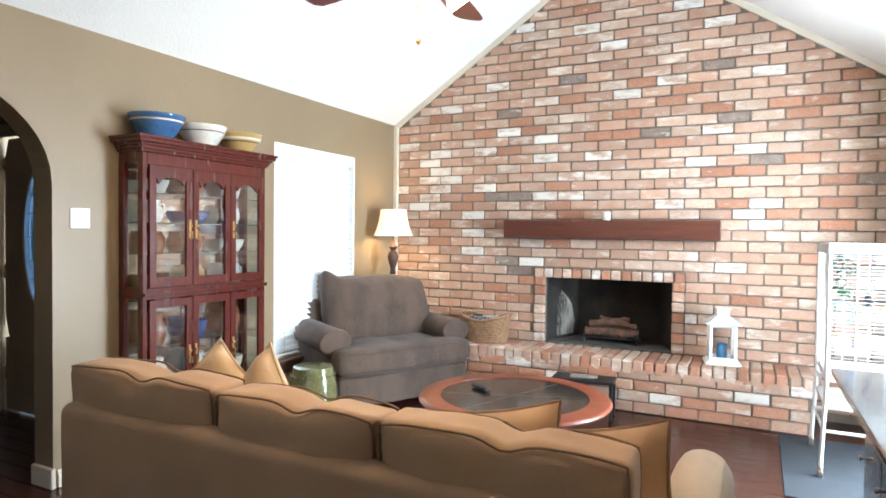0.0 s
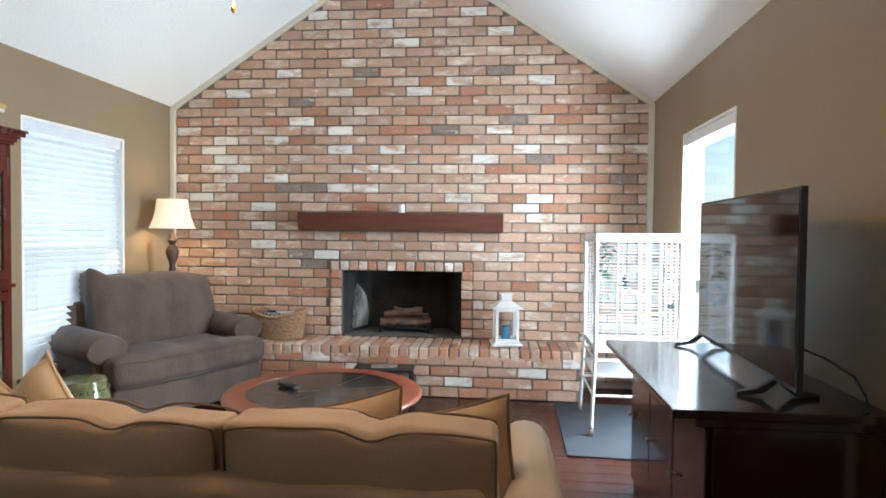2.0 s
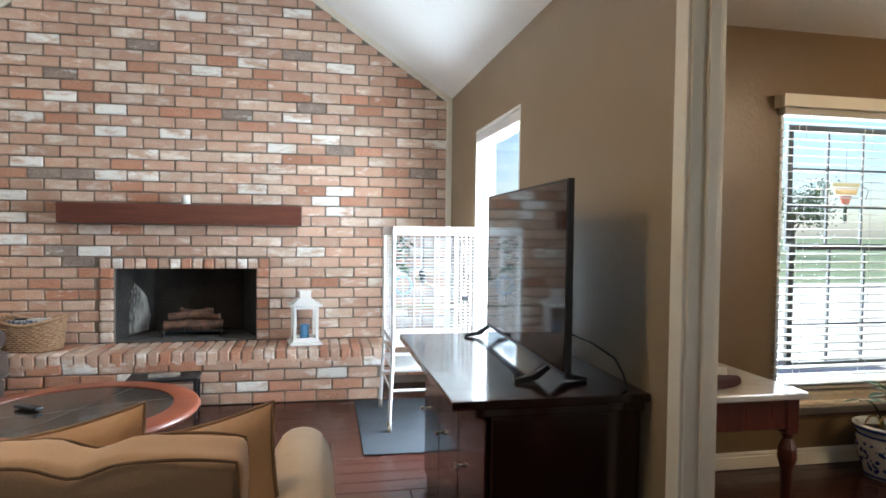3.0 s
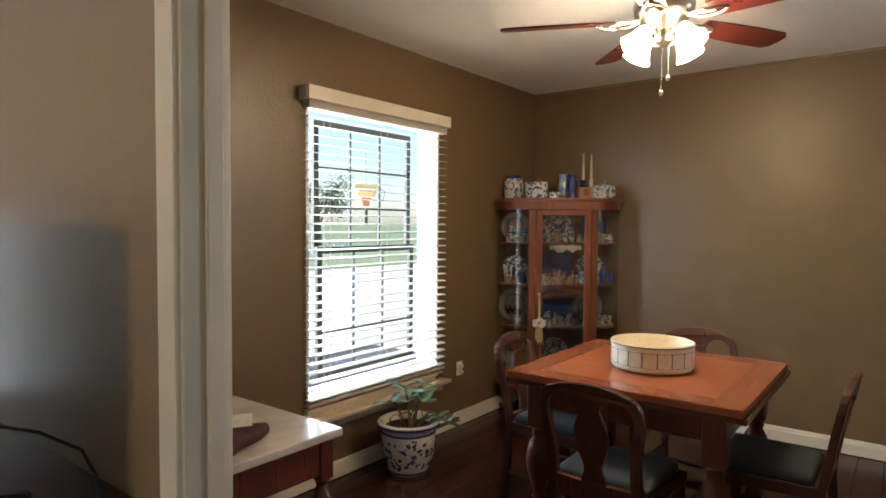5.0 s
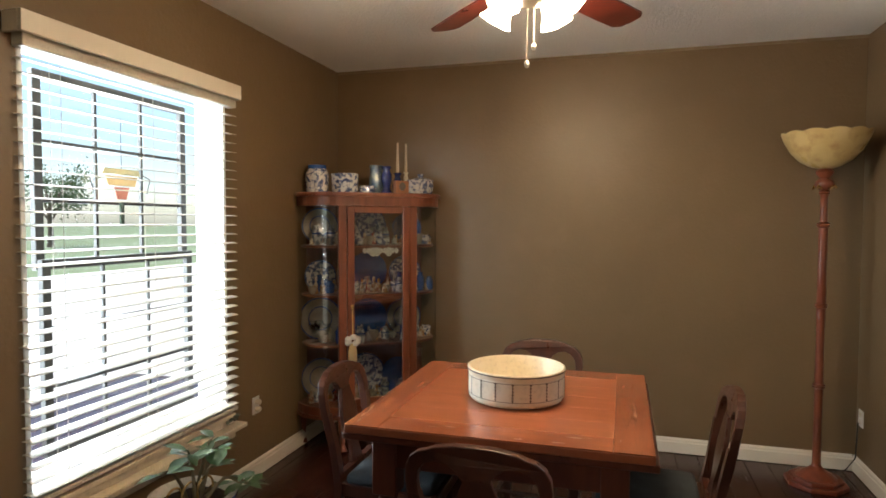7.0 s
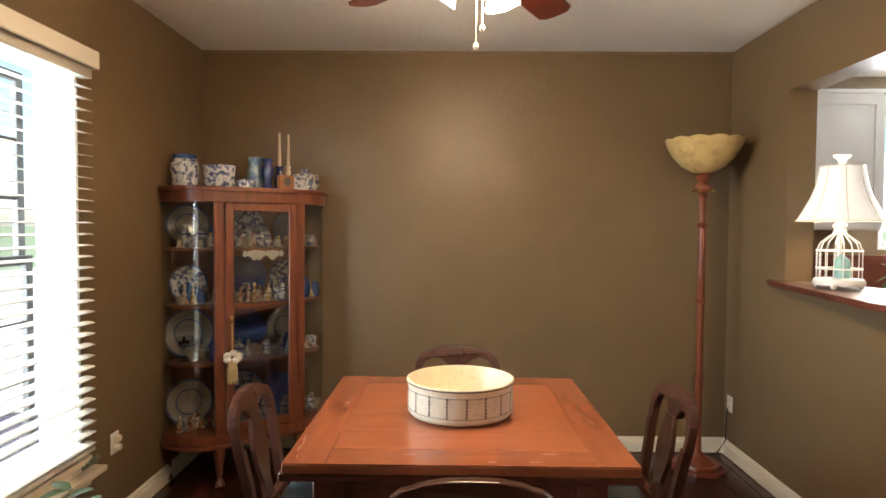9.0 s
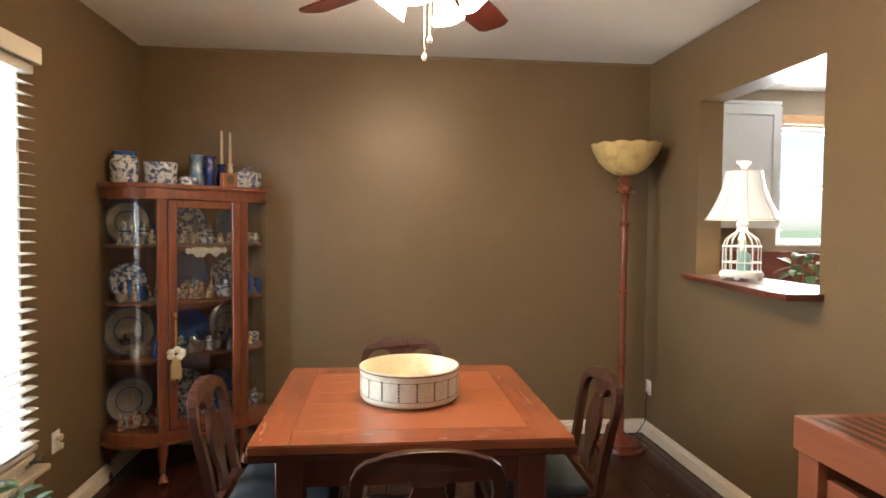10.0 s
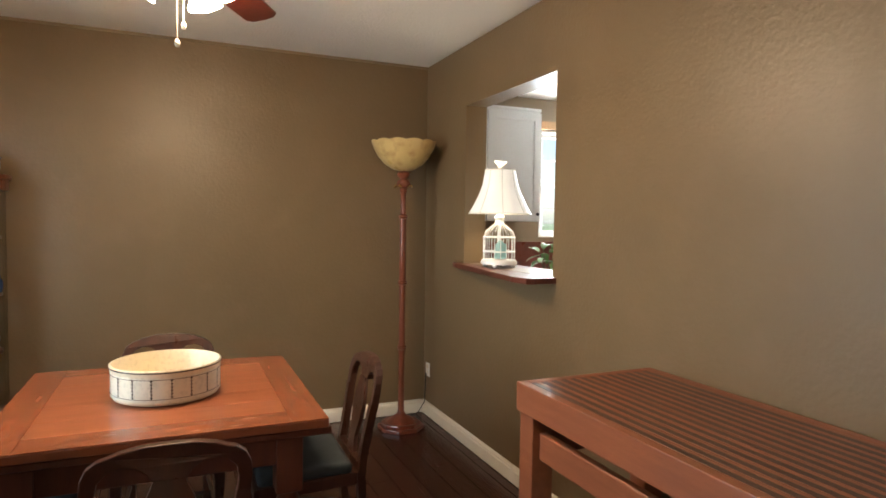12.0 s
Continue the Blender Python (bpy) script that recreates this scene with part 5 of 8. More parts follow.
# ---- bird cage on wheels ----
M_CAGE = mat("white_powder_coat", (0.60, 0.60, 0.59), (0.55, 0.55, 0.54), rough=0.45, scale=6, fine=80, bump=0.03)
cg = thing("bird_cage", 0.53, 3.69, 0, 0, "empty white wire bird cage on a wheeled stand", "cage")
gx, gy, gz0, gz1 = 0.27, 0.27, 0.56, 1.26
for sx in (-1, 1):
    for sy in (-1, 1):
        bm = B()
        tube(bm, [(sx * (gx + 0.02), sy * (gy + 0.02), 0.06), (sx * gx, sy * gy, 0.5), (sx * gx, sy * gy, 1.33)], 0.0125, 8)
        part("leg", bm, M_CAGE, cg, "white tubular leg")
        bm = B()
        cx, cy = sx * (gx + 0.02), sy * (gy + 0.02)
        lathe(bm, [(0, 0.05), (0.013, 0.05), (0.016, 0.06), (0.013, 0.072), (0, 0.075)], 10, (cx, cy, 0))
        prism(bm, arc(cy, 0.027, 0.027, 0.027, 0, 360, 16)[:-1], 0, cx - 0.011, cx + 0.011, 0.003)
        part("castor", bm, M_NICKEL, cg, "metal castor")
bm = B()
for z_, e in ((0.27, 0.010), (0.50, 0.0), (1.325, 0.0)):
    X, Y = gx + e, gy + e
    tube(bm, [(-X, -Y, z_), (X, -Y, z_), (X, Y, z_), (-X, Y, z_)], 0.010, 6, closed=True)
part("frame_rails", bm, M_CAGE, cg, "white frame rails", kind="stuff")
bm = B()
box(bm, (-gx - 0.012, -gy - 0.012, 1.275), (gx + 0.012, gy + 0.012, 1.318), 0.004)
box(bm, (-gx + 0.05, -gy - 0.016, 1.282), (gx - 0.2, -gy - 0.012, 1.312), 0.001)
part("cage_roof", bm, M_CAGE, cg, "white cage roof tray")
bm = B()
box(bm, (-gx, -gy, 0.55), (gx, gy, 0.585), 0.004)
box(bm, (-gx - 0.006, -gy - 0.006, 0.40), (gx + 0.006, gy + 0.006, 0.41), 0.002)
part("tray", bm, M_CAGE, cg, "white slide-out tray")
zz = 0.60
hb = None
while zz < 1.27:
    bm = B()
    if hb is None:
        tube(bm, [(-gx, -gy, 0), (gx, -gy, 0), (gx, gy, 0), (-gx, gy, 0)], 0.0021, 5, closed=True)
        hb = part("cage_bar", bm, M_CAGE, cg, "thin white wire bar")
        hb.location = (0, 0, zz)
    else:
        ob = new("cage_bar", hb.data)
        ob.parent = cg
        ob.location = (0, 0, zz)
    zz += 0.0225
bm = B()
for k in range(1, 4):
    x = -gx + 2 * gx * k / 4
    tube(bm, [(x, -gy - 0.004, 0.59), (x, -gy - 0.004, 1.275)], 0.004, 5)
    tube(bm, [(x, gy + 0.004, 0.59), (x, gy + 0.004, 1.275)], 0.004, 5)
    tube(bm, [(-gx - 0.004, x, 0.59), (-gx - 0.004, x, 1.275)], 0.004, 5)
    tube(bm, [(gx + 0.004, x, 0.59), (gx + 0.004, x, 1.275)], 0.004, 5)
part("upright_wires", bm, M_CAGE, cg, "upright white wires")
bm = B()
box(bm, (0.18, -gy - 0.03, 0.85), (0.225, -gy - 0.006, 0.88), 0.004)
part("latch", bm, M_BLACK, cg, "dark door latch")
bm = B()
tube(bm, [(-0.12, -0.2, 1.0), (0.16, 0.1, 0.86)], 0.009, 6)
tube(bm, [(-0.24, 0.0, 0.78), (0.24, 0.0, 0.78)], 0.009, 6)
part("perch", bm, M_STEM, cg, "wooden perch")
_rt = random.Random(2)
bm = B()
for k in range(70):
    a, z_ = _rt.uniform(0, 6.3), _rt.uniform(1.04, 1.26)
    c_ = Vector((-0.20 + _rt.gauss(0, 0.025), -0.16 + _rt.gauss(0, 0.03), z_))
    d = Vector((math.cos(a), math.sin(a), _rt.uniform(-0.8, 0.3))).normalized()
    s = d.cross(Vector((0, 0, 1))).normalized() * 0.017
    q = [c_, c_ + d * 0.04 + s, c_ + d * 0.085, c_ + d * 0.04 - s]
    bm.faces.new([bm.verts.new(v) for v in q])
part("leafy_toy", bm, M_LEAF, cg, "green leafy hanging toy")
bm = B()
pts = [(-0.19 + 0.055 * math.cos(t), -0.15, 0.94 + 0.06 * math.sin(t)) for t in [k * math.tau / 20 for k in range(20)]]
tube(bm, pts, 0.007, 6, closed=True)
part("ring_toy", bm, mat("pale_blue_plastic", (0.2, 0.38, 0.6), rough=0.4, bump=0), cg, "pale blue ring toy")
# added beads stand in for an unidentified dark shape in the cage
bm = B()
for k in range(5):
    bmesh.ops.create_icosphere(bm, subdivisions=1, radius=0.02, matrix=Matrix.Translation((-0.06 + _rt.uniform(-0.015, 0.015), -0.18 + _rt.uniform(-0.01, 0.01), 0.98 + k * 0.014)))
tube(bm, [(-0.06, -0.18, 1.05), (-0.06, -0.18, 1.27)], 0.002, 5)
part("bell_toy", bm, M_BLACK, cg, "dark bead cluster hung on a wire")

# ---- television console ----
cs = thing("tv_console", 0.55, 2.02, 0, 0, "glossy espresso-brown wooden console table with panelled ends", "console")
bm = B()
box(bm, (-0.345, -0.65, 0.735), (0.345, 0.65, 0.765), 0.005, 2)
part("console_top", bm, M_CONSOLE, cs, "glossy dark wooden top")
bm = B()
box(bm, (-0.20, -0.60, 0.0), (0.335, 0.60, 0.735), 0.004)
box(bm, (-0.26, -0.62, 0.70), (0.34, 0.62, 0.735), 0.004)
part("console_body", bm, M_CONSOLE, cs, "dark wooden body")
for y0 in (-0.58, -0.19, 0.20):
    bm = B()
    box(bm, (-0.218, y0, 0.06), (-0.20, y0 + 0.38, 0.68), 0.004)
    d = part("door", bm, M_CONSOLE, cs, "flush dark door")
    bm = B()
    lathe(bm, [(0, 0), (0.006, 0), (0.006, 0.012), (0.012, 0.018), (0.010, 0.026), (0, 0.028)], 10)
    bmesh.ops.rotate(bm, verts=bm.verts, matrix=Matrix.Rotation(radians(-90), 3, "Y"))
    bmesh.ops.translate(bm, verts=bm.verts, vec=(-0.218, y0 + 0.34, 0.40))
    part("knob", bm, M_NICKEL, d, "metal knob")

tv = thing("television", 0.635, 1.98, 0.766, 0, "large black flat-screen television on splayed feet", "television")
tv.matrix_world = pose(0.622, 1.985, 0.766, 0, 0, -2.5)
bm = B()
box(bm, (0.0, -0.585, 0.055), (0.022, 0.585, 0.722), 0.004, 2)
box(bm, (0.022, -0.42, 0.10), (0.055, 0.42, 0.45), 0.012, 2)
part("casing", bm, M_BLACK, tv, "black plastic casing")
bm = B()
box(bm, (-0.002, -0.575, 0.072), (0.0005, 0.575, 0.712))
part("screen", bm, M_SCREEN, tv, "switched-off glossy screen")
for y in (-0.40, 0.55):
    bm = B()
    for s in (-1, 1):
        prism(bm, [(0.012 - s * 0.012, 0.062), (0.012 + s * 0.012, 0.062), (0.012 + s * 0.07, 0.026), (0.012 + s * 0.135, 0.012), (0.012 + s * 0.135, 0.0), (0.012 + s * 0.05, 0.010)], 1, y - 0.013, y + 0.013, 0.002)
    part("foot", bm, M_BLACK, tv, "splayed black foot")
bm = B()
tube(bm, [(0.85, 1.55, 0.85), (0.86, 1.50, 0.80), (0.84, 1.44, 0.772), (0.80, 1.40, 0.772)], 0.004, 6)
tube(bm, [(0.66, 1.62, 0.95), (0.78, 1.60, 0.90), (0.85, 1.55, 0.85)], 0.004, 6)
tagged(part("power_cable", bm, M_BLACK), "black power cable behind the television", "cable")

# ---- foyer door ----
fdr = thing("door_1", -4.65, 1.99, 0, 0)
fdr["kind"] = "structure"
bm = B()
ell = arc(0, 1.30, 0.20, 0.50, 0, 360, 40)[:-1]
rect = []
for x, z in ell:
    a = math.atan2((z - 1.30) / 0.735, x / 0.455)
    ca, sa = math.cos(a), math.sin(a)
    k = 1 / max(abs(ca), abs(sa))
    rect.append((0.455 * ca * k, 1.285 + 0.735 * sa * k))
ring_plate(bm, rect, ell, 1, -0.02, 0.022)
box(bm, (-0.455, -0.02, 0.012), (0.455, 0.022, 0.5505))
for z0, z1 in ((0.12, 0.48),):
    for x0 in (-0.36, 0.03):
        box(bm, (x0, -0.026, z0), (x0 + 0.33, -0.0195, z1), 0.006)
part("door_panel", bm, M_DOOR, fdr, "cream painted panelled front door")
bm = B()
tube(bm, [(x * 1.02, -0.022, z) for x, z in arc(0, 1.30, 0.205, 0.505, 0, 360, 40)[:-1]], 0.012, 6, closed=True)
part("oval_moulding", bm, M_DOOR, fdr)
bm = B()
prism(bm, ell, 1, -0.003, 0.003)
part("oval_glass", bm, glass("blue_leaded_glass", (0.16, 0.22, 0.32)), fdr, "oval leaded pale blue glass")
bm = B()
for z in (1.0, 1.13, 1.3, 1.47, 1.6):
    w_ = 0.2 * math.sqrt(max(0, 1 - ((z - 1.3) / 0.5) ** 2))
    tube(bm, [(-w_, -0.006, z), (w_, -0.006, z)], 0.004, 5)
tube(bm, [(-0.08, -0.006, 0.84), (-0.1, -0.006, 1.3), (-0.08, -0.006, 1.76)], 0.004, 5)
tube(bm, [(0.08, -0.006, 0.84), (0.1, -0.006, 1.3), (0.08, -0.006, 1.76)], 0.004, 5)
part("lead_lines", bm, M_LEAD, fdr, "dark lead lines")
for z in (0.28, 1.04, 1.84):
    bm = B()
    box(bm, (-0.468, -0.028, z - 0.05), (-0.45, -0.012, z + 0.05), 0.003)
    part("hinge", bm, M_BRASS, fdr, "brass hinge")
bm = B()
for x0, x1 in ((-0.56, -0.47), (0.47, 0.56)):
    box(bm, (-4.65 + x0, 1.93, 0), (-4.65 + x1, 1.949, 2.08), 0.004)
box(bm, (-5.12, 1.93, 2.03), (-4.18, 1.949, 2.12), 0.004)
finish("trim_front_door", bm, M_DOOR)

# ---- dining window ----
sash_window("window_3", 1, YD, YD + 0.16, *WIN_D, 3, 3, YD + 0.085, b=0.13)
blind("window_blind", 1, YD - 0.022, WIN_D[0] - 0.015, WIN_D[1] + 0.03, WIN_D[2] - 0.02, WIN_D[3] + 0.02, 0.0455, 0.05, 6, M_BLIND, "cream horizontal blind with open slats in the dining room window")
vl = thing("blind_valance", (WIN_D[0] + WIN_D[1]) / 2, YD - 0.078, 2.005, 0, "cream valance board over the dining window blind", "valance")
vw = (WIN_D[1] - WIN_D[0]) / 2
bm = B()
box(bm, (-vw - 0.05, -0.007, 0), (vw + 0.02, 0.008, 0.070), 0.004, 2)
part("valance_board", bm, M_TRIM, vl)
for x in (-vw - 0.05, vw + 0.006):
    bm = B()
    box(bm, (x, 0.0085, 0), (x + 0.014, 0.077, 0.070), 0.003)
    part("valance_return", bm, M_TRIM, vl)
bm = B()
box(bm, (WIN_D[0] - 0.06, YD - 0.075, 0.345), (WIN_D[1] + 0.06, YD - 0.001, 0.368), 0.006, 2)
box(bm, (WIN_D[0] - 0.02, YD - 0.022, 0.368), (WIN_D[1] + 0.02, YD - 0.001, 0.40), 0.003)
box(bm, (WIN_D[0] - 0.02, YD - 0.034, 0.40), (WIN_D[1] + 0.02, YD - 0.001, 0.425), 0.005, 2)
box(bm, (WIN_D[0] - 0.04, YD - 0.018, 0.29), (WIN_D[1] + 0.04, YD - 0.001, 0.345), 0.004)
finish("window_sill_dining", bm, mat("tan_sill_paint", (0.68, 0.60, 0.47), (0.62, 0.54, 0.41), rough=0.4, bump=0.04))

# stained-glass ornament hanging in the window
sg = thing("suncatcher", 2.80, 2.545, 1.38, 0, "stained-glass oil lamp ornament hanging inside the dining window", "ornament")
for nm, out, c_ in (("amber_piece", [(-0.10, 0.21), (0.10, 0.21), (0.09, 0.235), (-0.09, 0.235)], (0.55, 0.50, 0.28)), ("amber_piece", [(-0.07, 0.165), (0.07, 0.165), (0.085, 0.205), (-0.085, 0.205)], (0.70, 0.52, 0.26)), ("red_piece", [(-0.022, 0.11), (0.022, 0.11), (0.04, 0.16), (-0.04, 0.16)], (0.55, 0.22, 0.16)), ("stem_piece", [(-0.01, 0.0), (0.01, 0.0), (0.01, 0.10), (-0.01, 0.10)], (0.05, 0.07, 0.05))):
    bm = B()
    prism(bm, out, 1, -0.003, 0.003)
    part(nm, bm, mat("glass_" + nm, c_, rough=0.2, bump=0), sg, "coloured glass piece in lead")
bm = B()
tube(bm, [(-0.12, 0, 0.215), (-0.16, 0, 0.20), (-0.14, 0, 0.14)], 0.003, 5)
tube(bm, [(0.12, 0, 0.215), (0.16, 0, 0.20), (0.14, 0, 0.14)], 0.003, 5)
tube(bm, [(0, 0, 0.235), (0, 0, 0.44)], 0.0015, 5)
part("lead_scroll", bm, M_LEAD, sg, "lead scrollwork and hanging wire")

# wall plates
for nm, loc, rot, lab in (("outlet_plate", (3.642, YD - 0.0005, 0.395), (90, 0, 0), "white socket plate with a plug-in on the dining window wall"),
                          ("outlet_plate", (4.60, YP + 0.0005, 0.325), (-90, 0, 0), "white socket plate on the tan pass-through wall")):
    bm = B()
    box(bm, (-0.033, -0.048, 0), (0.033, 0.048, 0.006), 0.003)
    ob = tagged(part(nm, bm, M_WHITE), lab, "outlet", "wall sockets")
    ob.matrix_world = pose(*loc, *rot)
    bm = B()
    for s in (-0.02, 0.02):
        prism(bm, arc(0, s, 0.015, 0.014, 0, 360, 14)[:-1], 2, 0.006, 0.0085 if loc[0] > 4 else 0.03)
    part("socket", bm, M_TRIM, ob)

# ---- dining table ----
tb = thing("dining_table", 2.99, 0.935, 0, 0, "square orange-brown wooden draw-leaf dining table with turned legs", "table")
TX, TY = 0.475, 0.475
bm = B()
box(bm, (-TX, -TY, 0.722), (TX, TY, 0.7485), 0.003)
part("tabletop_core", bm, M_TABLE, tb, "orange-brown veneered top")
fr = 0.115
for nm, (x0, y0, x1, y1) in (("frame_board", (-TX, -TY + fr, -TX + fr, TY - fr)), ("frame_board", (TX - fr, -TY + fr, TX, TY - fr)), ("frame_board", (-TX, -TY, TX, -TY + fr)), ("frame_board", (-TX, TY - fr, TX, TY))):
    bm = B()
    box(bm, (x0 + 0.0006, y0 + 0.0006, 0.7485), (x1 - 0.0006, y1 - 0.0006, 0.7515), 0.0008)
    part(nm, bm, mat("table_border_wood", (0.27, 0.082, 0.033), (0.21, 0.06, 0.025), rough=0.25, scale=4, stretch=(0.8, 8, 8) if y1 - y0 < 0.2 else (8, 0.8, 8), fine=40, bump=0.05, coat=0.25), tb, "darker border board of the top")
nb = 5
for i in range(nb):
    bm = B()
    w_ = (2 * TX - 2 * fr) / nb
    box(bm, (-TX + fr + w_ * i + 0.0005, -TY + fr + 0.0006, 0.7485), (-TX + fr + w_ * (i + 1) - 0.0005, TY - fr - 0.0006, 0.7515), 0.0006)
    part("board", bm, M_TABLE, tb)
for s in (-1, 1):
    bm = B()
    box(bm, (-TX + 0.01, min(s * 0.02, s * (TY + 0.012)), 0.697), (TX - 0.01, max(s * 0.02, s * (TY + 0.012)), 0.7205), 0.004)
    part("draw_leaf", bm, M_TABLE_D, tb, "dark draw leaf under the top")
bm = B()
for x0, y0, x1, y1 in ((-0.37, -0.40, 0.37, -0.378), (-0.37, 0.378, 0.37, 0.40), (-0.40, -0.37, -0.378, 0.37), (0.378, -0.37, 0.40, 0.37)):
    box(bm, (x0, y0, 0.595), (x1, y1, 0.695), 0.003)
part("apron", bm, M_TABLE_D, tb, "dark wooden apron")
leg0 = None
for sx in (-1, 1):
    for sy in (-1, 1):
        bm = B()
        box(bm, (-0.042, -0.042, 0.50), (0.042, 0.042, 0.696), 0.004)
        lathe(bm, [(0, 0.50), (0.040, 0.50), (0.030, 0.485), (0.036, 0.47), (0.028, 0.455), (0.048, 0.42), (0.060, 0.36), (0.056, 0.31), (0.036, 0.25), (0.026, 0.20), (0.034, 0.185), (0.028, 0.17), (0.038, 0.155), (0, 0.15)], 20)
        box(bm, (-0.036, -0.036, 0.075), (0.036, 0.036, 0.155), 0.004)
        lathe(bm, [(0, 0.076), (0.030, 0.075), (0.038, 0.05), (0.036, 0.025), (0.022, 0.0), (0, 0)], 18)
        if leg0 is None:
            leg0 = part("leg", bm, M_TABLE_D, tb, "turned dark wooden leg")
            for f in leg0.data.polygons:
                f.use_smooth = abs(f.normal.z) < 0.99 and f.area < 0.0015
            ob = leg0
        else:
            bm.free()
            ob = new("leg", leg0.data)
            ob.parent = tb
            tagged(ob, label="turned dark wooden leg")
        ob.location = (sx * 0.365, sy * 0.365, 0)
bm = B()
box(bm, (-0.335, -0.02, 0.095), (0.335, 0.02, 0.135), 0.004)
for s in (-1, 1):
    box(bm, (s * 0.365 - 0.02, -0.33, 0.095), (s * 0.365 + 0.02, 0.33, 0.135), 0.004)
part("stretcher", bm, M_TABLE_D, tb, "dark stretcher")

# round band-patterned bowl
bw = thing("serving_bowl", 2.975, 0.93, 0.752, 0, "wide round ivory serving bowl with dark lines and dotted panels", "bowl")
bm = B()
lathe(bm, [(0, 0.002), (0.150, 0.0), (0.168, 0.006), (0.174, 0.016), (0.175, 0.10), (0.179, 0.108), (0.180, 0.120), (0.174, 0.122), (0.168, 0.112), (0.166, 0.03), (0.155, 0.018), (0, 0.014)], 56)
part("body", bm, M_WICKERG, bw, "ivory glazed body", smooth=True)
bm = B()
lathe(bm, [(0.1751, 0.018), (0.1765, 0.018), (0.1765, 0.098), (0.1751, 0.098), (0.1751, 0.018)], 56)
part("outer_band", bm, M_BOWLBAND, bw, "white glazed outer band", smooth=True)
bm = B()
lathe(bm, [(0.180, 0.113), (0.1812, 0.113), (0.1812, 0.117), (0.180, 0.117), (0.180, 0.113)], 56)
for z0, z1 in ((0.092, 0.0935), (0.028, 0.0295)):
    lathe(bm, [(0.1765, z0), (0.1775, z0), (0.1775, z1), (0.1765, z1), (0.1765, z0)], 56)
part("rim_line", bm, M_BOWLLINE, bw, "dark painted lines")
bm = B()
for k in range(18):
    a = k * math.tau / 18 + 0.1
    for j in range(6):
        z_ = 0.035 + j * 0.011
        p = Vector((0.1768 * math.cos(a), 0.1768 * math.sin(a), z_))
        t_ = Vector((-math.sin(a), math.cos(a), 0))
        r_ = 0.0046
        o = p + Vector((math.cos(a), math.sin(a), 0)) * 0.0010
        bm.faces.new([bm.verts.new(v) for v in (o - t_ * r_, o - Vector((0, 0, r_ * 1.2)), o + t_ * r_, o + Vector((0, 0, r_ * 1.2)))])
        q = p - Vector((math.cos(a), math.sin(a), 0)) * 0.0006
    c0 = Vector((0.1771 * math.cos(a), 0.1771 * math.sin(a), 0.03))
    t_ = Vector((-math.sin(a), math.cos(a), 0)) * 0.0008
    bm.faces.new([bm.verts.new(v) for v in (c0 - t_, c0 + t_, c0 + t_ + Vector((0, 0, 0.063)), c0 - t_ + Vector((0, 0, 0.063)))])
part("dotted_pattern", bm, M_BOWLLINE, bw, "dark painted dotted stripes", kind="stuff")


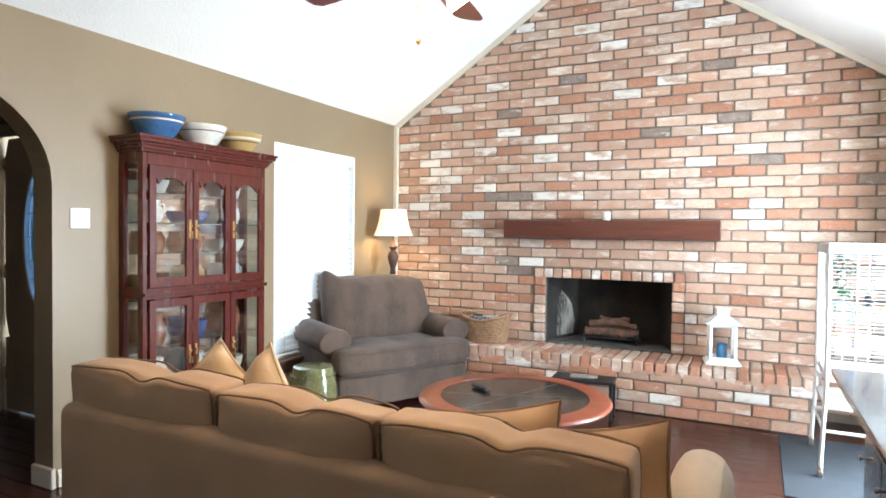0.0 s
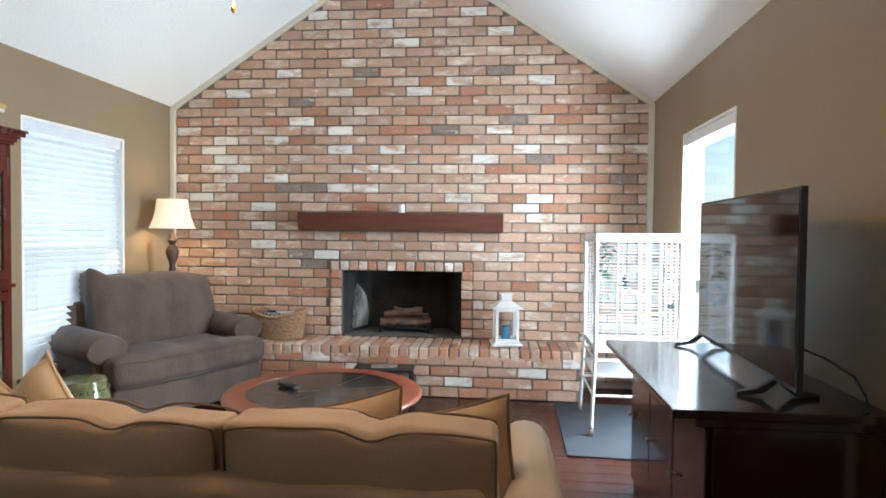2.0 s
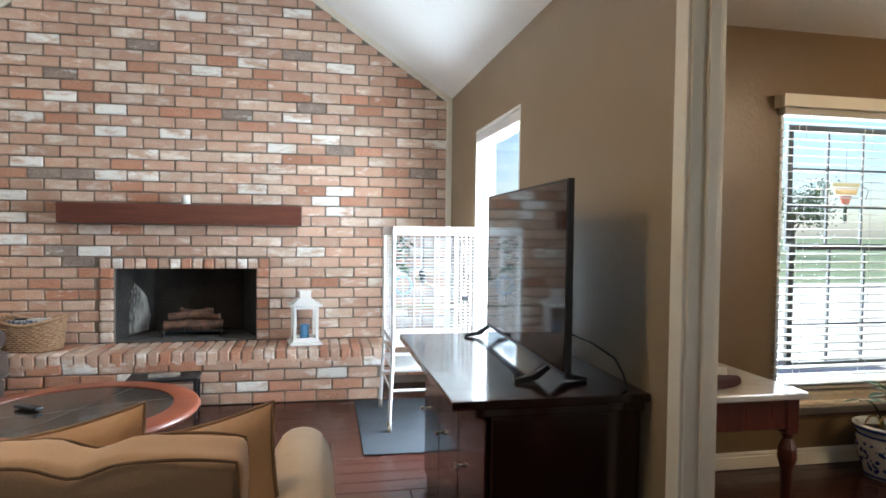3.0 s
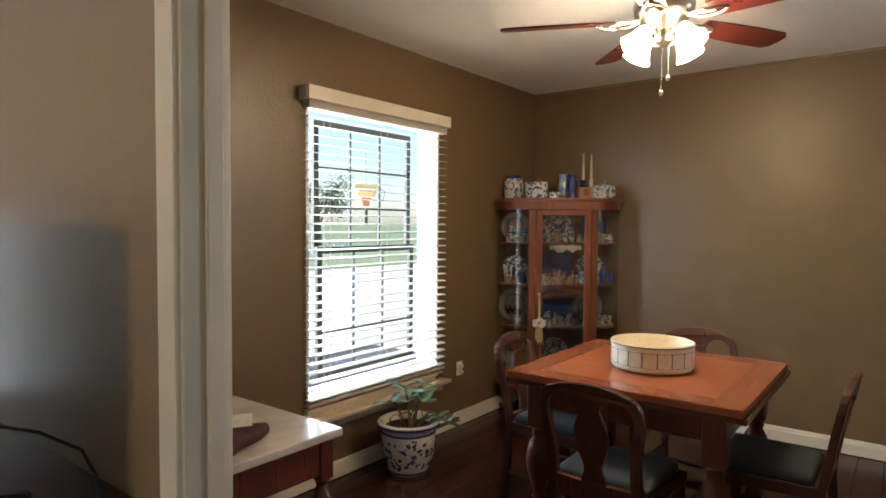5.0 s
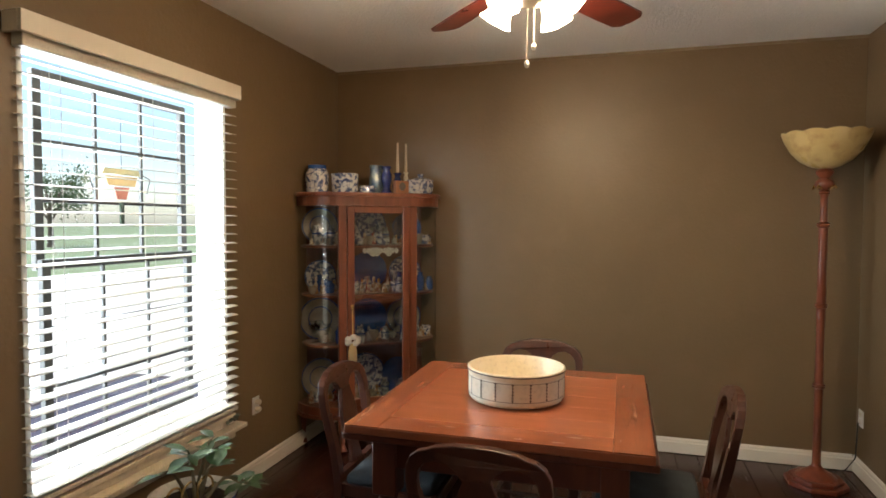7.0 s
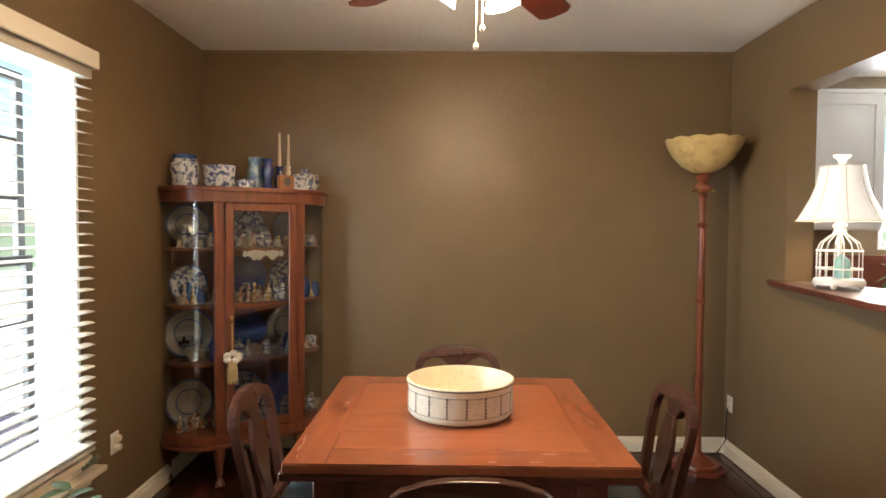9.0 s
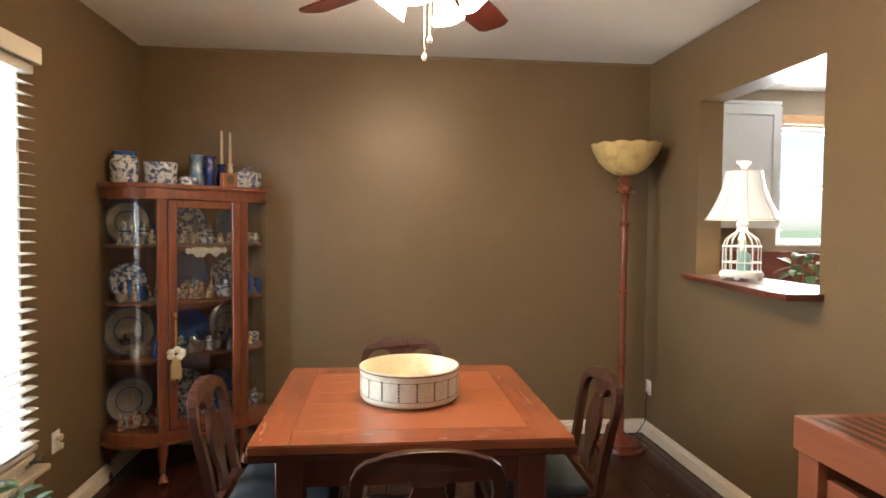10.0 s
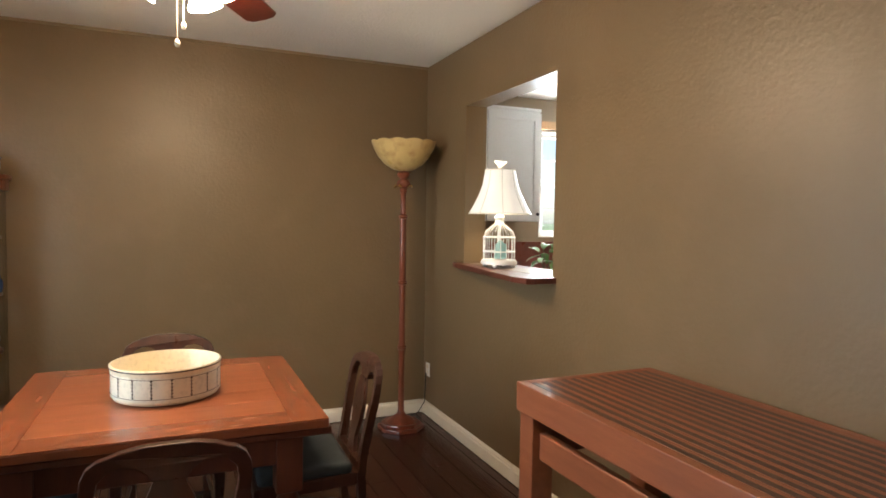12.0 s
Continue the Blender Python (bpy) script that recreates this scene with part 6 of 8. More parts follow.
# ---- dining chairs ----
def dining_chair():
    ch = thing("dining_chair", 0, 0, 0, 0, "dark walnut dining chair with a vase-shaped splat and blue upholstered seat", "chair", "chairs round the dining table")
    # origin under the seat's middle; the back is at local -y
    bm = B()
    prism(bm, [(-0.185, -0.19), (0.185, -0.19), (0.225, 0.20), (-0.225, 0.20)], 2, 0.385, 0.435, 0.005)
    part("seat_frame", bm, M_CHAIRW, ch)
    bm = B()
    soft(bm, (-0.195, -0.165, 0.43), (0.195, 0.185, 0.475), 0.02, 8, (0, 0, 0.012), 0.002, fn=lambda o, u: Vector((o.x * (1 + 0.18 * (o.y - 0.0)), o.y, o.z)))
    part("seat", bm, M_SEATB, ch, "blue-grey upholstered drop-in seat", smooth=True)

    def by(z):
        return -0.195 - 0.075 * max(0, (z - 0.42)) / 0.44 - 0.03 * max(0, (0.42 - z)) / 0.42
    for s in (-1, 1):
        bm = B()
        zs = [0.0, 0.15, 0.30, 0.42, 0.50, 0.58, 0.65, 0.705]
        xs = [0.165, 0.168, 0.172, 0.175, 0.168, 0.168, 0.178, 0.186]
        prev = None
        for z_, x_ in zip(zs, xs):
            w_, d_ = 0.018, 0.015
            y_ = by(z_)
            cur = [bm.verts.new((s * x_ + a * w_, y_ + b * d_, z_)) for a, b in ((-1, -1), (1, -1), (1, 1), (-1, 1))]
            if prev:
                for k in range(4):
                    bm.faces.new((prev[k], prev[(k + 1) % 4], cur[(k + 1) % 4], cur[k]))
            else:
                bm.faces.new(cur)
            prev = cur
        bm.faces.new(prev)
        part("back_post", bm, M_CHAIRW, ch)
    # crest rail: arched top, drooping ears, cut-out beneath
    half = [(0.204, 0.70), (0.208, 0.745), (0.204, 0.785), (0.190, 0.815), (0.166, 0.834), (0.14, 0.842), (0.115, 0.853), (0.06, 0.864), (0.0, 0.866)]
    under = [(0.168, 0.70), (0.172, 0.74), (0.166, 0.775), (0.145, 0.80), (0.115, 0.812), (0.080, 0.806), (0.055, 0.788), (0.042, 0.765)]
    bm = B()
    prism(bm, half + [(-x, z) for x, z in reversed(half[:-1])] + [(-x, z) for x, z in under] + list(reversed(under)), 1, -0.015, 0.013, 0.004)
    for v in bm.verts:
        v.co.y += by(v.co.z) - 0.012 * (1 - (v.co.x / 0.2) ** 2)
    part("crest_rail", bm, M_CHAIRW, ch, "arched walnut crest rail")
    right = [(0.036, 0.77), (0.045, 0.74), (0.062, 0.70), (0.070, 0.66), (0.064, 0.61), (0.045, 0.56), (0.034, 0.53), (0.040, 0.50), (0.05, 0.475), (0.05, 0.46)]
    bm = B()
    out = right + [(-x, z) for x, z in reversed(right)]
    prism(bm, out, 1, -0.008, 0.008, 0.002)
    for v in bm.verts:
        v.co.y += by(v.co.z)
    part("splat", bm, M_CHAIRW, ch, "vase-shaped walnut splat")
    bm = B()
    prism(bm, [(-0.165, 0.432), (0.165, 0.432), (0.165, 0.470), (0.05, 0.466), (0, 0.472), (-0.05, 0.466), (-0.165, 0.470)], 1, -0.212, -0.185, 0.003)
    part("shoe_rail", bm, M_CHAIRW, ch)
    for s in (-1, 1):
        bm = B()
        prev = None
        for z_, w_, dx, dy in ((0.385, 0.024, 0, 0), (0.30, 0.022, 0.004, 0.006), (0.15, 0.016, 0.0, 0.0), (0.05, 0.014, 0.002, 0.004), (0.02, 0.019, 0.006, 0.01), (0.0, 0.018, 0.006, 0.01)):
            cur = [bm.verts.new((s * (0.198 + dx) + a * w_, 0.172 + dy + b * w_, z_)) for a, b in ((-1, -1), (1, -1), (1, 1), (-1, 1))]
            if prev:
                for k in range(4):
                    bm.faces.new((prev[k], prev[(k + 1) % 4], cur[(k + 1) % 4], cur[k]))
            else:
                bm.faces.new(cur)
            prev = cur
        bm.faces.new(prev)
        bmesh.ops.bevel(bm, geom=list(bm.edges), offset=0.003, segments=1, affect="EDGES")
        part("front_leg", bm, M_CHAIRW, ch)
    bm = B()
    for s in (-1, 1):
        tube(bm, [(s * 0.17, -0.20, 0.17), (s * 0.19, 0.17, 0.17)], 0.010, 8)
    tube(bm, [(-0.18, 0.0, 0.17), (0.18, 0.0, 0.17)], 0.010, 8)
    part("stretcher", bm, M_CHAIRW, ch)
    return ch


chair = dining_chair()
# west, east, north and south of the table (the back stands at local -y)
spots = [(2.53, 0.915, -90), (3.48, 0.93, 90), (2.99, 1.38, 180), (3.04, 0.45, -1)]
chair.matrix_world = pose(spots[0][0], spots[0][1], 0, 0, 0, spots[0][2]) @ Matrix.Diagonal((0.95, 1, 0.955, 1))
for x, y, a in spots[1:]:
    copy_thing(chair, pose(x, y, 0, 0, 0, a))

fan("ceiling_fan", 2.86, 0.87, H - 0.002, 2.24, 43, "dark-bladed brass ceiling fan with lit bell shades over the table", H - 2.24, span=0.68, watts=7.2, pitch=-12, chain=((0.07, 0.0, 0.205), (0.045, 0.02, 0.27)), chain_mat=M_NICKEL, metal=M_NICKEL)

# ---- curved-front curio cabinet in the corner ----
cu = thing("curio_cabinet", 4.40, 2.13, 0, -53.1, "bow-fronted golden oak curio cabinet on short legs, crowded with china", "cabinet")


def bow(inset=0.0, nn=10):
    """Half outline from the left back round the bowed front to the right back."""
    hw_, dd = 0.46 - inset, 0.25 - inset
    left = [(-0.22 - (hw_ - 0.22) * math.sin(radians(90 * k / nn)), -0.0 - dd * math.cos(radians(90 * k / nn))) for k in range(nn, -1, -1)]
    right = [(-x, y) for x, y in reversed(left)]
    return [(-hw_, 0.065)] + left + right + [(hw_, 0.065)]


ZB, ZT = 0.235, 1.555
for nm, z0, z1, ins in (("cabinet_top", ZT, ZT + 0.025, -0.015), ("top_rail", ZT - 0.055, ZT, 0.0), ("cabinet_floor", ZB, ZB + 0.05, 0.0), ("base_moulding", ZB - 0.022, ZB, -0.012)):
    bm = B()
    if nm == "top_rail":
        a_, b_ = bow(0.0), bow(0.028)
        ring_plate(bm, a_, [(x, min(y, 0.05)) for x, y in b_], 2, z0, z1)
    else:
        prism(bm, bow(ins), 2, z0, z1, 0.005)
    part(nm, bm, M_OAK, cu, "golden oak " + nm.replace("_", " "))
bm = B()
box(bm, (-0.455, 0.066, ZB), (0.455, 0.078, ZT), 0.001)
part("back_panel", bm, M_TABLE_D, cu, "dark back panel")
for x, w_ in ((-0.245, 0.05), (0.195, 0.05)):
    bm = B()
    box(bm, (x, -0.252, ZB + 0.05), (x + w_, -0.222, ZT - 0.055), 0.004)
    part("stile", bm, M_OAK, cu, "oak front stile")
bm = B()
for x0, x1, z0, z1 in ((-0.193, -0.150, ZB + 0.055, ZT - 0.06), (0.150, 0.193, ZB + 0.055, ZT - 0.06), (-0.150, 0.150, ZB + 0.055, ZB + 0.10), (-0.150, 0.150, ZT - 0.10, ZT - 0.06)):
    box(bm, (x0, -0.262, z0), (x1, -0.240, z1), 0.003)
dr = part("door", bm, M_OAK, cu, "glazed oak door")
bm = B()
box(bm, (-0.152, -0.252, ZB + 0.098), (0.152, -0.249, ZT - 0.098))
part("glass", bm, M_CABGLASS, dr, "clear door glass")
for s in (-1, 1):
    bm = B()
    box(bm, (s * 0.46 - 0.018, 0.03, ZB + 0.05), (s * 0.46 + 0.018, 0.066, ZT - 0.055), 0.003)
    part("back_stile", bm, M_OAK, cu)
    bm = B()
    pts = [(s * (0.235 + 0.218 * math.sin(radians(90 * k / 12))), -0.24 * math.cos(radians(90 * k / 12)) + 0.03 * (k / 12)) for k in range(13)]
    prev = None
    for x, y in pts:
        cur = (bm.verts.new((x, y, ZB + 0.05)), bm.verts.new((x, y, ZT - 0.055)))
        if prev:
            bm.faces.new((prev[0], cur[0], cur[1], prev[1]))
        prev = cur
    bmesh.ops.solidify(bm, geom=bm.faces[:], thickness=0.003)
    part("curved_glass", bm, M_CABGLASS, cu, "curved clear side glass", smooth=True)
CSH = (0.64, 0.945, 1.245)
for zz in CSH:
    bm = B()
    prism(bm, [(x * 0.97, y * 0.94 if y < 0 else 0.06) for x, y in bow(0.02)], 2, zz, zz + 0.014, 0.002)
    part("shelf", bm, M_OAK, cu, "oak shelf")
for x, y in ((-0.22, -0.215), (0.22, -0.215), (-0.42, 0.03), (0.42, 0.03)):
    bm = B()
    pts = [(x, y, ZB - 0.02), (x, y - 0.012, 0.17), (x, y - 0.004, 0.11), (x, y - 0.002, 0.06), (x, y - 0.012, 0.03), (x, y - 0.02, 0.008)]
    tube(bm, pts, [0.030, 0.028, 0.019, 0.016, 0.022, 0.026], 10)
    for v in bm.verts:
        v.co.z = max(0, v.co.z)
    part("leg", bm, M_OAK, cu, "short cabriole leg", smooth=True)
bm = B()
lathe(bm, [(0, 0), (0.004, 0), (0.006, 0.02), (0.012, 0.03), (0, 0.036)], 10)
bmesh.ops.rotate(bm, verts=bm.verts, matrix=Matrix.Rotation(radians(90), 3, "X"))
bmesh.ops.translate(bm, verts=bm.verts, vec=(-0.17, -0.262, 0.90))
part("door_knob", bm, M_BRASS, dr, "small brass knob")
# tassel with a little bow hanging from the door key
tsl = thing("tassel", 0, 0, 0, 0, "cream fabric bow and tassel hanging from the cabinet key", "tassel")
tsl.matrix_world = cu.matrix_world @ pose(-0.17, -0.285, 0.62)
bm = B()
tube(bm, [(0, 0.0, 0.27), (0.002, 0, 0.18), (0, 0, 0.10)], 0.004, 6)
part("cord", bm, M_BRASS, tsl, "twisted gold cord")
bm = B()
for a in (20, 80, 150, 210, 300, 340):
    c_ = Vector((math.cos(radians(a)) * 0.03, -0.005, 0.075 + math.sin(radians(a)) * 0.022))
    bmesh.ops.create_icosphere(bm, subdivisions=2, radius=0.022, matrix=Matrix.Translation(c_) @ Matrix.Diagonal((1, 0.55, 0.8, 1)))
part("bow", bm, M_LACE, tsl, "cream fabric bow", smooth=True)
bm = B()
for k in range(16):
    x = -0.022 + 0.044 * (k % 8) / 7
    y = -0.01 + 0.012 * (k // 8)
    tube(bm, [(x * 0.5, y, 0.06), (x, y, 0.01), (x * 1.1, y, -0.05 - 0.008 * (k % 3))], 0.0032, 5)
part("fringe", bm, mat("gold_fringe", (0.5, 0.36, 0.16), rough=0.8), tsl, "gold fringe")
# crocheted edging on the upper shelf
bm = B()
for k in range(9):
    x = -0.08 + 0.025 * k
    r_ = 0.022 if k in (2, 3, 6) else 0.013
    prism(bm, arc(x, CSH[2] - 0.008 - r_ * 0.8, r_, r_ * 1.3, 0, 360, 14)[:-1], 1, -0.226, -0.223)
lc = tagged(part("lace_edging", bm, M_LACE), "scalloped cream lace edging draped over the curio shelf", "lace")
lc.matrix_world = cu.matrix_world.copy()

_ru = random.Random(8)
M_FIG = [mat("figurine_%s" % n_, c_, d_, rough=0.3, scale=34, bump=0.05, coat=0.3, contrast=(0.46, 0.54), per_piece=0.3) for n_, c_, d_ in (("ivory", (0.55, 0.47, 0.34), (0.30, 0.17, 0.09)), ("rust", (0.30, 0.10, 0.05), (0.50, 0.42, 0.32)), ("gold", (0.36, 0.20, 0.07), (0.55, 0.50, 0.42)), ("grey", (0.42, 0.43, 0.42), (0.10, 0.12, 0.16)), ("red", (0.28, 0.04, 0.03), (0.50, 0.44, 0.34)))]


def stand_plate(x, y, z, r, material, label):
    th = thing("plate", 0, 0, 0, 0, label, "plate", "plates in the curio cabinet")
    th.matrix_world = cu.matrix_world @ pose(x, y, z)
    bm = B()
    lathe(bm, [(0, 0.004), (r * 0.6, 0.0), (r * 0.68, 0.006), (r, 0.016), (r * 0.99, 0.020), (r * 0.66, 0.010), (r * 0.58, 0.005), (0, 0.008)], 32)
    bmesh.ops.rotate(bm, verts=bm.verts, matrix=Matrix.Rotation(radians(98 - 20 + 6), 3, "X"))
    bmesh.ops.translate(bm, verts=bm.verts, vec=(0, 0, r))
    part("body", bm, material, th, smooth=True)
    bm = B()
    lathe(bm, [(r * 0.52, 0.0092), (r * 0.56, 0.0092), (r * 0.56, 0.0115), (r * 0.52, 0.0115), (r * 0.52, 0.0092)], 32)
    lathe(bm, [(r * 0.93, 0.0185), (r * 0.985, 0.0192), (r * 0.985, 0.0215), (r * 0.93, 0.0205), (r * 0.93, 0.0185)], 32)
    bmesh.ops.rotate(bm, verts=bm.verts, matrix=Matrix.Rotation(radians(84), 3, "X"))
    bmesh.ops.translate(bm, verts=bm.verts, vec=(0, 0, r))
    part("painted_ring", bm, M_BLUEC, th, "blue painted rings", smooth=True)


plates = [(-0.31, 0.03, 0.287, 0.125, M_OLDCHINA), (-0.31, 0.03, 0.655, 0.135, M_OLDCHINA), (-0.31, 0.03, 1.26, 0.115, M_OLDCHINA), (-0.02, 0.04, 0.287, 0.13, M_BLUEWH), (0.20, 0.04, 0.287, 0.11, M_BLUEC),
          (0.0, 0.04, 0.655, 0.125, M_BLUEC), (0.24, 0.04, 0.655, 0.12, M_OLDCHINA), (0.0, 0.04, 0.96, 0.125, M_BLUEC), (0.25, 0.04, 0.96, 0.11, M_BLUEWH), (-0.31, 0.03, 0.96, 0.10, M_BLUEWH), (0.0, 0.04, 1.26, 0.12, M_BLUEWH), (0.26, 0.03, 1.26, 0.10, M_BLUEC)]
for x, y, z, r_, m_ in plates:
    word = {M_OLDCHINA: "aged cream", M_BLUEWH: "blue and white", M_BLUEC: "dark blue"}[m_]
    stand_plate(x, y, z, r_, m_, "%s china plate standing upright on a curio shelf" % word)


def knick(kind, x, y, z, r, h, material, label, group):
    th = thing(kind, 0, 0, 0, 0, label, kind.replace("_", " "), group)
    th.matrix_world = cu.matrix_world @ pose(x, y, z, 0, 0, _ru.uniform(0, 360))
    bm = B()
    if kind == "cup":
        prof = [(0, 0), (r * 0.55, 0), (r * 0.6, h * 0.1), (r * 0.95, h * 0.6), (r, h), (r * 0.92, h), (r * 0.8, h * 0.5), (0, h * 0.15)]
    elif kind == "ornament":
        prof = [(0, 0), (r * 0.8, 0), (r, h * 0.06), (r * 0.68, h * 0.24), (r * 0.78, h * 0.45), (r * 0.5, h * 0.62), (r * 0.24, h * 0.68), (r * 0.44, h * 0.78), (r * 0.4, h * 0.9), (0, h)]
    elif kind == "goblet":
        prof = [(0, 0), (r * 0.8, 0), (r * 0.2, h * 0.08), (r * 0.14, h * 0.45), (r * 0.6, h * 0.6), (r, h * 0.85), (r * 0.9, h), (r * 0.85, h), (r * 0.9, h * 0.85), (0, h * 0.55)]
    else:
        prof = [(0, 0), (r * 0.8, 0), (r, h * 0.3), (r * 0.9, h * 0.7), (r * 0.55, h * 0.85), (r * 0.6, h), (0, h * 0.98)]
    lathe(bm, prof, 14)
    part("body", bm, material, th, smooth=True)
    if kind == "cup":
        bm = B()
        tube(bm, [(r * 0.9, 0, h * 0.85), (r * 1.45, 0, h * 0.75), (r * 1.4, 0, h * 0.35), (r * 0.8, 0, h * 0.25)], r * 0.1, 6)
        part("cup_handle", bm, material, th)
    if kind == "vase":
        bm = B()
        lathe(bm, [(r * 0.92, h * 0.55), (r * 1.0, h * 0.55), (r * 0.99, h * 0.62), (r * 0.9, h * 0.62), (r * 0.92, h * 0.55)], 14)
        part("band", bm, M_BLUEC, th, "blue band", smooth=True)


M_CLEAR = glass("clear_goblet_glass", (0.9, 0.93, 0.95))
for si, z0 in enumerate((0.286, 0.6555, 0.9605, 1.2605)):
    for k in range(34):
        x = -0.38 + 0.0233 * k + _ru.uniform(-0.01, 0.01)
        y = -0.055 - (0.11 if abs(x) < 0.23 else 0.03) * _ru.random()
        kd, m_, r_, h_ = _ru.choice((("ornament", _ru.choice(M_FIG), 0.019, 0.075), ("ornament", _ru.choice(M_FIG), 0.022, 0.06), ("cup", _ru.choice((M_OLDCHINA, M_BLUEWH)), 0.032, 0.045), ("vase", _ru.choice((M_BLUEWH, M_FIG[3], M_BLUEC)), 0.028, 0.085), ("goblet", M_CLEAR, 0.027, 0.10) if si in (1, 3) else ("ornament", M_FIG[2], 0.024, 0.075)))
        word = "clear glass" if m_ is M_CLEAR else "aged cream china" if m_ is M_OLDCHINA else "cobalt blue" if m_ is M_BLUEC else "blue and white china" if m_ is M_BLUEWH else m_.name.split("_")[1].split(".")[0] + " glazed"
        knick(kd, x, y, z0, r_ * _ru.uniform(0.85, 1.15), h_ * _ru.uniform(0.9, 1.5), m_, "small %s %s among trinkets on a curio shelf" % (word, kd), "trinkets in the curio cabinet")

# things on top of the curio cabinet
zt = ZT + 0.0255


def on_top(name, x, y, prof, material, label, cat_, seg=24, extra=None, scale=(1, 1)):
    th = thing(name, 0, 0, 0, 0, label, cat_)
    th.matrix_world = cu.matrix_world @ pose(x, y, zt)
    bm = B()
    lathe(bm, prof, seg)
    for v in bm.verts:
        v.co.x *= scale[0]
        v.co.y *= scale[1]
    part("body", bm, material, th, smooth=True)
    if extra:
        extra(th)
    return th


def jar_lid(th):
    bm = B()
    lathe(bm, [(0.058, 0.150), (0.060, 0.158), (0.058, 0.172), (0.03, 0.178), (0, 0.18)], 24)
    part("lid", bm, M_BLUEC, th, "blue lid", smooth=True)


on_top("ginger_jar", -0.33, -0.01, [(0, 0), (0.060, 0), (0.070, 0.02), (0.074, 0.08), (0.072, 0.12), (0.060, 0.148), (0.056, 0.15), (0, 0.15)], M_BLUEWH, "blue and white china jar on the curio cabinet", "jar", extra=jar_lid)
on_top("planter_bowl", -0.17, -0.08, [(0, 0), (0.075, 0), (0.082, 0.02), (0.085, 0.10), (0.088, 0.118), (0.082, 0.12), (0.076, 0.10), (0.07, 0.02), (0, 0.015)], M_BLUEWH, "blue and white transfer-printed china bowl on the curio cabinet", "bowl")
on_top("egg_cup_set", -0.045, -0.15, [(0, 0), (0.045, 0), (0.048, 0.03), (0.04, 0.045), (0, 0.046)], M_BLUEWH, "small blue and white china dish on the curio cabinet", "dish", scale=(1.1, 0.7))


def spout(th):
    bm = B()
    tube(bm, [(0.03, 0, 0.165), (0.075, 0, 0.15), (0.08, 0, 0.09), (0.045, 0, 0.06)], 0.006, 6)
    part("jug_handle", bm, M_BLUEC, th)


on_top("blue_jug", 0.035, -0.05, [(0, 0), (0.042, 0), (0.048, 0.02), (0.045, 0.09), (0.036, 0.14), (0.044, 0.18), (0.038, 0.178), (0.03, 0.14), (0, 0.13)], mat("marbled_blue_glaze", (0.03, 0.08, 0.2), (0.25, 0.32, 0.3), rough=0.2, scale=18, coat=0.5), "marbled blue pottery jug on the curio cabinet", "jug", extra=spout)
on_top("cobalt_vase", 0.085, -0.12, [(0, 0), (0.036, 0), (0.038, 0.01), (0.022, 0.03), (0.026, 0.05), (0.036, 0.09), (0.034, 0.12), (0.022, 0.145), (0.034, 0.17), (0.028, 0.168), (0.016, 0.145), (0, 0.05)], M_COBALTG, "cobalt glass vase on the curio cabinet", "vase")


def taper(th):
    bm = B()
    tube(bm, [(0, 0, 0.13), (0, 0, 0.33)], [0.010, 0.006], 10)
    part("candle", bm, mat("ivory_taper", (0.62, 0.5, 0.34), rough=0.5), th, "ivory taper candle")


on_top("candlestick", 0.175, -0.06, [(0, 0), (0.036, 0), (0.034, 0.01), (0.03, 0.02), (0.034, 0.05), (0.026, 0.09), (0.018, 0.115), (0.028, 0.135), (0.020, 0.14), (0, 0.132)], M_COBALTG, "cobalt glass candlestick with an ivory taper on the curio cabinet", "candlestick", extra=taper)
on_top("candlestick", 0.24, -0.03, [(0, 0), (0.036, 0), (0.034, 0.01), (0.012, 0.025), (0.016, 0.05), (0.010, 0.08), (0.016, 0.11), (0.010, 0.13), (0.018, 0.145), (0, 0.146)], M_BOWLBAND, "clear glass candlestick with an ivory taper on the curio cabinet", "candlestick", extra=taper)
bm = B()
box(bm, (-0.045, -0.02, 0), (0.045, 0.02, 0.078), 0.004)
clk = tagged(part("desk_clock", bm, mat("warm_wood_block", (0.36, 0.15, 0.06), rough=0.4, scale=8, bump=0.1)), "small wooden block clock on the curio cabinet", "clock")
clk.matrix_world = cu.matrix_world @ pose(0.16, -0.19, zt, 0, 0, 8)
bm = B()
prism(bm, arc(0, 0.042, 0.022, 0.026, 0, 360, 20)[:-1], 1, -0.0225, -0.0202)
part("dial", bm, mat("dark_dial", (0.12, 0.10, 0.08), rough=0.3), clk, "dark dial")


def tureen_extra(th):
    bm = B()
    lathe(bm, [(0.088, 0.088), (0.09, 0.094), (0.05, 0.108), (0.018, 0.112), (0.018, 0.125), (0.022, 0.132), (0, 0.136)], 24)
    part("lid", bm, M_BLUEWH, th, "china lid", smooth=True)
    bm = B()
    tube(bm, [(-0.085, 0, 0.07), (-0.12, 0, 0.08), (-0.125, 0, 0.05), (-0.09, 0, 0.03)], 0.007, 6)
    part("handle", bm, M_CHINA, th)


on_top("tureen", 0.33, -0.06, [(0, 0), (0.075, 0), (0.082, 0.02), (0.088, 0.05), (0.086, 0.085), (0.088, 0.09), (0, 0.088)], M_BLUEWH, "blue and white china tureen with a lid on the curio cabinet", "tureen", 24, tureen_extra, (1.0, 0.8))

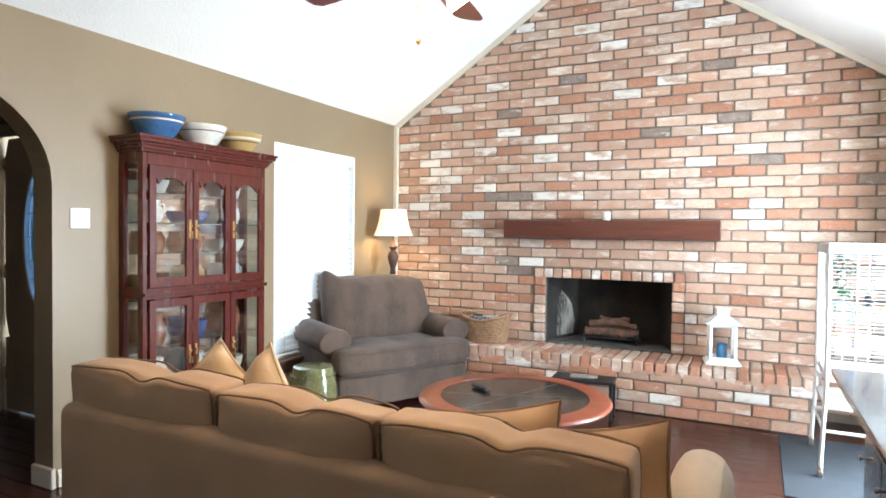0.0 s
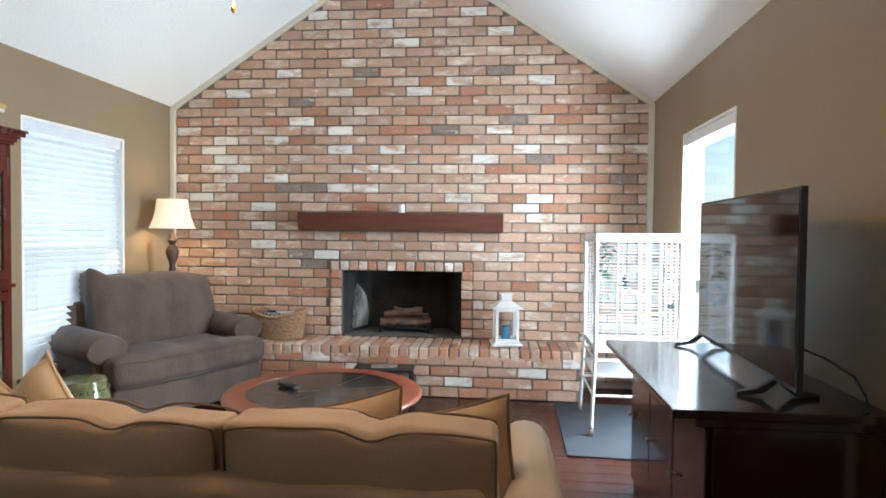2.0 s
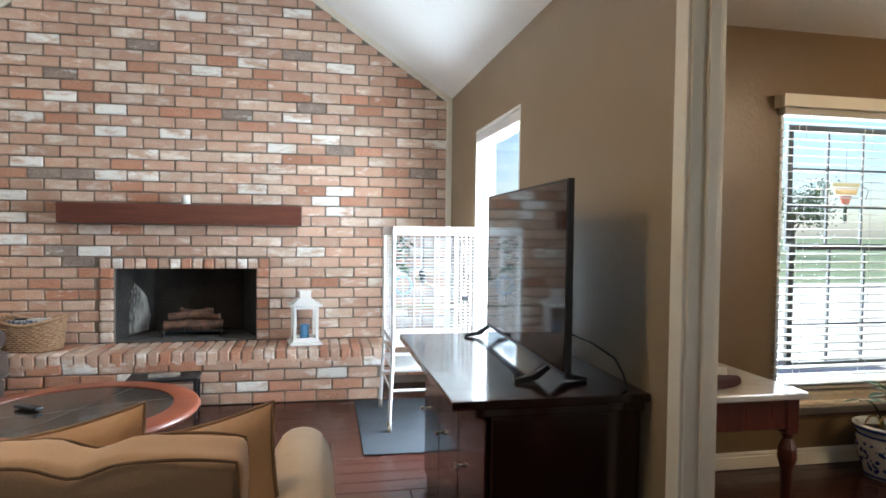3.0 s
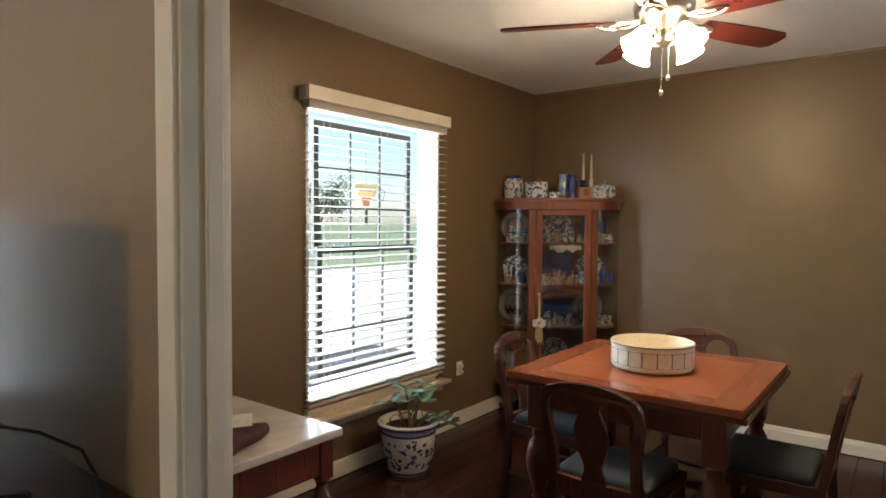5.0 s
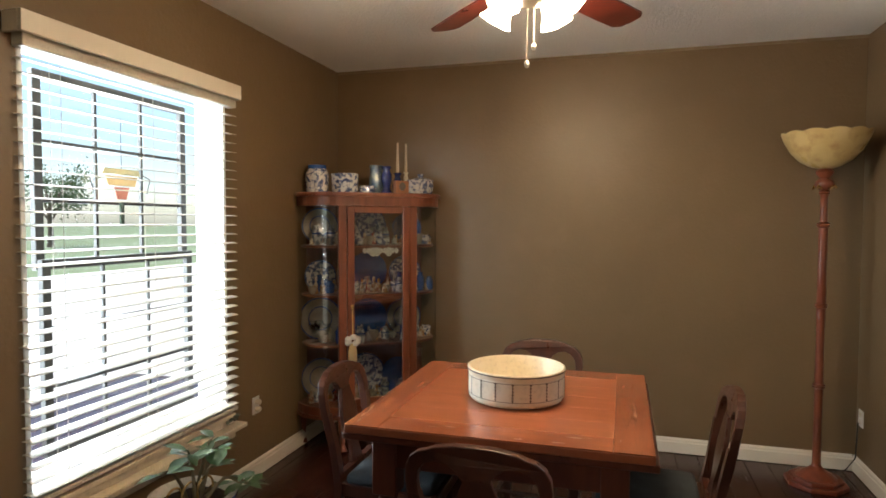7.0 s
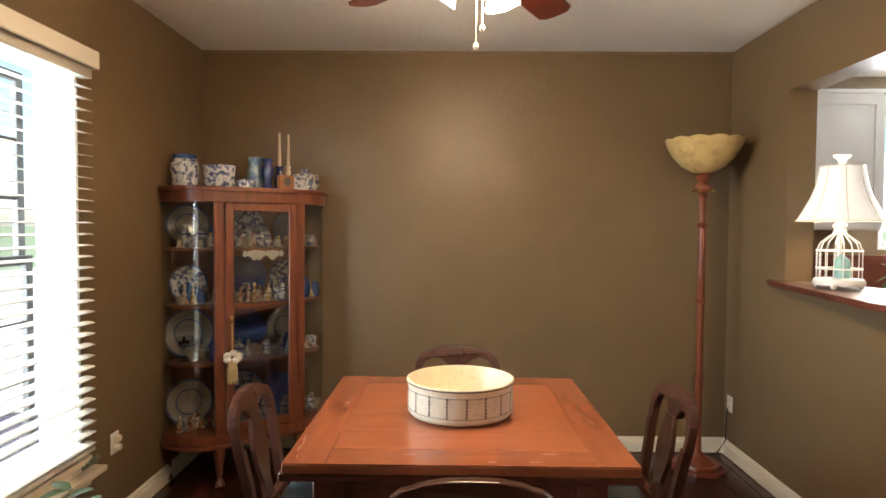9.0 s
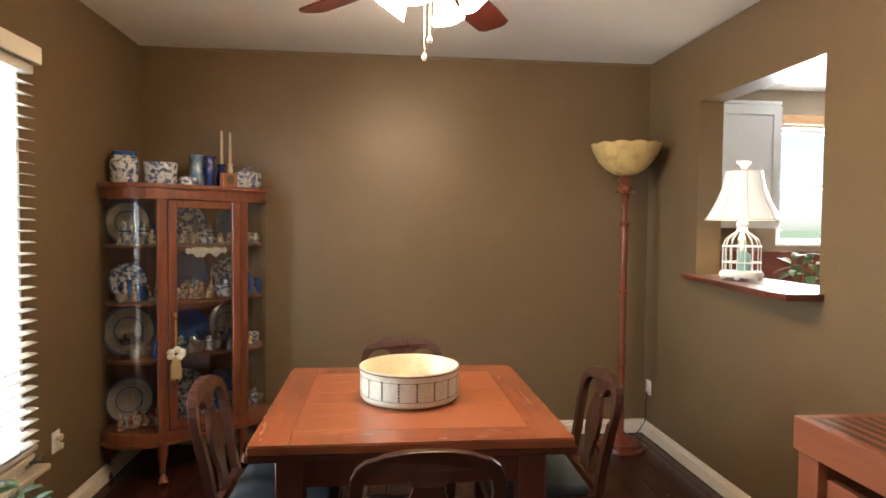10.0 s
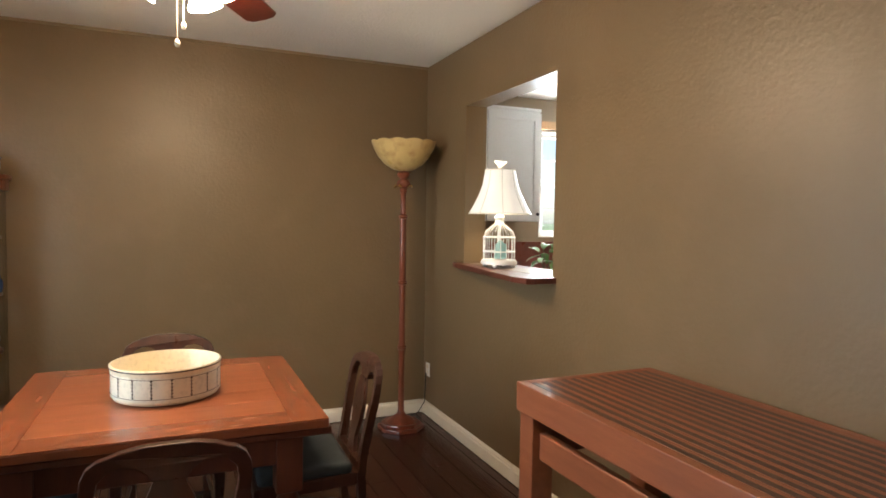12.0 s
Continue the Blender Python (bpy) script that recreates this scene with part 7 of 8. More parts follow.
# ---- torchiere ----
tr = thing("torchiere_lamp", 4.42, -0.46, 0, 0, "tall reeded red-brown torchiere lamp with an alabaster bowl shade, unlit", "lamp")
bm = B()
prism(bm, [(0.155 * math.cos(radians(45 * k + 22)), 0.155 * math.sin(radians(45 * k + 22))) for k in range(8)], 2, 0.0, 0.022, 0.004)
prism(bm, [(0.13 * math.cos(radians(45 * k + 22)), 0.13 * math.sin(radians(45 * k + 22))) for k in range(8)], 2, 0.022, 0.045, 0.006)
lathe(bm, [(0.10, 0.045), (0.08, 0.06), (0.04, 0.085), (0.025, 0.10), (0.022, 0.11), (0, 0.11)], 20)
part("base", bm, M_TORCHW, tr, "stepped octagonal wooden base")
bm = B()
z_ = 0.11
prof = [(0, 0.11), (0.02, 0.11)]
for z0, z1, r_ in ((0.11, 0.52, 0.021), (0.55, 0.95, 0.021), (0.98, 1.38, 0.022), (1.41, 1.55, 0.018)):
    prof += [(r_, z0), (r_ * 0.92, (z0 + z1) / 2), (r_, z1), (r_ * 1.45, z1 + 0.006), (r_ * 1.2, z1 + 0.012), (r_ * 1.5, z1 + 0.02), (r_, z1 + 0.028)]
prof += [(0.030, 1.585), (0.046, 1.605), (0.040, 1.625), (0.022, 1.64), (0.036, 1.655), (0.044, 1.672), (0.03, 1.69), (0, 1.69)]
lathe(bm, prof, 20, wob=lambda t, z: 1 + 0.05 * math.cos(8 * t))
part("reeded_post", bm, mat("orange_brown_lamp_post", (0.20, 0.058, 0.028), (0.12, 0.034, 0.018), rough=0.3, scale=8, stretch=(4, 4, 0.8), fine=50, bump=0.08, coat=0.3), tr, "reeded red-brown post", smooth=True)
bm = B()
for k in range(4):
    a = radians(90 * k + 45)
    tube(bm, [(0.02 * math.cos(a), 0.02 * math.sin(a), 1.585), (0.055 * math.cos(a), 0.055 * math.sin(a), 1.60), (0.062 * math.cos(a), 0.062 * math.sin(a), 1.585)], 0.006, 6)
part("scrolls", bm, M_BRASS, tr, "brass scroll collar")
bm = B()
prof = [(0.03, 1.69), (0.07, 1.70), (0.12, 1.73), (0.165, 1.78), (0.195, 1.84), (0.208, 1.872), (0.202, 1.874), (0.188, 1.84), (0.158, 1.785), (0.115, 1.738), (0.07, 1.71), (0.03, 1.70), (0.03, 1.69)]
lathe(bm, prof, 48, wob=lambda t, z: 1 + (0.018 * abs(math.cos(6 * t)) if z > 1.83 else 0))
for v in bm.verts:
    if v.co.z > 1.865:
        a = math.atan2(v.co.y, v.co.x)
        v.co.z += 0.010 * abs(math.cos(6 * a))
part("bowl_shade", bm, M_ALAB, tr, "veined amber alabaster glass bowl shade", smooth=True)
bm = B()
tube(bm, [(4.50, -0.52, 0.03), (4.60, -0.60, 0.012), (4.62, -0.66, 0.02), (4.60, -0.70, 0.10), (4.60, -0.708, 0.30)], 0.004, 6)
tagged(part("lamp_cord", bm, M_BLACK), "black lamp cord running to the wall socket", "cable")

# ---- pass-through ledge, lamp and what stands there ----
bm = B()
prism(bm, [(PASS[0] - 0.03, YP - T - 0.16), (PASS[1] + 0.06, YP - T - 0.16), (PASS[1] + 0.10, YP - 0.001), (PASS[1] + 0.17, YP + 0.002), (PASS[1] + 0.02, YP + 0.055), (PASS[0] + 0.10, YP + 0.165), (PASS[0] - 0.02, YP + 0.155), (PASS[0] - 0.03, YP + 0.12)], 2, 1.085, 1.114, 0.006)
finish("ledge_pass_through", bm, M_MANTEL)
kl = thing("table_lamp", 3.68, YP - 0.045, 1.1145, 0, "white bird-cage table lamp with an ivory shade on a ledge", "lamp")
bm = B()
for k in range(4):
    a = radians(45 + 90 * k)
    bmesh.ops.create_icosphere(bm, subdivisions=1, radius=0.014, matrix=Matrix.Translation((0.085 * math.cos(a), 0.085 * math.sin(a), 0.013)))
lathe(bm, [(0, 0.018), (0.10, 0.018), (0.104, 0.03), (0.095, 0.045), (0, 0.045)], 24)
part("cage_base", bm, M_WHITE, kl, "white footed base", smooth=True)
bm = B()
for k in range(16):
    a = k * math.tau / 16
    pts = [(0.088 * math.cos(a), 0.088 * math.sin(a), 0.045), (0.088 * math.cos(a), 0.088 * math.sin(a), 0.17), (0.075 * math.cos(a), 0.075 * math.sin(a), 0.205), (0.04 * math.cos(a), 0.04 * math.sin(a), 0.235), (0.012 * math.cos(a), 0.012 * math.sin(a), 0.25)]
    tube(bm, pts, 0.0021, 5)
for zz in (0.09, 0.17):
    tube(bm, [(0.089 * math.cos(k * math.tau / 24), 0.089 * math.sin(k * math.tau / 24), zz) for k in range(24)], 0.0035, 5, closed=True)
part("cage_wirework", bm, M_WHITE, kl, "white cage wires", kind="stuff")
bm = B()
tube(bm, [(0, 0, 0.045), (0, 0, 0.32)], 0.010, 8)
lathe(bm, [(0, 0.245), (0.03, 0.245), (0.022, 0.265), (0.03, 0.28), (0.012, 0.30), (0, 0.30)], 16)
part("stem", bm, M_WHITE, kl)
bm = B()
tube(bm, [(-0.02, 0.0, 0.05), (-0.02, 0.0, 0.13), (-0.03, 0.01, 0.15)], [0.035, 0.03, 0.01], 10)
part("teal_finish", bm, mat("teal_figure", (0.24, 0.42, 0.41), rough=0.4), kl, "teal filling inside the cage", smooth=True)
bm = B()
prof = [(0.172, 0.30), (0.150, 0.34), (0.120, 0.40), (0.098, 0.46), (0.086, 0.53), (0.083, 0.545), (0.081, 0.545), (0.084, 0.53), (0.096, 0.46), (0.118, 0.40), (0.147, 0.342), (0.169, 0.303), (0.172, 0.30)]
lathe(bm, prof, 48, wob=lambda t, z: 1 + 0.03 * abs(math.cos(4 * t)))
part("shade", bm, glow("lit_ivory_shade", (1.0, 0.95, 0.86), 0.22, (0.74, 0.70, 0.62)), kl, "lit ivory panelled bell shade", smooth=True)
bm = B()
for k in range(8):
    a = k * math.tau / 8 + math.tau / 16
    tube(bm, [((r_ + 0.001) * math.cos(a), (r_ + 0.001) * math.sin(a), z_) for r_, z_ in prof[:6]], 0.0022, 5)
for z_, r_ in ((0.302, 0.176), (0.545, 0.086)):
    tube(bm, [(r_ * math.cos(k * math.tau / 40), r_ * math.sin(k * math.tau / 40), z_) for k in range(40)], 0.003, 5, closed=True)
part("shade_trim", bm, M_TRIM, kl, "ivory braid and panel seams", smooth=True)
bulb("table_lamp_bulb", (3.68, YP - 0.045, 1.1145 + 0.43), 2.5, (1.0, 0.78, 0.52), 0.03)
bm = B()
lathe(bm, [(0, 0.545), (0.016, 0.545), (0.012, 0.56), (0.018, 0.575), (0.036, 0.59), (0.034, 0.597), (0, 0.592)], 16)
part("finial", bm, M_WHITE, kl, "white finial", smooth=True)


def leafy(name, x, y, z, n_, spread, size, label, seed, trunk=0.0, up=0.3, material=M_LEAF):
    """A pot plant's stems and leaves; each leaf is a folded, pointed blade."""
    r_ = random.Random(seed)
    th = thing(name, x, y, z, 0, label, "plant")
    for k in range(n_):
        a = r_.uniform(0, math.tau)
        tip = Vector((math.cos(a) * spread * r_.uniform(0.3, 1), math.sin(a) * spread * r_.uniform(0.3, 1), trunk + r_.uniform(0.2, 1) * up))
        base = Vector((tip.x * 0.1, tip.y * 0.1, trunk * 0.3))
        mid = base.lerp(tip, 0.5) + Vector((0, 0, 0.04))
        bm = B()
        tube(bm, [base, mid, tip], [0.004, 0.003, 0.002], 5)
        part("stem", bm, M_STEM, th)
        for j in range(3):
            d = Vector((math.cos(a + r_.uniform(-1.5, 1.5)), math.sin(a + r_.uniform(-1.5, 1.5)), r_.uniform(-0.5, 0.6))).normalized()
            s = d.cross(Vector((0, 0, 1))).normalized()
            L = size * r_.uniform(0.7, 1.2)
            o = tip if j == 0 else mid.lerp(tip, 0.3 * j)
            bm = B()
            rows = []
            for t, w_ in ((0, 0.02), (0.2, 0.16), (0.45, 0.24), (0.7, 0.18), (0.9, 0.07), (1, 0.0)):
                c_ = o + d * L * t + Vector((0, 0, -0.25 * L * t * t))
                rows.append([bm.verts.new(c_ - s * L * w_ + Vector((0, 0, 0.06 * L * (w_ > 0.1)))), bm.verts.new(c_ + Vector((0, 0, 0.001))), bm.verts.new(c_ + s * L * w_ + Vector((0, 0, 0.06 * L * (w_ > 0.1))))])
            for p_, q_ in zip(rows, rows[1:]):
                bm.faces.new((p_[0], p_[1], q_[1], q_[0]))
                bm.faces.new((p_[1], p_[2], q_[2], q_[1]))
            bmesh.ops.solidify(bm, geom=bm.faces[:], thickness=0.0012)
            part("leaf", bm, material, th, smooth=True)
    return th


# ---- kitchen seen through the opening ----
bm = B()
box(bm, (KX - 0.62, KY, 0.0), (KX - 0.001, YP - T - 0.001, 0.88), 0.003)
tagged(part("base_unit", bm, M_WHITE), "white kitchen base unit under the window", "kitchen unit")
bm = B()
box(bm, (KX - 0.65, KY, 0.881), (KX - 0.001, YP - T - 0.001, 0.92), 0.004)
tagged(part("worktop", bm, M_MANTEL), "red-brown kitchen worktop along the window wall", "worktop")
bm = B()
box(bm, (KX - 0.018, KY, 0.921), (KX - 0.002, YP - T - 0.001, 1.20), 0.002)
finish("backsplash", bm, mat("red_brown_splashback", (0.2, 0.065, 0.04), (0.15, 0.045, 0.03), rough=0.3, scale=10))
uc = thing("wall_cupboard", KX - 0.17, -1.32, 1.375, 0, "white wall cupboard with a framed door beside the kitchen window", "cabinet")
bm = B()
box(bm, (-0.16, -0.49, 0), (0.168, 0.49, 0.88), 0.003)
box(bm, (-0.172, -0.492, 0.88), (0.168, 0.49, 0.905), 0.005, 2)
part("cupboard_body", bm, M_WHITE, uc)
for y0 in (-0.485, 0.005):
    bm = B()
    o_ = [(y0, 0.01), (y0 + 0.48, 0.01), (y0 + 0.48, 0.865), (y0, 0.865)]
    i_ = [(y0 + 0.06, 0.07), (y0 + 0.42, 0.07), (y0 + 0.42, 0.805), (y0 + 0.06, 0.805)]
    ring_plate(bm, o_, i_, 0, -0.182, -0.161)
    box(bm, (-0.172, y0 + 0.058, 0.068), (-0.161, y0 + 0.422, 0.807), 0.003)
    d = part("door", bm, M_WHITE, uc, "white framed door")
    bm = B()
    lathe(bm, [(0, 0), (0.006, 0), (0.006, 0.012), (0.014, 0.018), (0.012, 0.028), (0, 0.03)], 12)
    bmesh.ops.rotate(bm, verts=bm.verts, matrix=Matrix.Rotation(radians(-90), 3, "Y"))
    bmesh.ops.translate(bm, verts=bm.verts, vec=(-0.182, y0 + 0.03, 0.06))
    part("knob", bm, M_BLACK, d, "dark round knob")
sash_window("window_4", 0, KX + T, KX, *WIN_K, 2, 2, KX + T - 0.065, sash_mat=M_WHITE)
bm = B()
box(bm, (KX - 0.05, WIN_K[0] - 0.03, WIN_K[3] + 0.005), (KX - 0.002, WIN_K[1] + 0.03, WIN_K[3] + 0.075), 0.004)
tagged(part("pelmet", bm, mat("orange_wood_pelmet", (0.5, 0.28, 0.12), rough=0.4, scale=6)), "orange-brown wooden pelmet over the kitchen window", "pelmet")
leafy("trailing_plant", 3.72, YP - T - 0.30, 1.0, 9, 0.12, 0.10, "trailing green pot plant beside the ledge lamp", 5, 0.05, 0.20, M_LEAF_P)
bm = B()
lathe(bm, [(0, 0), (0.05, 0), (0.065, 0.09), (0.06, 0.09), (0, 0.08)], 20)
pp = tagged(part("plant_pot", bm, M_TERRA, smooth=True), "small terracotta pot holding the trailing plant", "pot")
pp.location = (3.72, YP - T - 0.30, 0.945)
bm = B()
box(bm, (3.2, YP - T - 0.62, 0.0), (4.1, YP - T - 0.002, 0.905), 0.004)
box(bm, (3.15, YP - T - 0.66, 0.906), (4.2, YP - T - 0.002, 0.944), 0.005)
tagged(part("counter_unit", bm, M_MANTEL), "red-brown kitchen counter behind the pass-through wall", "kitchen unit")

# ---- butcher-block table against the pass-through wall ----
bb = thing("butcher_block_table", 1.70, -0.43, 0, 0, "long butcher-block table with a striped light and dark end-grain top", "table")
bx0, bx1, by0, by1 = -0.62, 0.70, -0.285, 0.285
bm = B()
ap = 0.035
for lo, hi in (((bx0, by1 - ap, 0.745), (bx1, by1, 0.8405)), ((bx0, by0, 0.745), (bx1, by0 + ap, 0.8405)), ((bx1 - ap, by0 + ap, 0.745), (bx1, by1 - ap, 0.8405)), ((bx0, by0 + ap, 0.745), (bx0 + ap, by1 - ap, 0.8405))):
    bm2 = B()
    box(bm2, lo, hi, 0.004, 2)
    part("edge_board", bm2, M_BB1, bb, "thick orange-brown edge board")
bm.free()
nst = 26
w_ = (by1 - by0 - 2 * ap) / nst
for i in range(nst):
    bm = B()
    y0 = by0 + ap + w_ * i - (0.1 * w_ if i % 2 else 0)
    y1 = y0 + w_ * (1.1 if i % 2 else 0.9)
    box(bm, (bx0 + ap + 0.0005, y0 + 0.0004, 0.79), (bx1 - ap - 0.0005, y1 - 0.0004, 0.8402 if i % 2 else 0.8398), 0.0006)
    part("strip", bm, M_BB2 if i % 2 else M_BB1, bb, "dark wood strip" if i % 2 else "light wood strip")
for x in (bx0 + 0.05, bx1 - 0.05):
    for y in (by0 + 0.05, by1 - 0.05):
        bm = B()
        box(bm, (x - 0.04, y - 0.04, 0.0), (x + 0.04, y + 0.04, 0.744), 0.005, 2)
        part("leg", bm, M_BB1, bb, "square orange-brown leg")
bm = B()
for y in (by0 + 0.05, by1 - 0.05):
    box(bm, (bx0 + 0.09, y - 0.015, 0.60), (bx1 - 0.09, y + 0.015, 0.69), 0.004)
for x in (bx0 + 0.05, bx1 - 0.05):
    box(bm, (x - 0.015, by0 + 0.09, 0.60), (x + 0.015, by1 - 0.09, 0.69), 0.004)
part("rail", bm, M_BB1, bb, "orange-brown rail")

# ---- marble-topped table by the opening ----
mt = thing("marble_side_table", 1.345, 1.86, 0, 0, "mahogany side table with a white marble top and carved legs", "table")
bm = B()
box(bm, (-0.31, -0.34, 0.672), (0.31, 0.47, 0.70), 0.006, 2)
part("marble_top", bm, M_MARBLE, mt, "white veined marble top")
bm = B()
for x0, y0, x1, y1 in ((-0.27, -0.31, 0.27, -0.288), (-0.27, 0.42, 0.27, 0.44), (-0.28, -0.29, -0.26, 0.42), (0.26, -0.29, 0.28, 0.42)):
    box(bm, (x0, y0, 0.55), (x1, y1, 0.671), 0.004)
M_MAHO = mat("mahogany_wood", (0.13, 0.035, 0.02), (0.08, 0.02, 0.013), rough=0.3, scale=5, stretch=(6, 6, 0.8), bump=0.08, coat=0.2)
part("apron", bm, M_MAHO, mt, "mahogany apron")
for x in (-0.26, 0.26):
    for y in (-0.29, 0.42):
        bm = B()
        box(bm, (x - 0.028, y - 0.028, 0.53), (x + 0.028, y + 0.028, 0.671), 0.004)
        lathe(bm, [(0, 0.53), (0.028, 0.53), (0.018, 0.51), (0.034, 0.47), (0.036, 0.43), (0.022, 0.38), (0.017, 0.25), (0.015, 0.10), (0.022, 0.08), (0.016, 0.06), (0.020, 0.03), (0.014, 0), (0, 0)], 14, (x, y, 0))
        part("leg", bm, M_MAHO, mt, "carved mahogany leg", smooth=False)
_rm = random.Random(3)
bm = B()
soft(bm, (-0.14, -0.09, 0), (0.14, 0.10, 0.035), 0.015, 8, (0, 0, 0.01), 0.02, 4)
for v in bm.verts:
    v.co.z = max(0.0, v.co.z)
lm = tagged(part("folded_cloth", bm, mat("maroon_cloth", (0.06, 0.015, 0.015), rough=0.95, fine=200, bump=0.4), smooth=True), "rumpled maroon cloth lying on the marble table", "cloth")
lm.matrix_world = pose(1.30, 1.68, 0.701, 0, 0, 30)
for k, (x, y, a, z_) in enumerate(((1.28, 1.78, 20, 0.745), (1.36, 1.74, -35, 0.747))):
    bm = B()
    prism(bm, [(-0.075, -0.05), (0.075, -0.05), (0.075, 0.05), (-0.075, 0.05)], 2, 0, 0.002)
    for v in bm.verts:
        v.co.z += 0.01 * math.sin(v.co.x * 30)
    en = tagged(part("envelope", bm, M_CHINA), "white paper envelope on the cloth", "paper", "papers on the marble table")
    en.matrix_world = pose(x, y, z_, 6, 4, a)
bm = B()
soft(bm, (-0.035, -0.06, 0), (0.035, 0.06, 0.045), 0.02, 3)
gl = tagged(part("spectacle_case", bm, M_BLACK, smooth=True), "black spectacle case on the marble table", "case")
gl.matrix_world = pose(1.20, 1.98, 0.701, 0, 0, 60)

# ---- blue and white planter on the floor ----
pt = thing("planter", 2.83, 2.24, 0, 0, "large blue and white porcelain planter with a leggy green plant", "planter")
bm = B()
lathe(bm, [(0, 0), (0.105, 0), (0.115, 0.008), (0.118, 0.03), (0.145, 0.10), (0.158, 0.17), (0.155, 0.225), (0.148, 0.245), (0.160, 0.255), (0.172, 0.262), (0.174, 0.285), (0.160, 0.292), (0.148, 0.285), (0.140, 0.25), (0, 0.245)], 40)
part("porcelain_body", bm, M_CHINA, pt, "white porcelain body", smooth=True)
M_BLUEP = mat("blue_painted_figures", (0.03, 0.06, 0.22), (0.08, 0.14, 0.36), rough=0.15, scale=30, bump=0, coat=0.5)
_rp = random.Random(12)
bm = B()


def rad_at(z):
    pr = [(0.03, 0.118), (0.10, 0.145), (0.17, 0.158), (0.225, 0.155)]
    for (a, ra), (b, rb) in zip(pr, pr[1:]):
        if a <= z <= b:
            return ra + (rb - ra) * (z - a) / (b - a)
    return 0.118


for k in range(210):
    a, z_ = _rp.uniform(0, math.tau), _rp.uniform(0.045, 0.215)
    s_ = _rp.uniform(0.006, 0.018)
    pts = []
    m_ = _rp.randint(5, 8)
    for j in range(m_):
        t = j * math.tau / m_
        rr = s_ * _rp.uniform(0.5, 1.1)
        aa, zz = a + rr * math.cos(t) / 0.15, z_ + rr * math.sin(t)
        zz = min(max(zz, 0.035), 0.222)
        r3 = rad_at(zz) + 0.0018
        pts.append(bm.verts.new((r3 * math.cos(aa), r3 * math.sin(aa), zz)))
    bm.faces.new(pts)
part("painted_figures", bm, M_BLUEP, pt, "blue painted flowers and figures", kind="stuff")
bm = B()
for z0, z1, r0, r1 in ((0.010, 0.024, 0.116, 0.118), (0.228, 0.240, 0.1545, 0.150), (0.265, 0.280, 0.1725, 0.174)):
    lathe(bm, [(r0 + 0.0005, z0), (r0 + 0.002, z0), (r1 + 0.002, z1), (r1 + 0.0005, z1), (r0 + 0.0005, z0)], 40)
part("painted_band", bm, M_BLUEP, pt, "blue painted bands", kind="stuff", smooth=True)
bm = B()
lathe(bm, [(0, 0.246), (0.138, 0.2465), (0.137, 0.25), (0.06, 0.256), (0, 0.254)], 24)
part("soil", bm, M_SOIL, pt, "dark potting soil")
_rs = random.Random(17)


def leaf_mesh(bm, o, d, L, wf=0.24):
    s = d.cross(Vector((0, 0, 1))).normalized()
    rows = []
    for t, w_ in ((0, 0.03), (0.2, 0.6), (0.45, 1.0), (0.7, 0.8), (0.9, 0.35), (1, 0.0)):
        c_ = o + d * L * t + Vector((0, 0, -0.2 * L * t * t))
        rows.append([bm.verts.new(c_ - s * L * w_ * wf + Vector((0, 0, 0.05 * L * w_))), bm.verts.new(c_), bm.verts.new(c_ + s * L * w_ * wf + Vector((0, 0, 0.05 * L * w_)))])
    for p_, q_ in zip(rows, rows[1:]):
        bm.faces.new((p_[0], p_[1], q_[1], q_[0]))
        bm.faces.new((p_[1], p_[2], q_[2], q_[1]))


for tipx, tipy, tipz, nl in ((-0.10, -0.06, 0.50, 4), (0.02, -0.10, 0.40, 3), (0.14, -0.02, 0.42, 4), (0.22, 0.06, 0.44, 3), (0.30, -0.08, 0.20, 4), (-0.16, 0.02, 0.42, 2), (0.38, 0.0, 0.16, 3), (0.10, -0.16, 0.30, 2)):
    base = Vector((tipx * 0.15, tipy * 0.3, 0.25))
    tip = Vector((tipx, tipy, tipz))
    mid = base.lerp(tip, 0.5) + Vector((0.0, 0.0, 0.06))
    bm = B()
    tube(bm, [base, base.lerp(mid, 0.5) + Vector((0.005, 0, 0.01)), mid, mid.lerp(tip, 0.5) + Vector((0, 0.004, 0.012)), tip], [0.008, 0.007, 0.006, 0.005, 0.003], 6)
    part("stem", bm, M_STEM, pt, "bare woody stem")
    for j in range(nl + 2):
        a = _rs.uniform(0, math.tau)
        d = Vector((math.cos(a), math.sin(a), _rs.uniform(-0.2, 0.7))).normalized()
        bm = B()
        leaf_mesh(bm, tip.lerp(mid, 0.12 * j), d, _rs.uniform(0.08, 0.13))
        part("leaf", bm, M_LEAF, pt, "broad green leaf", smooth=True)
bm = B()
for k in range(3):
    c_ = Vector((0.05 - 0.07 * k, -0.03 + 0.02 * k, 0.25))
    tube(bm, [c_ + Vector((0.05 * math.cos(t), 0.01, 0.035 + 0.05 * math.sin(t))) for t in [k2 * math.pi / 8 - 0.4 for k2 in range(12)]], 0.005, 6)
part("looping_root", bm, M_BRASS, pt, "looping pale roots")
# narrow dried piece on the sill
bm = B()
for k in range(14):
    a = _rs.uniform(0, 6.28)
    leaf_mesh(bm, Vector((3.36 + _rs.uniform(-0.02, 0.02), 2.425, 0.39 + _rs.uniform(0, 0.03))), Vector((math.cos(a), -abs(math.sin(a)) * 0.5, _rs.uniform(0, 0.7))).normalized(), 0.05)
tagged(part("succulent", bm, mat("grey_green_succulent", (0.16, 0.19, 0.14), rough=0.6)), "small grey-green succulent on the dining window sill", "plant")

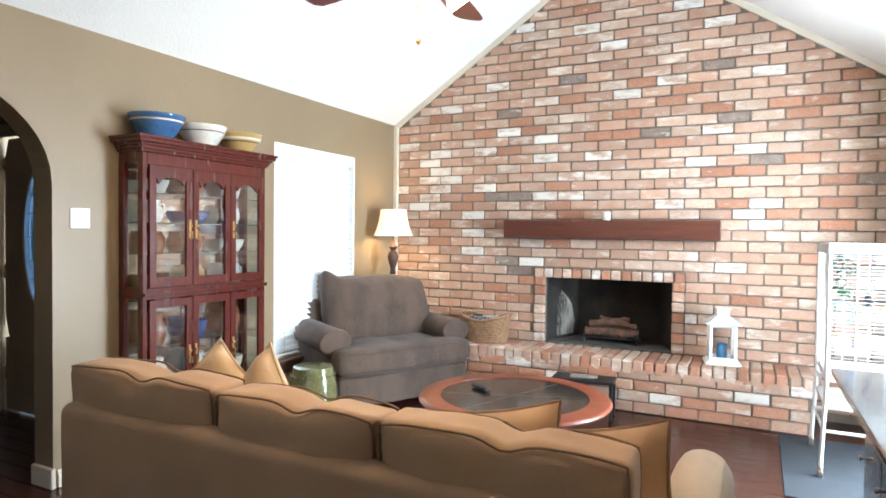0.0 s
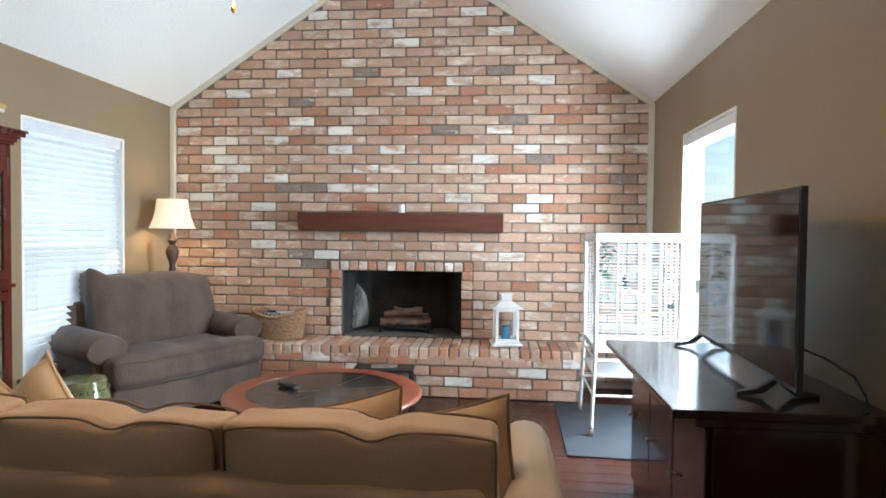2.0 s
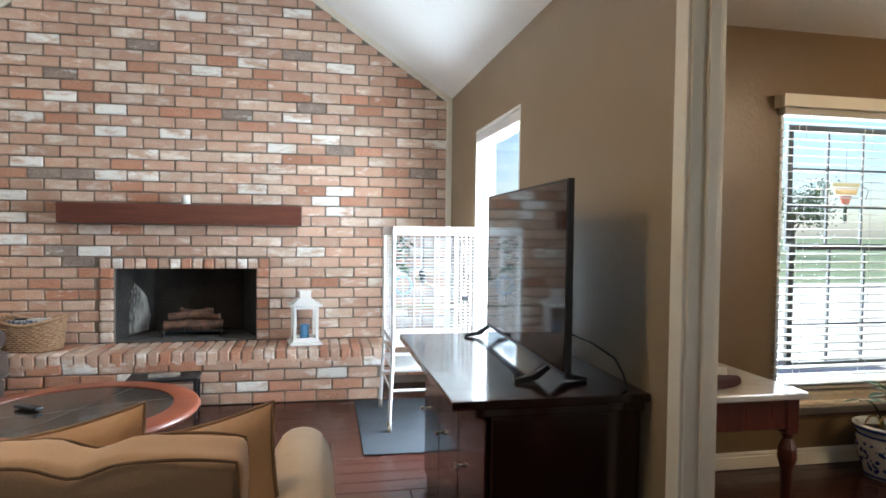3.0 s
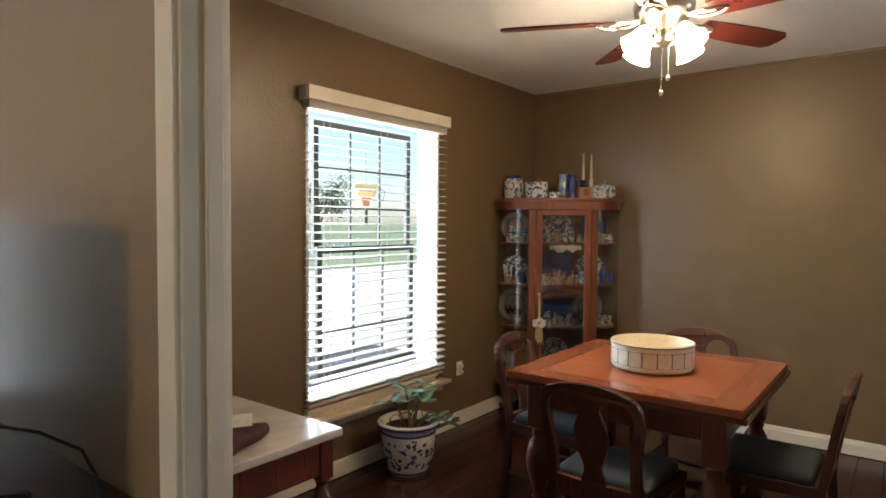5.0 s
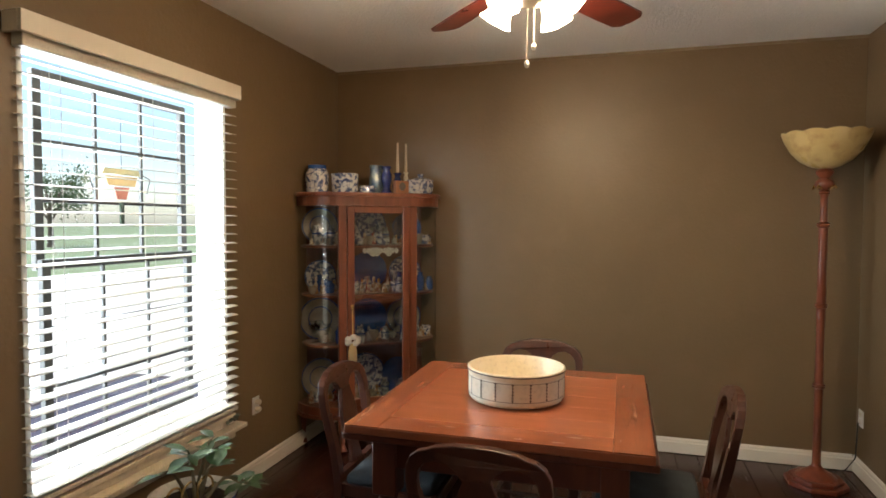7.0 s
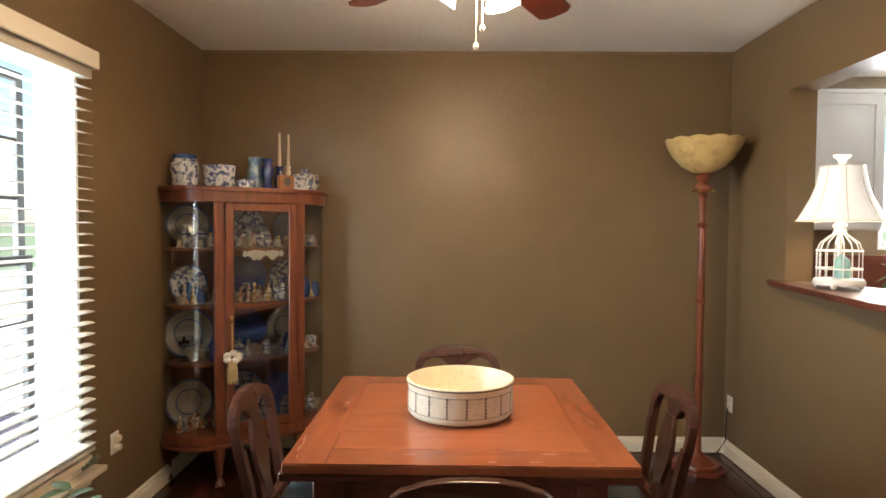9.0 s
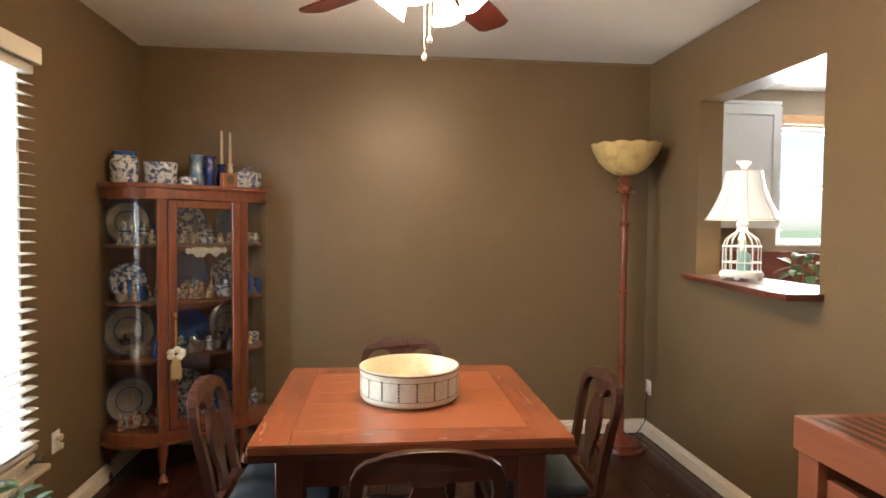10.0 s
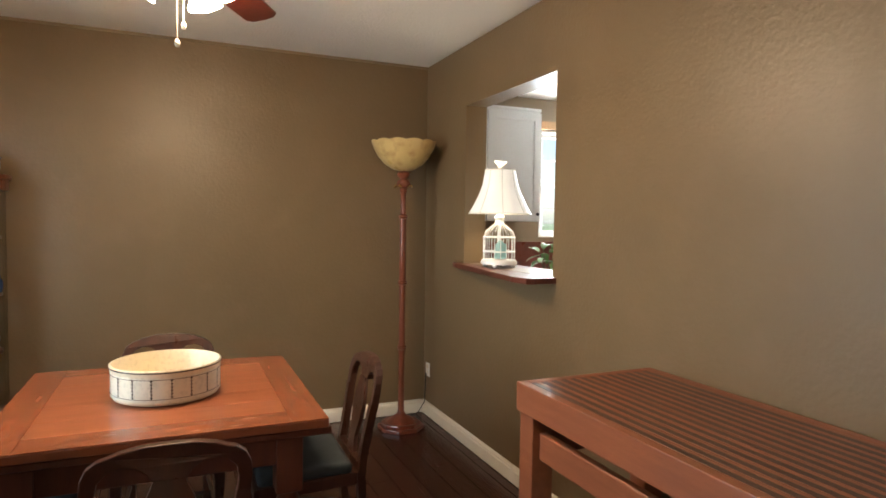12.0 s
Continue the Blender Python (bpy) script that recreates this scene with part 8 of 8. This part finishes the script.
# ---- outdoors, seen through the blinds ----
def tree(x, y, h, seed, spread):
    r = random.Random(seed)
    t = thing("tree", x, y, -0.13, 0, "broad leafy street tree with a grey trunk on the lawn", "tree", "trees on the lawn")
    bm = B()
    tube(bm, [(0, 0, 0), (0.03, 0, h * 0.2), (0, 0.05, h * 0.45), (0.08, 0, h * 0.7)], [0.2, 0.15, 0.12, 0.05], 10)
    tips = []
    for k in range(9):
        a, z0 = r.uniform(0, 6.28), h * r.uniform(0.3, 0.6)
        e = Vector((math.cos(a) * spread * r.uniform(0.5, 0.9), math.sin(a) * spread * r.uniform(0.5, 0.9), h * r.uniform(0.55, 0.95)))
        m = Vector((0, 0, z0)).lerp(e, 0.5) + Vector((0, 0, 0.2))
        tube(bm, [(0, 0, z0), m, e], [0.07, 0.045, 0.015], 7)
        tips += [m, e, m.lerp(e, 0.6)]
    part("trunk", bm, M_BARK, t, "grey-brown trunk and limbs")
    V, F = [], []
    for c in tips:
        for k in range(90):
            p = c + Vector((r.gauss(0, 0.45), r.gauss(0, 0.45), r.gauss(0, 0.35)))
            u = Vector((r.uniform(-1, 1), r.uniform(-1, 1), r.uniform(-1, 1))).normalized() * 0.09
            w = u.cross(Vector((r.uniform(-1, 1), r.uniform(-1, 1), r.uniform(-1, 1)))).normalized() * 0.055
            k0 = len(V)
            V += [p - u, p + w, p + u, p - w]
            F.append((k0, k0 + 1, k0 + 2, k0 + 3))
    me = bpy.data.meshes.new("crown")
    me.from_pydata(V, [], F)
    me.materials.append(M_LEAF)
    o = new("crown", me)
    o.parent = t
    tagged(o, kind="stuff", label="uneven crown of small green leaves")


tree(29.0, 33.0, 4.6, 2, 2.6)


# ---- floor planks ----
floor = thing("floor", label="dark red-brown wood plank floor with a satin finish")
floor["kind"] = "structure"
_rng = random.Random(5)
PW, PL = 0.127, 1.22


def plank_mesh(length, nm):
    bm = B()
    box(bm, (0.0012, 0.0012, -0.014), (length - 0.0012, PW - 0.0012, 0), 0.0015)
    me = bpy.data.meshes.new(nm)
    bm.to_mesh(me)
    bm.free()
    me.materials.append(M_FLOOR)
    return me


_full = plank_mesh(PL, "plank")
_near, _rest = 0, []
y = KY
row = 0
rows_ = []
while y < YB:
    x = -5.85 - _rng.random() * PL
    while x < KX:
        x0, x1 = max(x, -5.85), min(x + PL, KX)
        if x1 - x0 > 0.02:
            rows_.append((x0, y, x1 - x0))
        x += PL
    y += PW
    row += 1
for x0, y0, L in rows_:
    near = -1.9 < x0 < 4.4 and (-0.75 < y0 < 2.5 and x0 > 0.6 or 1.9 < y0 < 4.3 and x0 < 0.9)
    if near and abs(L - PL) < 1e-6 and _near < 300:
        ob = new("plank", _full)
        ob.location = (x0, y0, 0)
        ob.parent = floor
        _near += 1
    else:
        _rest.append((x0, y0, L))
_V, _F = [], []
for x0, y0, L in _rest:
    k = len(_V)
    g = 0.0016
    for zz, e in ((-0.014, 0), (0, 0.001)):
        for px, py in ((x0 + g + e, y0 + g + e), (x0 + L - g - e, y0 + g + e), (x0 + L - g - e, y0 + PW - g - e), (x0 + g + e, y0 + PW - g - e)):
            _V.append((px, py, zz))
    _F += [(k + 4, k + 5, k + 6, k + 7)] + [(k + i, k + (i + 1) % 4, k + 4 + (i + 1) % 4, k + 4 + i) for i in range(4)]
me = bpy.data.meshes.new("planks")
me.from_pydata(_V, [], _F)
me.materials.append(M_FLOOR)
ob = tagged(new("planks", me), kind="stuff")
ob.parent = floor

# ---- brick wall ----
brick_wall = thing("wall_brick", label="tumbled orange and whitewashed brick chimney wall with grey mortar")
brick_wall["kind"] = "structure"
BL, BC = 0.234, 0.0845               # brick module and course
FB = (-1.78, -0.71, 0.40, 0.98)      # firebox opening x0 x1 z0 z1
bm = B()
prism(bm, [(XW - 0.1, -0.01), (FB[0] - 0.001, -0.01), (FB[0] - 0.001, FB[3]), (FB[1] + 0.001, FB[3]), (FB[1] + 0.001, -0.01), (XE + 0.1, -0.01), (XE + 0.1, H + 0.03), (RX, RZ + 0.06), (XW - 0.1, H + 0.03)], 1, YB - 0.012, YB + 0.1)
part("mortar", bm, M_MORTAR, brick_wall, "grey mortar bed")
_rb = random.Random(11)


def brick_mesh(l, d, h, nm, seed, mats):
    """A tumbled brick, centred, with worn edges."""
    r = random.Random(seed)
    out = []
    for m_ in mats:
        bm = B()
        box(bm, (-l / 2, -d / 2, -h / 2), (l / 2, d / 2, h / 2), 0.008, 2 if l > 0.15 else 1)
        for v in bm.verts:
            v.co += Vector((r.uniform(-1, 1), r.uniform(-0.7, 0.7), r.uniform(-1, 1))) * 0.0034
        me = bpy.data.meshes.new(nm)
        bm.to_mesh(me)
        bm.free()
        me.materials.append(m_)
        out.append(me)
    return out


BM = [M_BRICK, M_BRICK_R, M_BRICK_W, M_BRICK_G, M_BRICK_P]
_variants = [brick_mesh(BL - 0.012, 0.05, BC - 0.012, "brick", s, BM) for s in range(5)]
_half = [brick_mesh(BL / 2 - 0.012, 0.05, BC - 0.012, "brick", 50 + s, BM) for s in range(3)]
_sold = [brick_mesh(0.072, 0.05, 0.078, "brick", 70 + s, BM) for s in range(3)]
# bricks that stand out: (x, z) of white ones and of dark ones
WHITES = [(-3.23, 2.21), (-2.84, 2.14), (-2.99, 2.04), (-2.80, 1.95), (-3.00, 1.88), (-2.77, 1.87), (-3.29, 1.80), (-2.85, 1.79), (-3.00, 1.70), (-3.06, 1.64), (-2.40, 2.12), (-2.14, 2.30), (-1.83, 2.22), (-1.88, 2.05), (-1.60, 1.88), (-1.90, 1.84), (-1.74, 1.70), (-1.54, 1.70), (-2.40, 1.78), (-1.36, 2.04), (-2.77, 2.54), (-2.53, 1.53), (-2.54, 1.37), (-2.54, 1.19), (-2.29, 2.72), (-2.15, 2.30), (-1.84, 2.21), (-1.59, 1.87), (-0.74, 1.61), (-0.76, 2.90), (-0.49, 1.96), (-0.14, 2.04), (-0.42, 2.21), (-1.11, 2.56), (-0.04, 2.65), (-0.74, 2.64), (-0.66, 3.25), (-0.42, 3.08), (-1.26, 2.99), (-0.19, 1.54), (-0.04, 1.45), (0.78, 2.04)]
DARKS = [(-2.02, 2.45), (-2.04, 1.70), (-2.05, 1.04), (-0.93, 2.21), (-0.02, 1.97), (-2.13, 2.46), (-0.26, 2.31), (-2.06, 1.71)]


def pick(x, z):
    for wx, wz in WHITES:
        if abs(x - wx) < 0.10 and abs(z - wz) < 0.042:
            return 2
    for wx, wz in DARKS:
        if abs(x - wx) < 0.10 and abs(z - wz) < 0.042:
            return 3
    q = _rb.random()
    return 0 if q < 0.62 else 1 if q < 0.72 else 4 if q < 0.97 else 2 if q < 0.99 else 3


_pieces = []
row = 0
z = 0.40 % BC - BC
while z < RZ:
    zc = z + BC / 2
    zc0 = z + BC
    if z < 0:
        z += BC
        row += 1
        continue
    lim = 0 if zc0 < H else (zc0 - H) * (RX - XW) / (RZ - H)
    xa, xb = XW + lim + 0.02, XE - lim - 0.02
    x = XW - (BL / 2 if row % 2 else 0) + 0.05
    while x < XE:
        a, b = max(x, xa), min(x + BL, xb)
        if b - a > 0.05 and not (b > FB[0] - 0.1 and a < FB[1] + 0.1 and z < 1.055):
            _pieces.append((a, b, zc))
        elif b - a > 0.05 and z < 1.05:
            if a < FB[0] - 0.16:
                _pieces.append((a, FB[0] - 0.1, zc))
            if b > FB[1] + 0.16:
                _pieces.append((FB[1] + 0.1, b, zc))
        x += BL
    z += BC
    row += 1
_joined = [([], []) for _ in BM]


def lay(p, me, w, h, i, parent=brick_wall, y=YB, d=0.05, turn=None):
    ob = new("brick", me)
    ob.location = p
    ob.scale = (w, 1, h)
    if turn:
        ob.rotation_euler = turn
    ob.parent = parent
    return ob


for a, b, zc in _pieces:
    cx, w = (a + b) / 2, b - a - 0.012
    m_i = pick(cx, zc)
    dy = _rb.uniform(-0.006, 0.006)
    if (zc < 1.95 and -2.9 < cx < 0.5 and (zc - 1.3) ** 2 + (cx + 1.1) ** 2 < 1.05 ** 2 * 1.5):
        me = _rb.choice(_variants)[m_i]
        ob = new("brick", me)
        ob.location = (cx, YB + dy, zc + _rb.uniform(-0.0015, 0.0015))
        ob.scale = (w / (BL - 0.012), 1, 1)
        ob.parent = brick_wall
    else:
        src = _rb.choice(_variants)[m_i]
        V, F = _joined[m_i]
        k = len(V)
        s = w / (BL - 0.012)
        V += [(cx + v.co.x * s, YB + dy + v.co.y, zc + v.co.z) for v in src.vertices]
        F += [tuple(k + i for i in p.vertices) for p in src.polygons]
for m_i, (V, F) in enumerate(_joined):
    if V:
        me = bpy.data.meshes.new("bricks")
        me.from_pydata(V, [], F)
        me.materials.append(BM[m_i])
        ob = tagged(new("bricks", me), kind="stuff")
        ob.parent = brick_wall
# soldier course over the firebox and stacked cut bricks at its sides
n = 15
for i in range(n):
    x = FB[0] - 0.1 + (FB[1] - FB[0] + 0.2) * (i + 0.5) / n
    ob = new("brick", _rb.choice(_sold)[_rb.choice((0, 4, 4, 1, 2))])
    ob.location = (x, YB - 0.012, FB[3] + 0.042)
    ob.scale = ((FB[1] - FB[0] + 0.2) / n / 0.084, 1, 1)
    ob.parent = brick_wall
for sx in (FB[0] - 0.05, FB[1] + 0.05):
    zz = FB[2] + 0.042
    while zz < FB[3] - 0.02:
        ob = new("brick", _rb.choice(_sold)[_rb.choice((0, 4, 4, 2, 1))])
        ob.location = (sx, YB - 0.012, zz)
        ob.scale = (1.31, 1, 0.95)
        ob.parent = brick_wall
        zz += BC

# ---- hearth ----
hearth = thing("hearth", label="raised brick hearth with a rowlock edge", category="hearth")
HX0, HX1, HY, HZ = -2.80, 0.27, 4.22, 0.40
bm = B()
box(bm, (HX0, HY + 0.012, 0.0), (HX1 - 0.01, YB - 0.028, HZ - 0.012))
part("core", bm, M_MORTAR, hearth, "grey mortar core")
_row = [brick_mesh(0.071, YB - HY - 0.215, 0.10, "brick", 90 + s, BM) for s in range(3)]
_row2 = [brick_mesh(0.071, 0.19, 0.10, "brick", 95 + s, BM) for s in range(3)]
x = HX0 + 0.04
while x < HX1:
    c_ = _rb.choice((0, 0, 1, 4, 4, 0, 1))
    ob = new("brick", _rb.choice(_row2)[c_])
    ob.location = (x, HY + 0.092, HZ - 0.05 + _rb.uniform(-0.002, 0.002))
    ob.parent = hearth
    ob = new("brick", _rb.choice(_row)[_rb.choice((0, 0, 1, 4))])
    ob.location = (x, HY + 0.19 + (YB - HY - 0.215) / 2, HZ - 0.053)
    ob.parent = hearth
    x += 0.081
zz = 0.043
row = 0
while zz < HZ - 0.10:
    x = HX0 - (BL / 2 if row % 2 else 0)
    while x < HX1 - 0.02:
        a, b = max(x, HX0), min(x + BL, HX1)
        if b - a > 0.05:
            ob = new("brick", _rb.choice(_variants)[_rb.choice((0, 1, 1, 4, 0, 3, 2) if _rb.random() < 0.5 else (0, 1))])
            ob.location = ((a + b) / 2, HY + 0.022, zz)
            ob.scale = ((b - a - 0.012) / (BL - 0.012), 1, 1)
            ob.parent = hearth
        x += BL
    zz += BC
    row += 1
